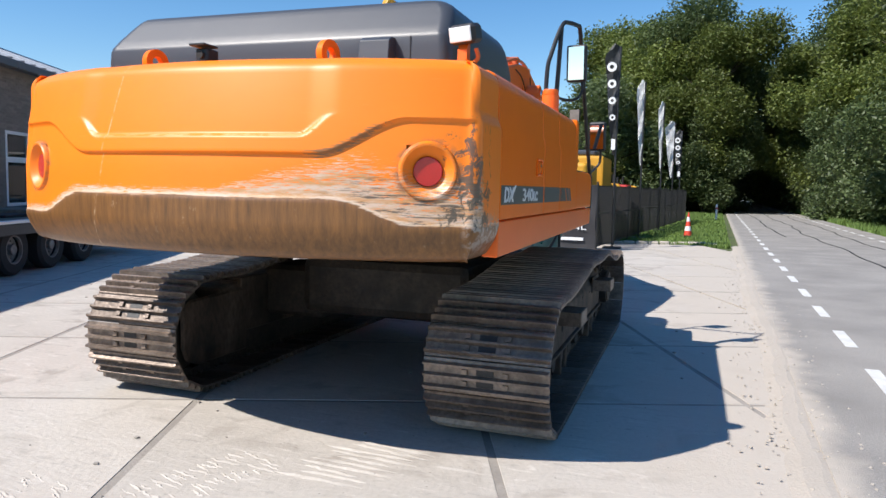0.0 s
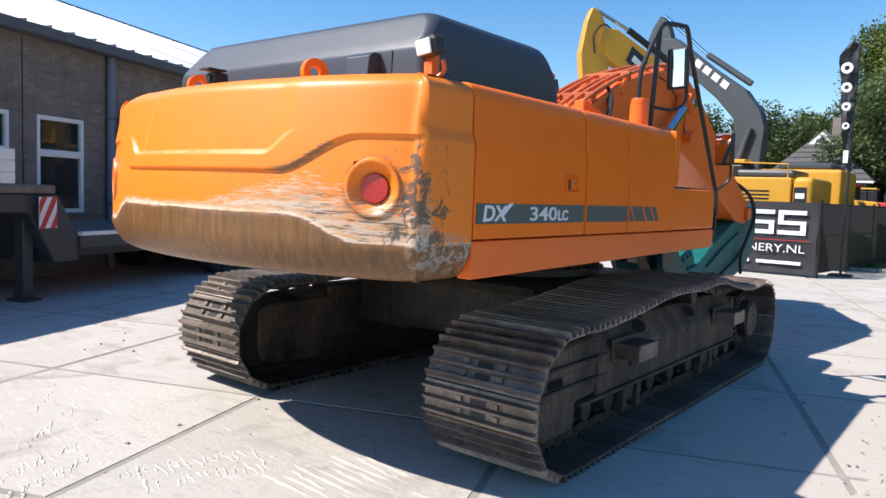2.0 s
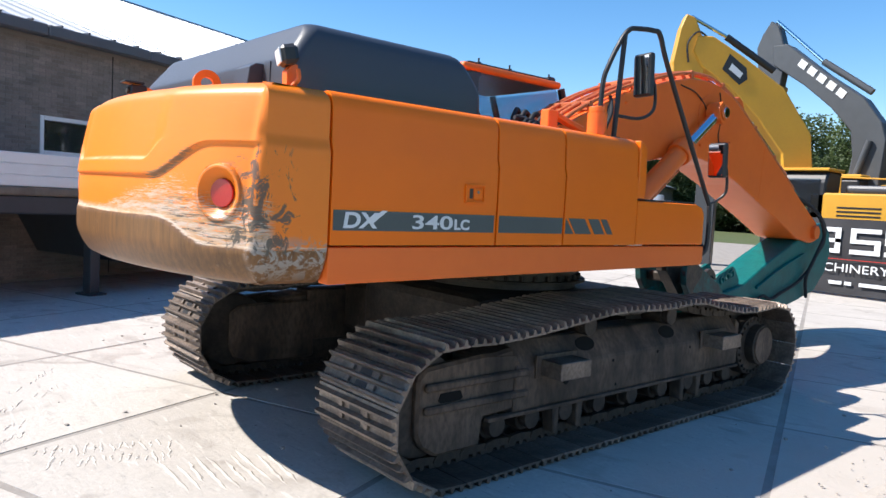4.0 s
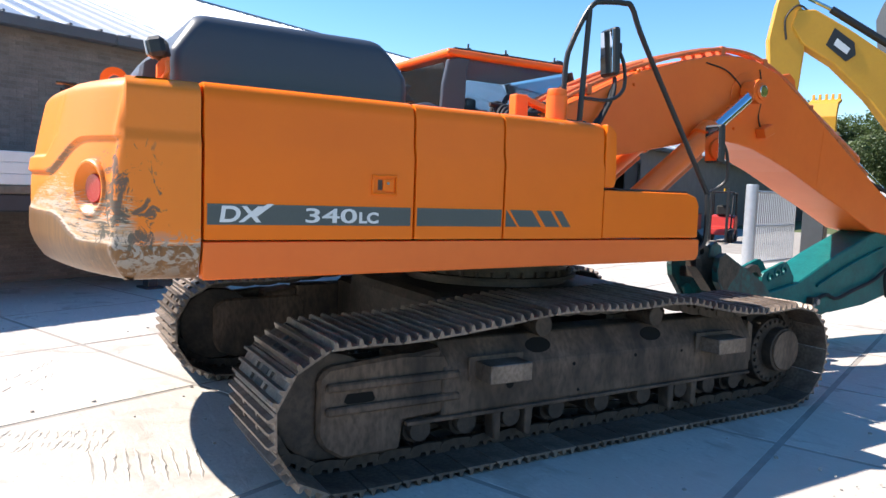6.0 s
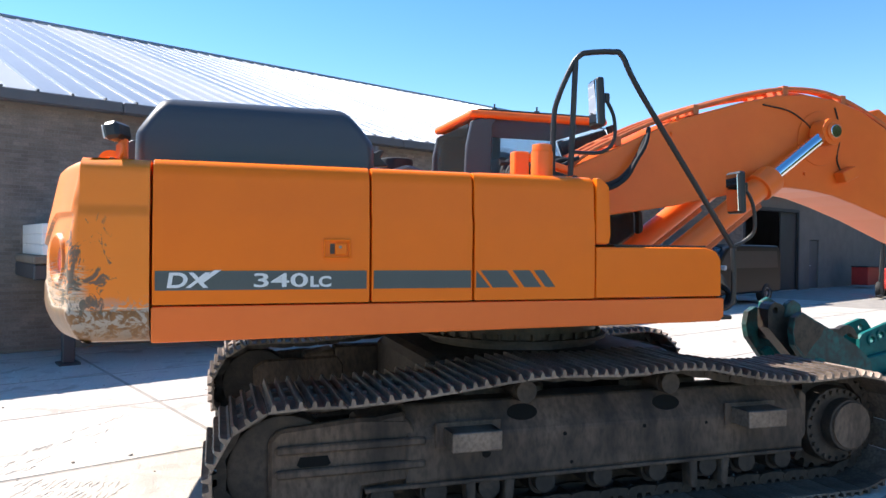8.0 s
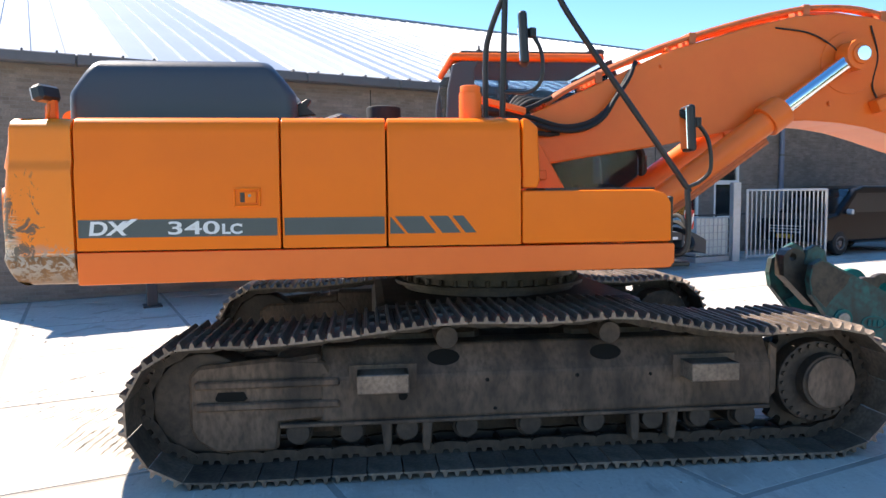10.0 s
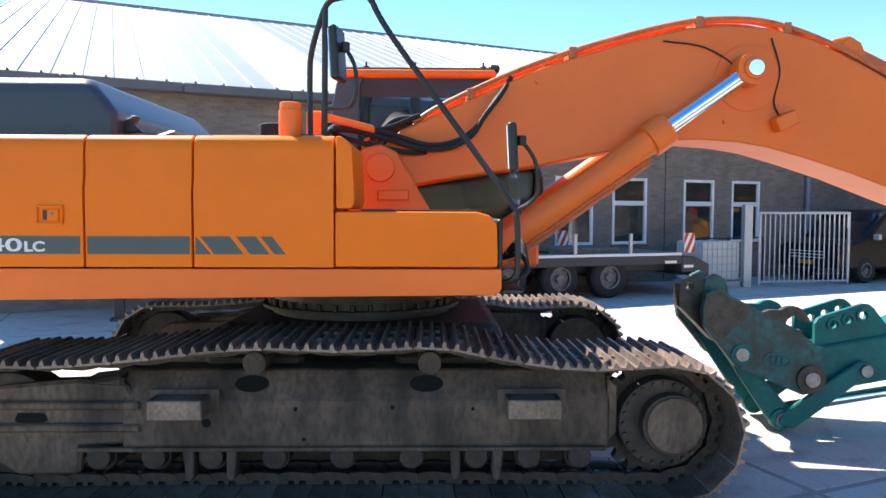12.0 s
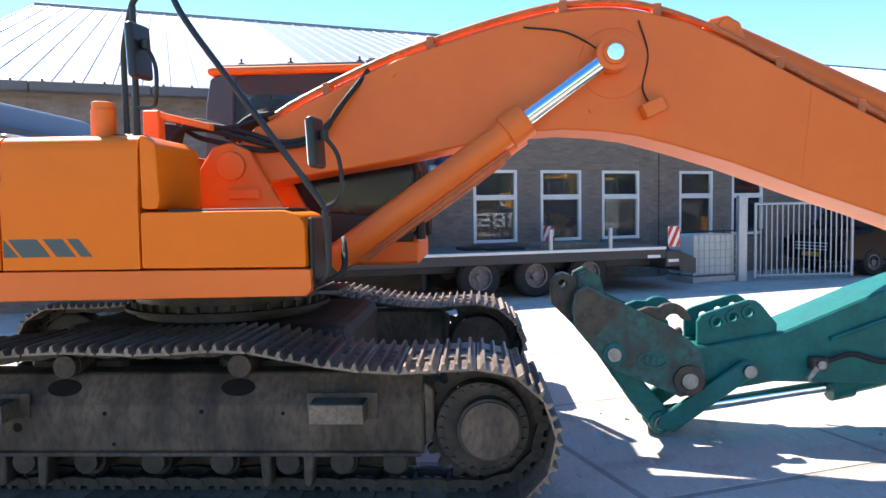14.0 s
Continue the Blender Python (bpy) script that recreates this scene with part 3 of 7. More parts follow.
def roof_sheet(width):
    b = bmesh.new()
    prof = [(0, 0), (0.015, 0.035), (0.04, 0.035), (0.055, 0)]
    pts = []
    n = 2
    for k in range(n):
        o = k * width / n
        pts += [(o + p, h) for p, h in prof]
    pts.append((width, 0))
    top = [b.verts.new((0, y, z)) for y, z in pts]
    low = [b.verts.new((RUN, y, z)) for y, z in pts]
    top2 = [b.verts.new((0, y, z - 0.03)) for y, z in pts]
    low2 = [b.verts.new((RUN, y, z - 0.03)) for y, z in pts]
    for k in range(len(pts) - 1):
        b.faces.new((top[k], low[k], low[k + 1], top[k + 1]))
        b.faces.new((low[k], low2[k], low2[k + 1], low[k + 1]))
        b.faces.new((top2[k], top2[k + 1], low2[k + 1], low2[k]))
    return b


SHEET = 1.0
proto = roof_sheet(SHEET)
sheet_me = {}
for key, mat in (("m", ROOF_METAL), ("w", ROOF_WHITE)):
    me = bpy.data.meshes.new("roof_sheet")
    proto.to_mesh(me)
    me.materials.append(mat)
    sheet_me[key] = me
proto.free()
for k in range(int((U1 - U0) / SHEET) + 1):
    for side in (1, -1):
        o = new("roof_sheet", sheet_me["w" if (k - 1) % 8 == 5 or (k - 1) % 16 == 6 or k == 2 else "m"])
        o.parent = roof
        m = B @ pose(-DEEP, U0 - 0.2 + k * SHEET, RIDGE) @ (Matrix.Identity(4) if side == 1 else pose(0, SHEET, 0, 0, 0, 180)) @ pose(0, 0, 0, 0, math.degrees(slope), 0)
        o.matrix_basis = m
part("ridge_cap", rod(B @ Vector((-DEEP, U0 - 0.2, RIDGE + 0.03)), B @ Vector((-DEEP, U1, RIDGE + 0.03)), 0.09, n=8), ROOF_METAL, roof)
b = bmesh.new()
k = U0
while k < U1:
    box(0.10, 0.34, k + 0.004, k + 1.996, EAVE - 0.16, EAVE + 0.02, 0.02, bm=b, m=B)
    k += 2.0
gutter = tagged(mesh_object("gutter", b, ZINC), "dark grey box gutter along the eave", "gutter", kind="structure")
b = bmesh.new()
k = U0 + 0.2
while k < 34:
    box(0.22, 0.35, k, k + 0.035, EAVE + 0.02, EAVE + 0.05, bm=b, m=B)
    k += 0.5
part("gutter_clip", b, ZINC, gutter)
for u in (8.15, 19.6):
    p = thing("downpipe", "blue-grey round downpipe fixed to the brick wall", "downpipe")
    part("pipe", rod(B @ Vector((0.09, u, 0)), B @ Vector((0.09, u, EAVE - 0.15)), 0.075, n=16), PIPE_GREY, p, smooth=True)
    for z in (1.2, 2.8):
        part("clamp", rod(B @ Vector((0.09, u, z)), B @ Vector((0.09, u, z + 0.05)), 0.088, n=16), ZINC, p)


def window(k, a, c):
    w = tagged(new("window_%d" % k), "white-framed workshop window with a smaller upper light", "window", kind="structure")
    f, d = 0.07, 0.10
    sill, head = SILL + LIFT.get(a, 0), HEAD + LIFT.get(a, 0)
    mid = sill + (head - sill) * 0.62
    for n, args in (("frame_jamb", (a, a + f, sill, head)), ("frame_jamb", (c - f, c, sill, head)), ("frame_head", (a + f, c - f, head - f, head)), ("frame_bottom", (a + f, c - f, sill, sill + f)), ("transom", (a + f, c - f, mid - 0.06, mid + 0.06))):
        part(n, box(-d, 0.012, args[0], args[1], args[2], args[3], 0.008, m=B), WHITE_PAINT, w)
    part("window_sill", box(-0.02, 0.07, a - 0.04, c + 0.04, sill - 0.06, sill - 0.003, 0.006, m=B), ZINC, w)
    for z0, z1 in ((sill + f, mid - 0.06), (mid + 0.06, head - f)):
        p = part("pane", box(-0.05, -0.042, a + f, c - f, z0, z1, m=B), WIN_GLASS, w)
        p.visible_shadow = False
    return w


for k, (a, c) in enumerate(windows):
    window(k + 1, a, c)
d1 = tagged(new("door_1"), "open dark steel workshop sliding door", "door", kind="structure")
for u in (25.5, 30.4):
    part("frame_jamb", box(-0.2, 0.03, u, u + 0.12, 0, 3.4, 0.01, m=B), TRAILER_PAINT, d1)
part("frame_head", box(-0.2, 0.03, 25.62, 30.4, 3.28, 3.42, 0.01, m=B), TRAILER_PAINT, d1)
part("door_leaf", box(-0.14, -0.08, 28.9, 30.38, 0.02, 3.27, 0.01, m=B), TRAILER_PAINT, d1)
d2 = tagged(new("door_2"), "closed pale grey steel side door", "door", kind="structure")
part("door_leaf", box(-0.12, -0.05, 31.62, 32.58, 0.01, 2.13, 0.01, m=B), ZINC, d2)
part("door_handle", box(-0.05, -0.01, 31.7, 31.82, 1.0, 1.03, 0.005, m=B), STEEL, d2)

# ---- banner fence, gate ----
FX = -2.35
banner = thing("banner", "black dealer banner with white lettering on a fence", "banner")
BX0, BX1, BY, BZ0, BZ1 = -5.95, -2.36, 19.25, 0.06, 1.76
b = bmesh.new()
bmesh.ops.create_grid(b, x_segments=36, y_segments=14, size=0.5)
for v in b.verts:
    x, z = v.co.x, v.co.y
    v.co = Vector(((BX0 + BX1) / 2 + x * (BX1 - BX0), BY + 0.012 * math.sin(x * 31) * math.cos(z * 5) - 0.02 * math.sin(z * 9 + x * 4), (BZ0 + BZ1) / 2 + z * (BZ1 - BZ0)))
bmesh.ops.solidify(b, geom=b.faces[:], thickness=0.004)
part("cloth", b, BANNER_CLOTH, banner, smooth=True)
UP = Matrix(((1, 0, 0, 0), (0, 0, -1, 0), (0, 1, 0, 0), (0, 0, 0, 1)))
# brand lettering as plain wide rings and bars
for x in (-5.55, -4.72, -3.9, -3.2):
    lw = 0.62
    for z0, z1 in ((0.98, 1.08), (1.22, 1.31), (1.46, 1.56)):
        part("brand_bar", box(x, x + lw, BY - 0.05, BY - 0.044, z0, z1, m=Matrix.Translation((-0.02, 0, 0))), WHITE_DECAL, banner)
    for xa, za, zb in ((x, 1.08, 1.46) if x < -4.5 else (x, 1.31, 1.46), (x + lw - 0.12, 1.08, 1.46) if x < -4.5 else (x + lw - 0.12, 1.08, 1.22)):
        part("brand_bar", box(xa, xa + 0.12, BY - 0.05, BY - 0.044, za, zb, m=Matrix.Translation((-0.02, 0, 0))), WHITE_DECAL, banner)
part("red_line", box(-5.9, -2.5, BY - 0.05, BY - 0.044, 0.84, 0.855), RED_PAINT, banner)
lettering("MACHINERY.NL", 0.27, WHITE_DECAL, Matrix.Translation((-4.93, BY - 0.046, 0.56)) @ UP, banner, squeeze=1.22)
for x0, x1 in ((-4.3, -4.02), (-3.96, -3.82), (-3.66, -2.66)):
    part("address_bar", box(x0, x1, BY - 0.05, BY - 0.044, 0.27, 0.35), WHITE_DECAL, banner)
for x in (BX0 - 0.03, BX1 + 0.02):
    part("post", rod((x, BY + 0.04, -0.05), (x, BY + 0.04, 1.85), 0.03), BLACK, banner)
FENCE_DIR = pose(FX, 19.3, 0, 0, 0, -5.05)
fence = thing("mesh_fence", "black mesh fence panels along the grass verge", "fence")
y = 0.1
while y < 22:
    part("post", rod(FENCE_DIR @ Vector((0, y, -0.05)), FENCE_DIR @ Vector((0, y, 1.8)), 0.03, n=8), BLACK, fence)
    b = bmesh.new()
    for z in (0.12, 1.0, 1.74):
        rod(FENCE_DIR @ Vector((0, y, z)), FENCE_DIR @ Vector((0, y + 2.4, z)), 0.012, b, n=6)
    for k in range(1, 48):
        box(-0.004, 0.004, y + k * 0.05 - 0.010, y + k * 0.05 + 0.010, 0.1, 1.75, bm=b, m=FENCE_DIR)
    part("mesh_panel", b, BLACK, fence)
    y += 2.4
gate = thing("sliding_gate", "galvanised steel bar gate standing partly open", "gate")
GA, GB = Vector((-13.5, 15.10, 0)), Vector((-13.87, 17.47, 0))
gd = (GB - GA).normalized()
for z in (0.12, 1.78):
    part("rail", rod(GA + Vector((0, 0, z)), GB + Vector((0, 0, z)), 0.03, n=8), STEEL, gate)
for k in range(19):
    p = GA + gd * (k * (GB - GA).length / 18)
    part("bar", rod(p + Vector((0, 0, 0.06)), p + Vector((0, 0, 1.8)), 0.017 if 0 < k < 18 else 0.035, n=8), STEEL, gate)
gp = thing("gate_post", "thick galvanised square gate post", "post")
part("post", box(-13.64, -13.44, 14.70, 14.90, -0.05, 1.98, 0.012), STEEL, gp)

gate_b = thing("entrance_gate", "galvanised bar gate leaf at the yard entrance", "gate")
part("post", rod((-8.7, 18.9, -0.05), (-8.7, 18.9, 2.15), 0.15, n=24, bevel=0.02), STEEL, gate_b, smooth=True)
GA, GB = Vector((-8.75, 19.1, 0)), Vector((-9.45, 21.9, 0))
gd = (GB - GA).normalized()
for z in (0.15, 1.1, 1.98):
    part("rail", rod(GA + Vector((0, 0, z)), GB + Vector((0, 0, z)), 0.03, n=8), STEEL, gate_b)
for k in range(23):
    p = GA + gd * (k * (GB - GA).length / 22)
    part("bar", rod(p + Vector((0, 0, 0.08)), p + Vector((0, 0, 2.0)), 0.018, n=8), STEEL, gate_b)

# ---- the orange excavator ----
CX, SIDE = -2.486, -0.99
ex = thing("excavator", "orange crawler excavator with a worn counterweight and teal arm", "excavator")


def mirrored(x):
    return 2 * CX - x


# counterweight
def ease(v, a, c):
    f = min(1.0, max(0.0, (v - a) / (c - a)))
    return f * f * (3 - 2 * f)


def rear_line(x):
    return 3.075 + 0.145 * x ** 2 + 0.03 * abs(x / (SIDE - CX)) ** 10


def band_edge(x):
    """Height at which the bare lower band of the counterweight begins."""
    return 1.54 - 0.125 * ease(abs(x), 0.80, 1.20)


def counterweight():
    R = 0.07
    ys = 3.81
    half = SIDE - CX
    plan = [(half, ys), (half, 3.74), (half, 3.62)]
    for k in range(0, 9):
        a = k / 8 * math.pi / 2
        yc = rear_line(half - R) + R
        plan.append((half - R + R * math.cos(a), yc - R * math.sin(a)))
    for k in range(1, 170):
        x = (half - R) * (1 - 2 * k / 170)
        plan.append((x, rear_line(x)))
    plan += [(-x, y) for x, y in reversed(plan[:12])]

    def warp(z, x):
        return z + 0.18 * ease(abs(x), 0.72, 1.17) * max(0, min((z - 1.52) / 0.246, (2.15 - z) / 0.384, 1))

    b = bmesh.new()
    zs = [1.225, 1.232, 1.25, 1.28, 1.32, 1.36] + [1.38 + 0.015 * k for k in range(14)] + [1.61, 1.65, 1.69, 1.72, 1.74, 1.75, 1.756, 1.762, 1.768, 1.774, 1.785, 1.80, 1.815]
    zs += [1.825 + 0.008 * k for k in range(18)] + [1.985, 2.02, 2.06, 2.10, 2.14, 2.17, 2.19, 2.205, 2.22, 2.232, 2.242, 2.248, 2.25]
    n = len(plan)
    grid = []
    for z0 in zs:
        row = []
        for i, (x, y) in enumerate(plan):
            z = warp(z0, x)
            px, py = plan[max(i - 1, 0)]
            qx, qy = plan[min(i + 1, n - 1)]
            d = Vector((qx - px, qy - py)).normalized()
            nx, ny = d.y, -d.x
            if nx * x + ny * (y - 4.6) < 0:
                nx, ny = -nx, -ny
            back = max(0.0, -ny)
            # a raised belt: overhanging below, with an upper ledge that fades out to the sides
            ledge = 1.852 + 0.10 * ease(abs(x), 0.63, 0.80)
            fade = 1 - ease(abs(x), 0.66, 0.84)
            relief = 0.022 * ease(z0, 1.752, 1.772) - 0.022 * fade * ease(z0, ledge - 0.008, ledge + 0.010)
            relief += 0.012 * ease(band_edge(x) - z, -0.014, 0.018)
            relief *= back ** 2
            lamp = math.hypot((abs(x) - 1.262) / 0.9, z - 1.685)
            if y < 3.55 and lamp < 0.115:
                relief = -0.06
            lean = back * 0.085 * max(0, (z - 1.68) / 0.5) ** 1.3 + (1 - back) * (0.022 * ease(z, 1.92, 2.0) + 0.03 * max(0, (z - 2.15) / 0.1) ** 2)
            inset = max(0, (1.42 - z) / 0.195) ** 1.8 * 0.09 + 0.04 * max(0, (1.25 - z) / 0.025) ** 2 + 0.05 * max(0, (z - 2.185) / 0.065) ** 2.2
            k = relief - inset - lean
            row.append(b.verts.new((CX + x + nx * k, y + ny * k, z)))
        grid.append(row)
    for r, q in zip(grid, grid[1:]):
        for i in range(n - 1):
            b.faces.new((r[i], r[i + 1], q[i + 1], q[i]))
    b.faces.new(grid[0])
    b.faces.new(grid[-1])
    b.faces.new([r[0] for r in grid] + [r[-1] for r in reversed(grid)])
    return b


def counterweight_material():
    m = material("worn_counterweight_paint", (0.93, 0.222, 0.006), 0.42, dark=(0.82, 0.185, 0.007), scale=1.6, fine=9, amount=0.3, fine_amount=0.12, bump=0.03, coat=0.0)
    t = m.node_tree
    b = t.nodes["Principled BSDF"]
    src = b.inputs["Base Color"].links[0].from_socket
    L = t.links.new

    def math_node(op, a, c, clamp=False):
        n = t.nodes.new("ShaderNodeMath")
        n.operation, n.use_clamp = op, clamp
        for k, v in enumerate((a, c)):
            if v is None:
                continue
            if isinstance(v, (int, float)):
                n.inputs[k].default_value = v
            else:
                L(v, n.inputs[k])
        return n.outputs[0]

    def noise_node(scale, detail=5, stretch=(1, 1, 1), dist=0.0):
        mp = t.nodes.new("ShaderNodeMapping")
        mp.inputs["Scale"].default_value = stretch
        L(co.outputs["Object"], mp.inputs[0])
        n = t.nodes.new("ShaderNodeTexNoise")
        n.inputs["Scale"].default_value, n.inputs["Detail"].default_value, n.inputs["Distortion"].default_value = scale, detail, dist
        n.inputs["Roughness"].default_value = 0.72
        L(mp.outputs[0], n.inputs[0])
        return n.outputs[0]

    def ramp(v, a, c, lo=0.0, hi=1.0):
        r = t.nodes.new("ShaderNodeMapRange")
        for k, q in zip((1, 2, 3, 4), (a, c, lo, hi)):
            r.inputs[k].default_value = q
        L(v, r.inputs[0])
        return r.outputs[0]

    def blend(f, base, color):
        x = t.nodes.new("ShaderNodeMix")
        x.data_type = "RGBA"
        L(f, x.inputs[0])
        L(base, x.inputs[6])
        if isinstance(color, tuple):
            x.inputs[7].default_value = (*color, 1)
        else:
            L(color, x.inputs[7])
        return x.outputs[2]

    def t_smooth(v, a, c):
        r = t.nodes.new("ShaderNodeMapRange")
        r.interpolation_type = "SMOOTHSTEP"
        r.inputs[1].default_value, r.inputs[2].default_value = a, c
        L(v, r.inputs[0])
        return r.outputs[0]

    co = t.nodes.new("ShaderNodeTexCoord")
    sep = t.nodes.new("ShaderNodeSeparateXYZ")
    L(co.outputs["Object"], sep.inputs[0])
    X, Y, Z = sep.outputs
    scratch = noise_node(7, 12, (1, 1, 10), 0.4)
    fine_scratch = noise_node(16, 12, (1, 1, 12), 0.3)
    src = blend(ramp(noise_node(7, 10, (1, 1, 14)), 0.58, 0.70, 0.0, 0.28), src, (0.90, 0.30, 0.05))
    src = blend(ramp(noise_node(2.2, 8), 0.50, 0.66, 0.0, 0.3), src, (0.93, 0.235, 0.010))
    # edge of the bare band: falls away towards the near corner
    off = math_node("ABSOLUTE", math_node("SUBTRACT", X, CX), None)
    edge = math_node("ADD", math_node("MULTIPLY", t_smooth(off, 0.80, 1.20), -0.125), 1.54)
    edge = math_node("ADD", edge, math_node("MULTIPLY", math_node("SUBTRACT", scratch, 0.5), 0.045))
    below = math_node("SUBTRACT", edge, Z)
    bare = ramp(below, -0.004, 0.006)
    # scraped zone over the band, wider near the corner
    width = math_node("ADD", math_node("MULTIPLY", ramp(X, -2.3, -1.5), 0.27), 0.055)
    zone = math_node("SUBTRACT", 1.0, math_node("DIVIDE", math_node("ABSOLUTE", below, None), width), True)
    scr = math_node("MULTIPLY", ramp(math_node("ADD", fine_scratch, math_node("MULTIPLY", zone, 0.26)), 0.60, 0.66), math_node("MULTIPLY", ramp(zone, 0.0, 0.3), ramp(Y, 3.52, 3.42)), True)
    tan = t.nodes.new("ShaderNodeMix")
    tan.data_type = "RGBA"
    tan.inputs[6].default_value, tan.inputs[7].default_value = (0.60, 0.50, 0.40, 1), (0.52, 0.30, 0.13, 1)
    L(ramp(noise_node(5, 6, (1, 1, 6)), 0.42, 0.6), tan.inputs[0])
    col = blend(ramp(scr, 0.05, 0.5, 0.0, 0.9), src, tan.outputs[2])
    dark_scr = math_node("MULTIPLY", ramp(noise_node(6, 10, (1, 1, 13), 0.5), 0.52, 0.57), ramp(math_node("MULTIPLY", zone, ramp(X, -1.85, -1.3)), 0.1, 0.5, 0.0, 0.9), True)
    dark_scr = math_node("MULTIPLY", dark_scr, ramp(Y, 3.52, 3.42), True)
    col = blend(dark_scr, col, (0.085, 0.075, 0.06))
    lip = math_node("SUBTRACT", 1.0, math_node("MULTIPLY", math_node("ABSOLUTE", math_node("ADD", below, 0.006), None), 110.0), True)
    lip = math_node("MULTIPLY", lip, ramp(scratch, 0.40, 0.55), True)
    streak = noise_node(34, 9, (1, 1, 0.10), 0.3)
    x0 = t.nodes.new("ShaderNodeMix")
    x0.data_type = "RGBA"
    x0.inputs[6].default_value, x0.inputs[7].default_value = (0.235, 0.105, 0.031, 1), (0.105, 0.050, 0.019, 1)
    L(ramp(streak, 0.35, 0.68), x0.inputs[0])
    col = blend(bare, col, x0.outputs[2])
    col = blend(math_node("MULTIPLY", bare, ramp(noise_node(22, 9, (1, 1, 0.5)), 0.63, 0.68, 0.0, 0.7), True), col, (0.36, 0.23, 0.13))
    col = blend(lip, col, (0.66, 0.52, 0.38))
    # chipped dark patches on the flank by the corner
    dx = math_node("ABSOLUTE", math_node("ADD", X, 1.01), None)
    dy = math_node("ABSOLUTE", math_node("SUBTRACT", Y, 3.41), None)
    corner = math_node("MULTIPLY", ramp(math_node("ADD", dx, dy), 0.30, 0.02), ramp(Z, 1.98, 1.76), True)
    corner = math_node("MULTIPLY", corner, ramp(Z, 1.30, 1.46), True)
    chips = ramp(math_node("ADD", noise_node(13, 9, (1.0, 1.0, 0.8), 0.9), math_node("MULTIPLY", corner, 0.135)), 0.60, 0.63)
    chips = math_node("MULTIPLY", chips, ramp(corner, 0.02, 0.25, 0.0, 0.9), True)
    scuff = math_node("MULTIPLY", ramp(X, -1.08, -1.0), ramp(Z, 1.50, 1.40), True)
    scuff = math_node("MULTIPLY", scuff, ramp(noise_node(15, 9, (1, 1, 1.3), 0.8), 0.49, 0.53), True)
    col = blend(scuff, col, (0.34, 0.30, 0.26))
    run = math_node("ADD", X, math_node("MULTIPLY", Z, -0.2))
    line = math_node("SUBTRACT", 1.0, math_node("MULTIPLY", math_node("ABSOLUTE", math_node("ADD", run, 3.42), None), 130.0), True)
    line = math_node("MULTIPLY", line, ramp(noise_node(30, 8, (1, 1, 1)), 0.45, 0.6, 0.0, 0.55), True)
    col = blend(math_node("MULTIPLY", line, ramp(Y, 3.5, 3.4), True), col, (0.75, 0.55, 0.36))
    col = blend(chips, col, (0.095, 0.08, 0.06))
    # the swage's rise and the rim of the lamp recess, rubbed dark
    swage = math_node("ADD", math_node("MULTIPLY", t_smooth(off, 0.72, 1.17), 0.18), 1.762)
    near = math_node("SUBTRACT", 1.0, math_node("MULTIPLY", math_node("ABSOLUTE", math_node("SUBTRACT", Z, swage), None), 28.0), True)
    near = math_node("MULTIPLY", near, math_node("MULTIPLY", ramp(X, -1.86, -1.74), ramp(X, -1.36, -1.52), True), True)
    rub = ramp(math_node("ADD", fine_scratch, math_node("MULTIPLY", near, 0.25)), 0.60, 0.68)
    col = blend(math_node("MULTIPLY", rub, ramp(near, 0.02, 0.3, 0.0, 0.85), True), col, (0.15, 0.11, 0.06))
    # broken pale line along the upper ledge: its caught light painted into the colour
    ledge_highlight = math_node("SUBTRACT", 1.0, math_node("MULTIPLY", math_node("ABSOLUTE", math_node("SUBTRACT", Z, math_node("ADD", math_node("MULTIPLY", t_smooth(off, 0.63, 0.80), 0.10), 1.852)), None), 90.0), True)
    ledge_highlight = math_node("MULTIPLY", ledge_highlight, ramp(off, 0.80, 0.74), True)
    col = blend(math_node("MULTIPLY", ledge_highlight, ramp(noise_node(9, 8), 0.42, 0.55, 0.0, 0.55), True), col, (0.90, 0.55, 0.28))
    lx = math_node("SUBTRACT", off, 1.262)
    lz = math_node("SUBTRACT", Z, 1.685)
    rim = math_node("SQRT", math_node("ADD", math_node("MULTIPLY", lx, lx), math_node("MULTIPLY", lz, lz)), None)
    rim = math_node("SUBTRACT", 1.0, math_node("MULTIPLY", math_node("ABSOLUTE", math_node("SUBTRACT", rim, 0.145), None), 36.0), True)
    rim = math_node("MULTIPLY", rim, ramp(noise_node(11, 8), 0.44, 0.60, 0.0, 0.8), True)
    rim = math_node("MULTIPLY", rim, ramp(Y, 3.6, 3.5), True)
    col = blend(rim, col, (0.13, 0.10, 0.07))
    L(col, b.inputs["Base Color"])
    rough = math_node("ADD", math_node("MULTIPLY", bare, -0.05), 0.43)
    L(rough, b.inputs["Roughness"])
    return m


def dish(center, axis, steps, n=36):
    """A turned ring of (radius, height) steps about an axis."""
    q = Vector((0, 0, 1)).rotation_difference(Vector(axis))
    b = bmesh.new()
    rows = [[b.verts.new(center + q @ Vector((r * math.cos(2 * math.pi * k / n), r * math.sin(2 * math.pi * k / n), h))) for k in range(n)] for r, h in steps]
    for p, s in zip(rows, rows[1:]):
        for k in range(n):
            b.faces.new((p[k], p[(k + 1) % n], s[(k + 1) % n], s[k]))
    return b


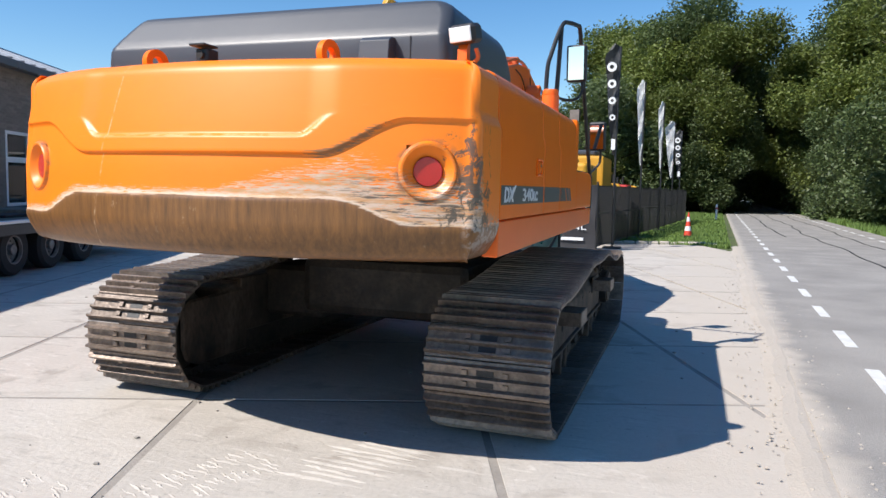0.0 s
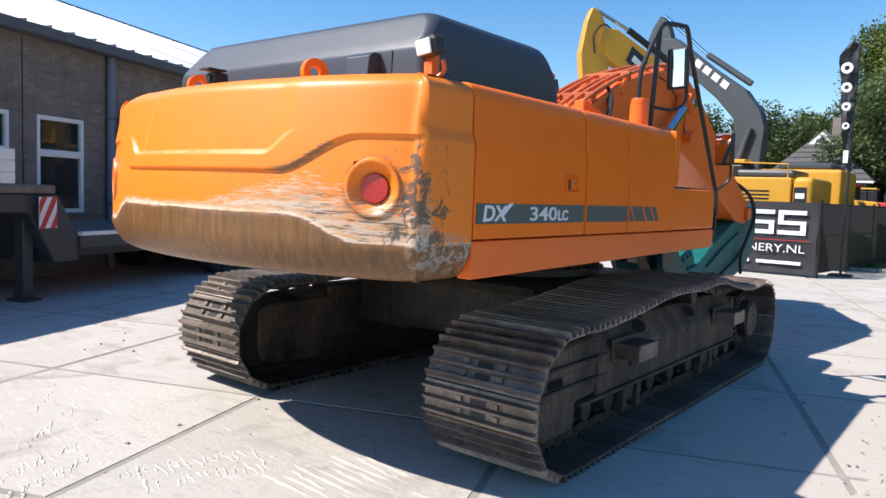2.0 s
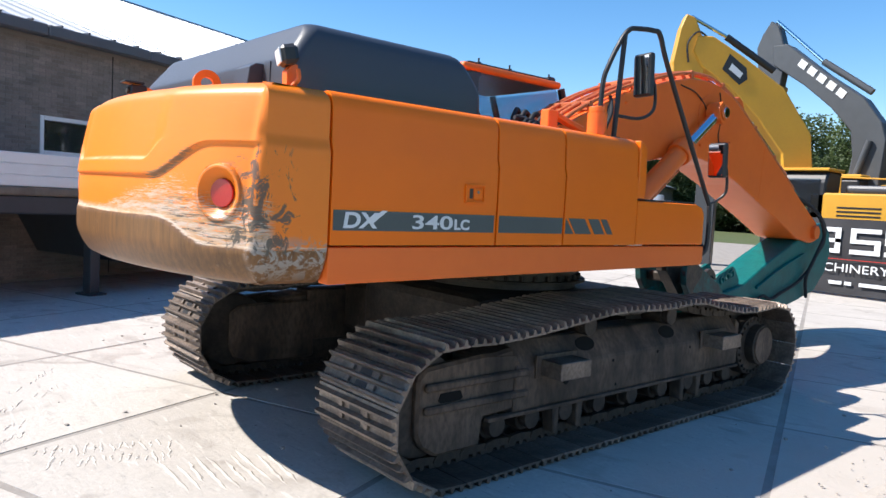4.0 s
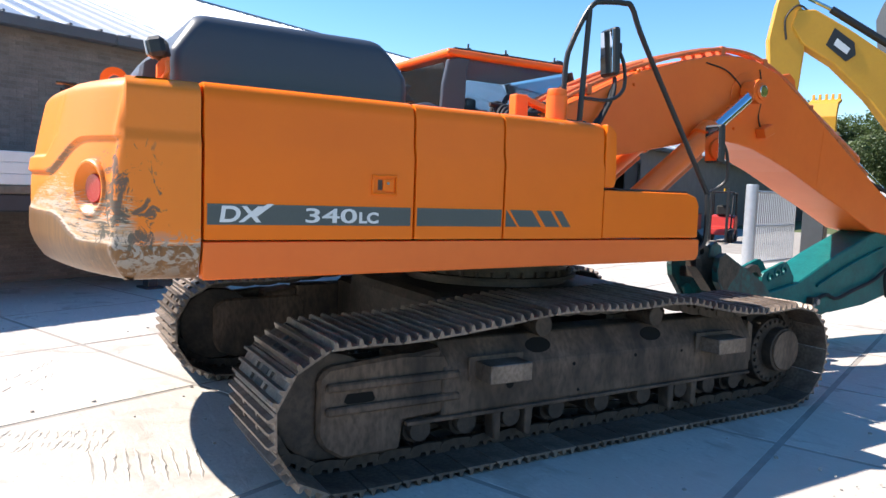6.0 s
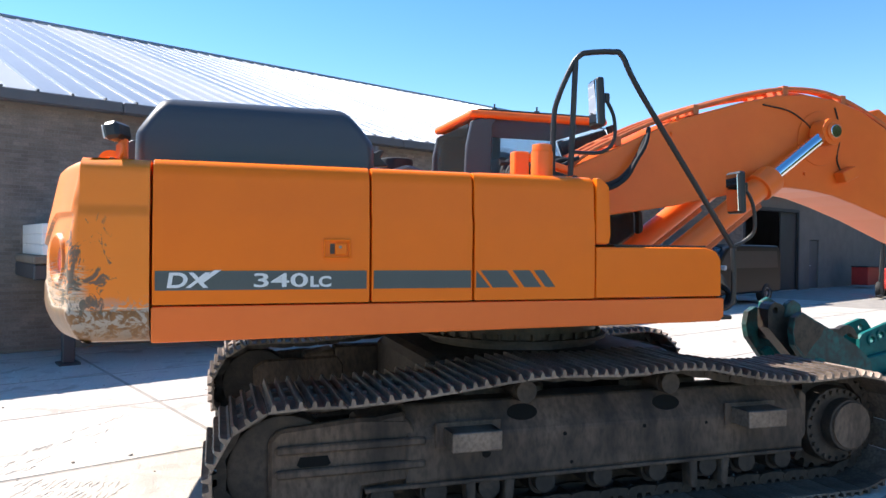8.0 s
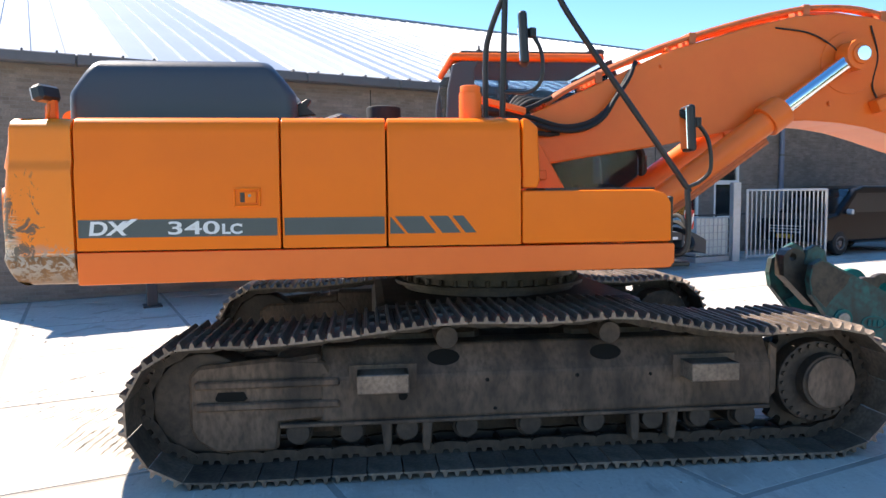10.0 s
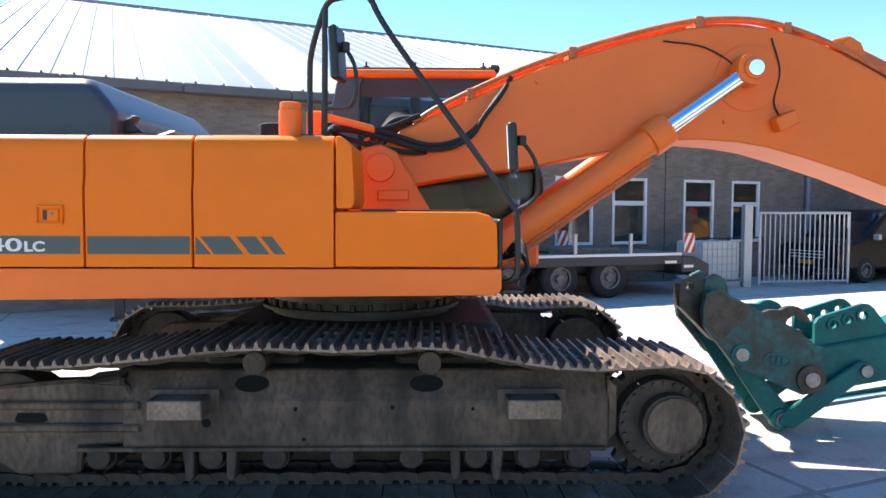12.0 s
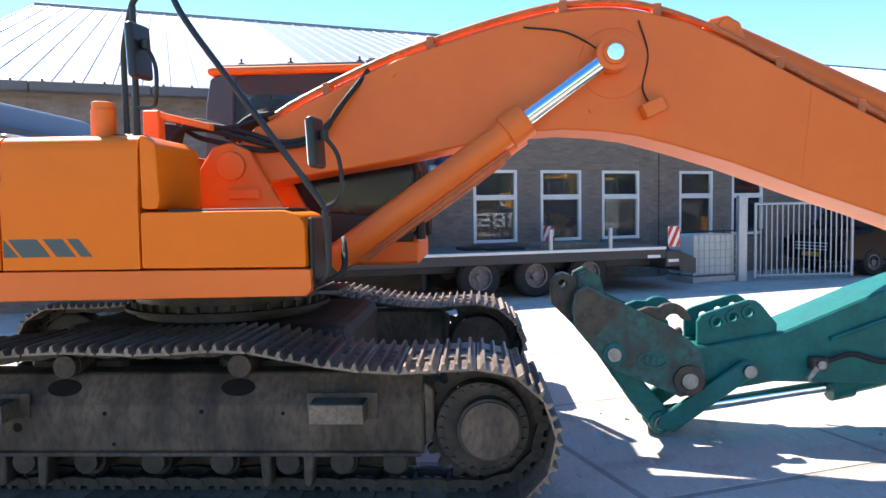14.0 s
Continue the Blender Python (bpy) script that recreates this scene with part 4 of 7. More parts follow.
CW_PAINT = counterweight_material()
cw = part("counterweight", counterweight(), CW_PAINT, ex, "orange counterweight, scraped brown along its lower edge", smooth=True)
for s in (1, -1):
    x = CX + s * 1.262
    y = rear_line(1.262) - 0.004
    tilt = Vector((s * 0.45, -1, 0)).normalized()
    part("reflector", rod(Vector((x, y, 1.685)) - tilt * 0.06, Vector((x, y, 1.685)) - tilt * 0.022, 0.073, n=28, bevel=0.006), RED_LENS, cw, "round red rear reflector", smooth=True)
    part("reflector_bezel", dish(Vector((x, y, 1.685)), tilt, [(0.152, -0.02), (0.147, -0.002), (0.138, 0.006), (0.128, 0.006), (0.118, -0.002), (0.104, -0.018), (0.090, -0.030), (0.076, -0.036)]), CW_PAINT, cw, smooth=True)
for x, yy in ((-3.054, 3.53), (-1.884, 3.50)):
    b = bmesh.new()
    ring((x, yy, 2.31), (0.98, -0.2, 0), 0.078, 0.036, 0.04, b)
    box(x - 0.03, x + 0.03, yy - 0.06, yy + 0.06, 2.22, 2.27, bm=b)
    part("lifting_eye", b, ORANGE, cw, smooth=True)

# side panels on the near flank, each with a soft fold along its length
def side_panel(y0, y1, z0, z1, x=SIDE, deep=0.04, fold=1.96):
    pts = [(z0, 0), (fold - 0.03, 0), (fold + 0.02, -0.016), (z1 - 0.10, -0.022), (z1 - 0.045, -0.034), (z1 - 0.015, -0.058), (z1, -0.09)]
    b = bmesh.new()
    out = [(x + d, z) for z, d in pts if z <= z1]
    loop = out + [(x - 0.5, z1), (x - 0.5, z0)]
    a = [b.verts.new((p, y0, z)) for p, z in loop]
    c = [b.verts.new((p, y1, z)) for p, z in loop]
    b.faces.new(a)
    b.faces.new(c[::-1])
    for k in range(len(loop)):
        j = (k + 1) % len(loop)
        b.faces.new((a[k], a[j], c[j], c[k]))
    bmesh.ops.recalc_face_normals(b, faces=b.faces)
    es = [e for e in b.edges if abs(e.verts[0].co.y - e.verts[1].co.y) < 1e-6 and max(e.verts[0].co.x, e.verts[1].co.x) > x - 0.1]
    bmesh.ops.bevel(b, geom=es, offset=0.008, segments=2, affect="EDGES", profile=0.5)
    return b


TOP = 2.255
door_rear = part("rear_door", side_panel(3.825, 5.05, 1.438, TOP), ORANGE, ex, smooth=True)
door_mid = part("pump_door", side_panel(5.062, 5.712, 1.438, TOP), ORANGE, ex, smooth=True)
tank = part("tank_panel", side_panel(5.724, 6.585, 1.438, TOP), ORANGE, ex, smooth=True)
b = prism([(6.595, 1.80), (6.595, TOP), (6.64, TOP - 0.01), (6.70, TOP - 0.06), (6.715, 1.86), (6.70, 1.80)], SIDE - 0.7, SIDE - 0.012, 0.02, seg=2)
part("tank_front", b, ORANGE, ex, smooth=True)
b = prism([(6.592, 1.438), (6.592, 1.785), (7.47, 1.785), (7.56, 1.76), (7.60, 1.70), (7.605, 1.438)], SIDE - 0.62, SIDE, 0.018, seg=2)
part("battery_box", b, ORANGE, ex, smooth=True)
part("step_plate", box(SIDE - 0.6, SIDE - 0.04, 6.75, 7.50, 1.785, 1.80, 0.004), BLACK, ex, "black anti-slip step plate")
part("skirt", prism([(3.82, 1.225), (3.82, 1.428), (7.63, 1.428), (7.63, 1.30), (7.60, 1.262)], SIDE - 0.10, SIDE - 0.004, 0.012, seg=2), ORANGE_RED, ex, smooth=True)
# far flank
part("far_panel", box(mirrored(SIDE) + 0.05, mirrored(SIDE) + 0.4, 3.825, 6.2, 1.438, TOP, 0.03), ORANGE, ex)
part("far_skirt", box(mirrored(SIDE), mirrored(SIDE) + 0.1, 3.82, 7.2, 1.23, 1.43, 0.012), ORANGE_RED, ex)
part("main_frame", box(mirrored(SIDE) + 0.1, SIDE - 0.1, 3.9, 7.5, 1.245, 1.36, 0.02), DARK_IRON, ex)
part("deck", box(mirrored(SIDE) + 0.4, SIDE - 0.5, 3.83, 6.3, 1.9, TOP - 0.012, 0.01), ORANGE_RED, ex)
part("centre_deck", box(CX - 0.5, SIDE - 0.62, 6.3, 7.2, 1.36, 1.72, 0.02), ORANGE_RED, ex)
# stripe and writing
part("decal_stripe", box(SIDE, SIDE + 0.0025, 3.84, 5.03, 1.518, 1.628), GREY_DECAL, door_rear)
part("decal_stripe", box(SIDE, SIDE + 0.0025, 5.075, 5.70, 1.518, 1.628), GREY_DECAL, door_mid)
for a, c in ((5.735, 5.80), (5.85, 6.03), (6.07, 6.19), (6.22, 6.29)):
    s = 0.085
    lead = a if a < 5.74 else a - s
    part("decal_bar", prism([(a, 1.518), (c, 1.518), (c - s, 1.628), (lead, 1.628)] if a > 5.74 else [(a, 1.518), (c + 0.03, 1.518), (a + 0.002, 1.628)], SIDE, SIDE + 0.0025), GREY_DECAL, tank)
ALONG_Y = Matrix(((0, 0, 1, 0), (1, 0, 0, 0), (0, 1, 0, 0), (0, 0, 0, 1)))
lettering("DX", 0.118, WHITE_DECAL, Matrix.Translation((SIDE + 0.004, 3.895, 1.535)) @ ALONG_Y @ Matrix(((1, 0.15, 0, 0), (0, 1, 0, 0), (0, 0, 1, 0), (0, 0, 0, 1))), door_rear, squeeze=1.28, bold=0.003)
part("decal_tick", prism([(4.065, 1.568), (4.155, 1.632), (4.192, 1.632), (4.08, 1.548)], SIDE + 0.002, SIDE + 0.005), WHITE_DECAL, door_rear)
lettering("340", 0.112, WHITE_DECAL, Matrix.Translation((SIDE + 0.004, 4.36, 1.535)) @ ALONG_Y, door_rear, squeeze=1.92, bold=0.0015)
lettering("LC", 0.085, WHITE_DECAL, Matrix.Translation((SIDE + 0.004, 4.69, 1.535)) @ ALONG_Y, door_rear, squeeze=1.25, bold=0.003)
# latch
b = bmesh.new()
for args in ((4.768, 4.934, 1.698, 1.712), (4.768, 4.934, 1.803, 1.817), (4.768, 4.782, 1.712, 1.803), (4.920, 4.934, 1.712, 1.803)):
    box(SIDE - 0.002, SIDE + 0.014, *args, 0.004, bm=b)
latch = part("latch_frame", b, ORANGE, door_rear)
part("latch_plate", box(SIDE - 0.002, SIDE + 0.012, 4.838, 4.908, 1.722, 1.793, 0.004), ORANGE, door_rear)
# dark patch on the uncut door, painting the shade in the latch recess
part("latch_slot", box(SIDE, SIDE + 0.0025, 4.808, 4.836, 1.727, 1.788), DARK_IRON, door_rear)
part("latch_lock", rod((SIDE + 0.010, 4.868, 1.768), (SIDE + 0.018, 4.868, 1.768), 0.009), PIN_STEEL, door_rear)

# engine hood
def hood():
    """A moulded cover: upright flank, sloped rear and front, softly rounded top edges."""
    b = bmesh.new()
    x0, x1, y0, y1 = -3.60, -1.26, 3.70, 5.14
    z0 = TOP - 0.01
    # height, near flank in, far flank in, rear in, front in
    levels = [(z0, 0, 0, 0, 0), (z0 + 0.12, 0.002, 0.002, 0.002, 0.0), (2.425, 0.006, 0.006, 0.004, 0.004), (2.45, 0.010, 0.012, 0.012, 0.018), (2.50, 0.014, 0.035, 0.045, 0.055), (2.56, 0.022, 0.075, 0.085, 0.105), (2.60, 0.036, 0.105, 0.112, 0.14),
              (2.63, 0.060, 0.13, 0.132, 0.165), (2.65, 0.095, 0.155, 0.150, 0.19), (2.66, 0.135, 0.185, 0.175, 0.22), (2.665, 0.20, 0.24, 0.22, 0.27)]
    rings = []
    r = 0.07
    for z, near, far, rear, front in levels:
        pts = []
        for cx, cy, a0 in ((x1 - near - r, y0 + rear + r, -90), (x1 - near - r, y1 - front - r, 0), (x0 + far + r, y1 - front - r, 90), (x0 + far + r, y0 + rear + r, 180)):
            for k in range(6):
                a = radians(a0 + k * 18)
                pts.append(b.verts.new((cx + r * math.cos(a), cy + r * math.sin(a), z)))
        rings.append(pts)
    for p, q in zip(rings, rings[1:]):
        for k in range(len(p)):
            b.faces.new((p[k], p[(k + 1) % len(p)], q[(k + 1) % len(p)], q[k]))
    b.faces.new(rings[-1])
    b.faces.new(rings[0][::-1])
    return b


hd = part("engine_hood", hood(), BLACK_HOOD, ex, "matt black moulded engine hood", smooth=True)
part("hood_hinge", prism([(3.60, 2.24), (3.62, 2.40), (3.66, 2.425), (3.71, 2.425), (3.71, 2.24)], -1.76, -1.58, 0.004), BLACK_HOOD, hd)
part("hood_latch", prism([(5.12, 2.30), (5.12, 2.37), (5.20, 2.42), (5.23, 2.41), (5.20, 2.36), (5.26, 2.31)], -1.46, -1.40, 0.006), BLACK, hd)
part("exhaust_cover", prism([(5.30, 2.245), (5.30, 2.30), (5.42, 2.34), (5.56, 2.30), (5.60, 2.245)], -3.5, -1.5, 0.02), BLACK_HOOD, ex)
wl = part("work_lamp", box(-0.085, 0.085, -0.05, 0.04, 0, 0.10, 0.02, m=pose(-1.145, 3.64, 2.36, 12, 0, -20)), BLACK, ex, "black square rear work lamp on a bracket")
part("lamp_lens", box(-0.07, 0.07, -0.058, -0.048, 0.012, 0.088, 0.004, m=pose(-1.145, 3.64, 2.36, 12, 0, -20)), WHITE_DECAL, wl, "frosted white lens")
b = prism([(3.62, 2.24), (3.62, 2.33), (3.65, 2.37), (3.68, 2.37), (3.68, 2.24)], -1.19, -1.14)
tube([(-1.12, 3.64, 2.25), (-1.09, 3.66, 2.29), (-1.10, 3.66, 2.34)], 0.012, b)
part("lamp_bracket", b, ORANGE_RED, wl)
cm = part("rear_camera", box(-2.56, -2.48, 3.26, 3.36, 2.245, 2.325, 0.008), BLACK, ex, "small black rear-view camera")
part("camera_hood", box(-2.57, -2.47, 3.22, 3.34, 2.333, 2.345, 0.003), BLACK, cm)
part("camera_lens", rod((-2.52, 3.262, 2.29), (-2.52, 3.245, 2.29), 0.02), RUBBER, cm)

# fuel filler, filter cap
fl = part("fuel_filler", rod((-1.2, 6.285, TOP - 0.02), (-1.2, 6.285, 2.43), 0.075, n=24), ORANGE_RED, ex, smooth=True)
part("filler_cap", rod((-1.2, 6.285, 2.43), (-1.2, 6.285, 2.48), 0.068, n=20, bevel=0.01), ORANGE_RED, fl, smooth=True)
part("breather_cap", rod((-3.25, 5.76, TOP - 0.02), (-3.25, 5.76, 2.585), 0.16, n=24, bevel=0.02), RUBBER, ex, smooth=True)
part("tank_top", box(-1.6, -1.15, 5.8, 6.5, TOP - 0.05, TOP + 0.012, 0.006), ORANGE_RED, ex)

# handrail and mirrors
RX = -1.10
b = tube([(-1.27, 6.40, 2.22), (-1.26, 6.40, 2.66), (-1.23, 6.42, 2.82), (-1.18, 6.49, 3.02), (-1.15, 6.54, 3.10), (-1.13, 6.60, 3.12), (-1.06, 6.74, 3.12), (-1.045, 6.81, 3.09), (-1.04, 6.96, 2.84), (-1.03, 7.66, 1.88), (-1.02, 7.72, 1.75), (-1.02, 7.73, 1.45), (-1.04, 7.70, 1.36), (-1.10, 7.62, 1.33)], 0.0195, n=10)
rail = part("handrail", b, BLACK, ex, "black bent tube handrail", smooth=True)
part("rail_upright", tube([(-1.20, 6.50, 2.22), (-1.165, 6.515, 3.06)], 0.0205, n=10, curved=False), BLACK, rail, smooth=True)
part("rail_clamp", box(-1.30, -1.16, 6.36, 6.54, 2.245, 2.275, 0.005), BLACK, rail)


def mirror(at, turn, w, h, arm):
    b = box(-w / 2, w / 2, -0.035, 0.02, -h / 2, h / 2, 0.022, seg=3)
    bmesh.ops.transform(b, matrix=Matrix.Translation(at) @ pose(0, 0, 0, 3, 0, turn), verts=b.verts)
    m = part("mirror", b, BLACK, ex, "rectangular black side mirror", smooth=True)
    g = box(-w / 2 + 0.02, w / 2 - 0.02, -0.041, -0.036, -h / 2 + 0.02, h / 2 - 0.02)
    bmesh.ops.transform(g, matrix=Matrix.Translation(at) @ pose(0, 0, 0, 3, 0, turn), verts=g.verts)
    part("mirror_glass", g, MIRROR, m)
    part("mirror_arm", tube(arm, 0.013, n=8), BLACK, m, smooth=True)
    p = Vector(arm[-1])
    part("mirror_knuckle", rod(p - Vector((0, 0, 0.03)), p + Vector((0, 0, 0.03)), 0.028, n=12, bevel=0.006), BLACK, m)


mirror(Vector((-1.03, 6.616, 2.752)), -11, 0.19, 0.33, [(-1.19, 6.50, 2.44), (-1.08, 6.66, 2.43), (-1.0, 6.72, 2.50), (-1.0, 6.72, 2.66), (-1.01, 6.66, 2.79)])
mirror(Vector((-0.955, 7.696, 2.179)), -8, 0.18, 0.30, [(RX + 0.08, 7.73, 1.80), (-0.99, 7.80, 1.84), (-0.94, 7.84, 1.92), (-0.94, 7.82, 2.10), (-0.94, 7.74, 2.22)])

# cab
def cab():
    c = part("cab_floor", box(-3.95, -2.86, 6.35, 8.15, 1.30, 1.52, 0.03), ORANGE_RED, ex)
    side = [(6.40, 1.52), (6.30, 2.2), (6.36, 2.90), (6.45, 3.02), (7.72, 3.02), (7.80, 2.96), (8.14, 2.1), (8.16, 1.52)]
    for x in (-2.88, -3.93):
        for p, q, r in ((5, 6, 0.04), (6, 7, 0.04)):
            a, d = side[p], side[q]
            part("cab_pillar", tube([(x, *a), (x, (a[0] + d[0]) / 2, (a[1] + d[1]) / 2), (x, *d)], r, n=8, curved=False), BLACK, c)
        part("cab_pillar", prism([(6.36, 1.5), (6.30, 2.2), (6.325, 2.70), (6.37, 2.92), (6.46, 2.952), (6.61, 2.95), (6.57, 2.88), (6.555, 2.3), (6.60, 1.5)], x - 0.03, x + 0.03, 0.01), BLACK_HOOD, c)
        part("lower_panel", prism([(6.5, 1.5), (6.5, 1.85), (8.05, 1.70), (8.1, 1.5)], x - 0.02, x + 0.02, 0.01), BLACK, c)
        part("side_pane", prism([(6.41, 1.75), (6.36, 2.2), (6.42, 2.88), (6.50, 2.95), (7.70, 2.95), (7.76, 2.90), (8.08, 2.1), (8.1, 1.6), (7.2, 1.6)], x - 0.006, x + 0.006), CAB_GLASS, c)
    part("door_panel", box(-3.92, -3.88, 6.5, 8.0, 1.5, 2.22, 0.01), BLACK, c)
    part("front_console", box(-3.75, -3.05, 7.55, 7.95, 1.52, 1.85, 0.03), RUBBER, c)
    part("rear_wall", box(-3.9, -2.9, 6.36, 6.42, 1.5, 2.25, 0.01), BLACK, c)
    g = part("rear_pane", box(-3.86, -2.92, -0.006, 0.006, 2.27, 2.90, m=pose(0, 6.36, 0)), CAB_GLASS, c)
    part("front_pane", prism([(8.13, 1.6), (8.11, 2.1), (7.77, 2.93), (7.756, 2.925), (8.096, 2.09), (8.116, 1.6)], -3.88, -2.92), CAB_GLASS, c)
    r = part("cab_roof", box(-3.97, -2.83, 6.345, 7.76, 2.948, 3.022, 0.034, seg=4), ORANGE_RED, c, smooth=True)
    part("roof_hatch", box(-3.85, -2.87, 6.44, 7.70, 3.020, 3.042, 0.008), BLACK, c)
    for y in (6.62, 7.05, 7.65):
        part("roof_bolt", rod((-2.93, y, 3.03), (-2.93, y, 3.062), 0.028, n=10, bevel=0.006), BLACK, c)
        part("roof_stud", rod((-2.93, y, 3.06), (-2.93, y, 3.098), 0.009, n=8), BLACK, c)
    part("front_lamp", box(-3.1, -2.95, 7.70, 7.80, 3.02, 3.09, 0.02), BLACK, c)
    part("seat_back", box(-3.65, -3.15, 6.75, 6.90, 1.9, 2.65, 0.05, seg=2), RUBBER, c, "black operator seat", smooth=True)
    part("seat_cushion", box(-3.65, -3.15, 6.85, 7.35, 1.78, 1.92, 0.04, seg=2), RUBBER, c, smooth=True)
    part("seat_base", box(-3.8, -3.0, 6.55, 7.45, 1.52, 1.78, 0.03), RUBBER, c)
    part("door_frame", box(-3.95, -3.90, 6.98, 7.08, 1.5, 3.0, 0.01), BLACK, c)
    part("console", box(-3.1, -2.95, 6.9, 7.5, 1.52, 2.05, 0.03), RUBBER, c)
    part("grab_bar", tube([(-2.83, 6.6, 2.28), (-2.80, 6.62, 2.40), (-2.80, 6.80, 2.42), (-2.83, 6.84, 2.28)], 0.014), ORANGE_RED, c)


cab()

# boom
BW = 0.30
boom_top = [(6.80, 2.28), (6.95, 2.42), (7.5, 2.66), (8.04, 2.91), (8.76, 3.125), (9.2, 3.225), (9.52, 3.25), (9.85, 3.23), (10.2, 3.14), (10.6, 2.945), (11.04, 2.70), (11.7, 2.34), (12.4, 1.95), (12.95, 1.66), (13.02, 1.55)]
boom_low = [(13.0, 1.40), (12.8, 1.36), (12.3, 1.43), (11.66, 1.68), (11.13, 1.87), (10.55, 2.09), (10.14, 2.22), (9.85, 2.30), (9.6, 2.34), (9.3, 2.36), (9.01, 2.345), (8.59, 2.26), (8.03, 2.15), (7.42, 2.06), (6.95, 1.98), (6.78, 2.02), (6.72, 2.14)]
boom = part("boom", prism(boom_top + boom_low, CX - BW, CX + BW, 0.012), ORANGE_RED, ex, "curved orange box-section boom")
for x in (CX - BW - 0.09, CX + BW + 0.06):
    b = prism([(6.55, 1.5), (6.55, 2.10), (6.66, 2.27), (6.80, 2.30), (6.93, 2.24), (7.35, 1.5)], x - 0.03, x + 0.06, 0.012)
    part("boom_bracket", b, ORANGE_RED, ex)
part("boom_foot_pin", rod((CX - BW - 0.2, 6.80, 2.12), (CX + BW + 0.16, 6.80, 2.12), 0.11, n=24, bevel=0.01), ORANGE_RED, ex, smooth=True)
part("pin_plate", box(CX + BW + 0.12, CX + BW + 0.15, 6.78, 7.02, 1.87, 1.95, 0.008, m=None), ORANGE_RED, ex)
PIN = Vector((CX, 9.64, 2.88))
bp = part("cylinder_pin", rod((CX - 0.52, PIN.y, PIN.z), (CX + 0.52, PIN.y, PIN.z), 0.085, n=28, bevel=0.01), ORANGE_RED, ex, smooth=True)
for s in (1, -1):
    x = CX + s * 0.42
    base = Vector((x, 7.62, 1.45))
    tip = Vector((x, PIN.y, PIN.z))
    d = (tip - base).normalized()
    L0 = (tip - base).length
    c = part("boom_cylinder", rod(base - d * 0.1, base + d * 1.62, 0.105, n=28, bevel=0.01), ORANGE_RED, ex, "orange hydraulic boom cylinder", smooth=True)
    part("cylinder_gland", rod(base + d * 1.52, base + d * 1.70, 0.135, n=28, bevel=0.012), ORANGE_RED, c, smooth=True)
    part("chrome_rod", rod(base + d * 1.68, tip - d * 0.1, 0.062, n=24), CHROME, c, "polished chrome piston rod", smooth=True)
    part("rod_eye", ring(tip, (1, 0, 0), 0.125, 0.05, 0.16), ORANGE_RED, c, smooth=True)
    part("pin_cap", rod(tip + Vector((s * 0.07, 0, 0)), tip + Vector((s * 0.115, 0, 0)), 0.062, n=24, bevel=0.006), CHROME, c, smooth=True)
    side = d.cross(Vector((1, 0, 0))).normalized()
    for off in (0.118, 0.145):
        part("cylinder_pipe", tube([base + d * 0.1 - side * off * -1, base + d * 0.8 - side * off * -1, base + d * 1.45 - side * off * -1], 0.018, n=8), PIPE_ORANGE, c, smooth=True)


# pipes along the boom's back and hoses
def on_back(y):
    for (a, za), (c, zc) in zip(boom_top, boom_top[1:]):
        if a <= y <= c:
            return za + (zc - za) * (y - a) / (c - a)
    return boom_top[-1][1]


for k, x in enumerate((0.24, 0.14, 0.02, -0.12, -0.24)):
    pts = [(CX + x, y, on_back(y) + 0.065 + 0.012 * (k % 2)) for y in (7.3, 7.9, 8.5, 9.1, 9.5, 9.9, 10.4, 11.0, 11.6, 12.2)]
    part("boom_pipe", tube([(CX + x * 1.1, 7.05, on_back(7.05) + 0.02)] + pts, 0.022, n=8, steps=4), PIPE_ORANGE, boom, smooth=True)
    part("boom_hose", tube([(CX + x * 0.8 + 0.1, 6.72, 2.34), (CX + x * 0.9 + 0.05, 6.9, 2.50 + 0.03 * k), (CX + x * 1.1, 7.08, on_back(7.05) + 0.06)], 0.024, n=8), RUBBER, boom, smooth=True)
for y in (7.5, 8.3, 9.3, 10.0, 10.9, 11.5):
    part("pipe_clamp", box(CX - 0.27, CX + 0.27, y - 0.03, y + 0.03, on_back(y), on_back(y) + 0.095, 0.006), PIPE_ORANGE, boom)
for pts in (
    [(-2.15, 6.40, 2.42), (-2.10, 6.60, 2.40), (-2.10, 6.85, 2.34), (-2.10, 7.12, 2.27), (-2.10, 7.34, 2.28), (-2.10, 7.50, 2.37), (-2.10, 7.60, 2.52), (-2.14, 7.72, 2.68), (-2.24, 7.82, 2.84)],
    [(-2.15, 6.36, 2.46), (-2.12, 6.60, 2.44), (-2.12, 6.88, 2.38), (-2.11, 7.16, 2.30), (-2.12, 7.38, 2.33), (-2.12, 7.53, 2.43), (-2.13, 7.64, 2.58), (-2.2, 7.76, 2.76)],
    [(-2.2, 6.42, 2.40), (-2.13, 6.55, 2.34), (-2.11, 6.8, 2.28), (-2.12, 7.02, 2.24), (-2.17, 7.15, 2.25)],
):
    part("boom_hose", tube(pts, 0.02, n=8), RUBBER, boom, smooth=True)
part("lamp_cable", tube([(CX + BW + 0.01, 9.85, 3.15), (CX + BW + 0.012, 9.92, 2.9), (CX + BW + 0.012, 9.88, 2.66), (CX + BW + 0.012, 9.94, 2.52)], 0.007, n=6), RUBBER, boom)
part("lamp_cable", tube([(CX + BW + 0.01, 9.0, 3.12), (CX + BW + 0.012, 9.3, 3.08), (CX + BW + 0.012, 9.5, 2.98), (CX + BW + 0.012, 9.58, 2.9)], 0.007, n=6), RUBBER, boom)
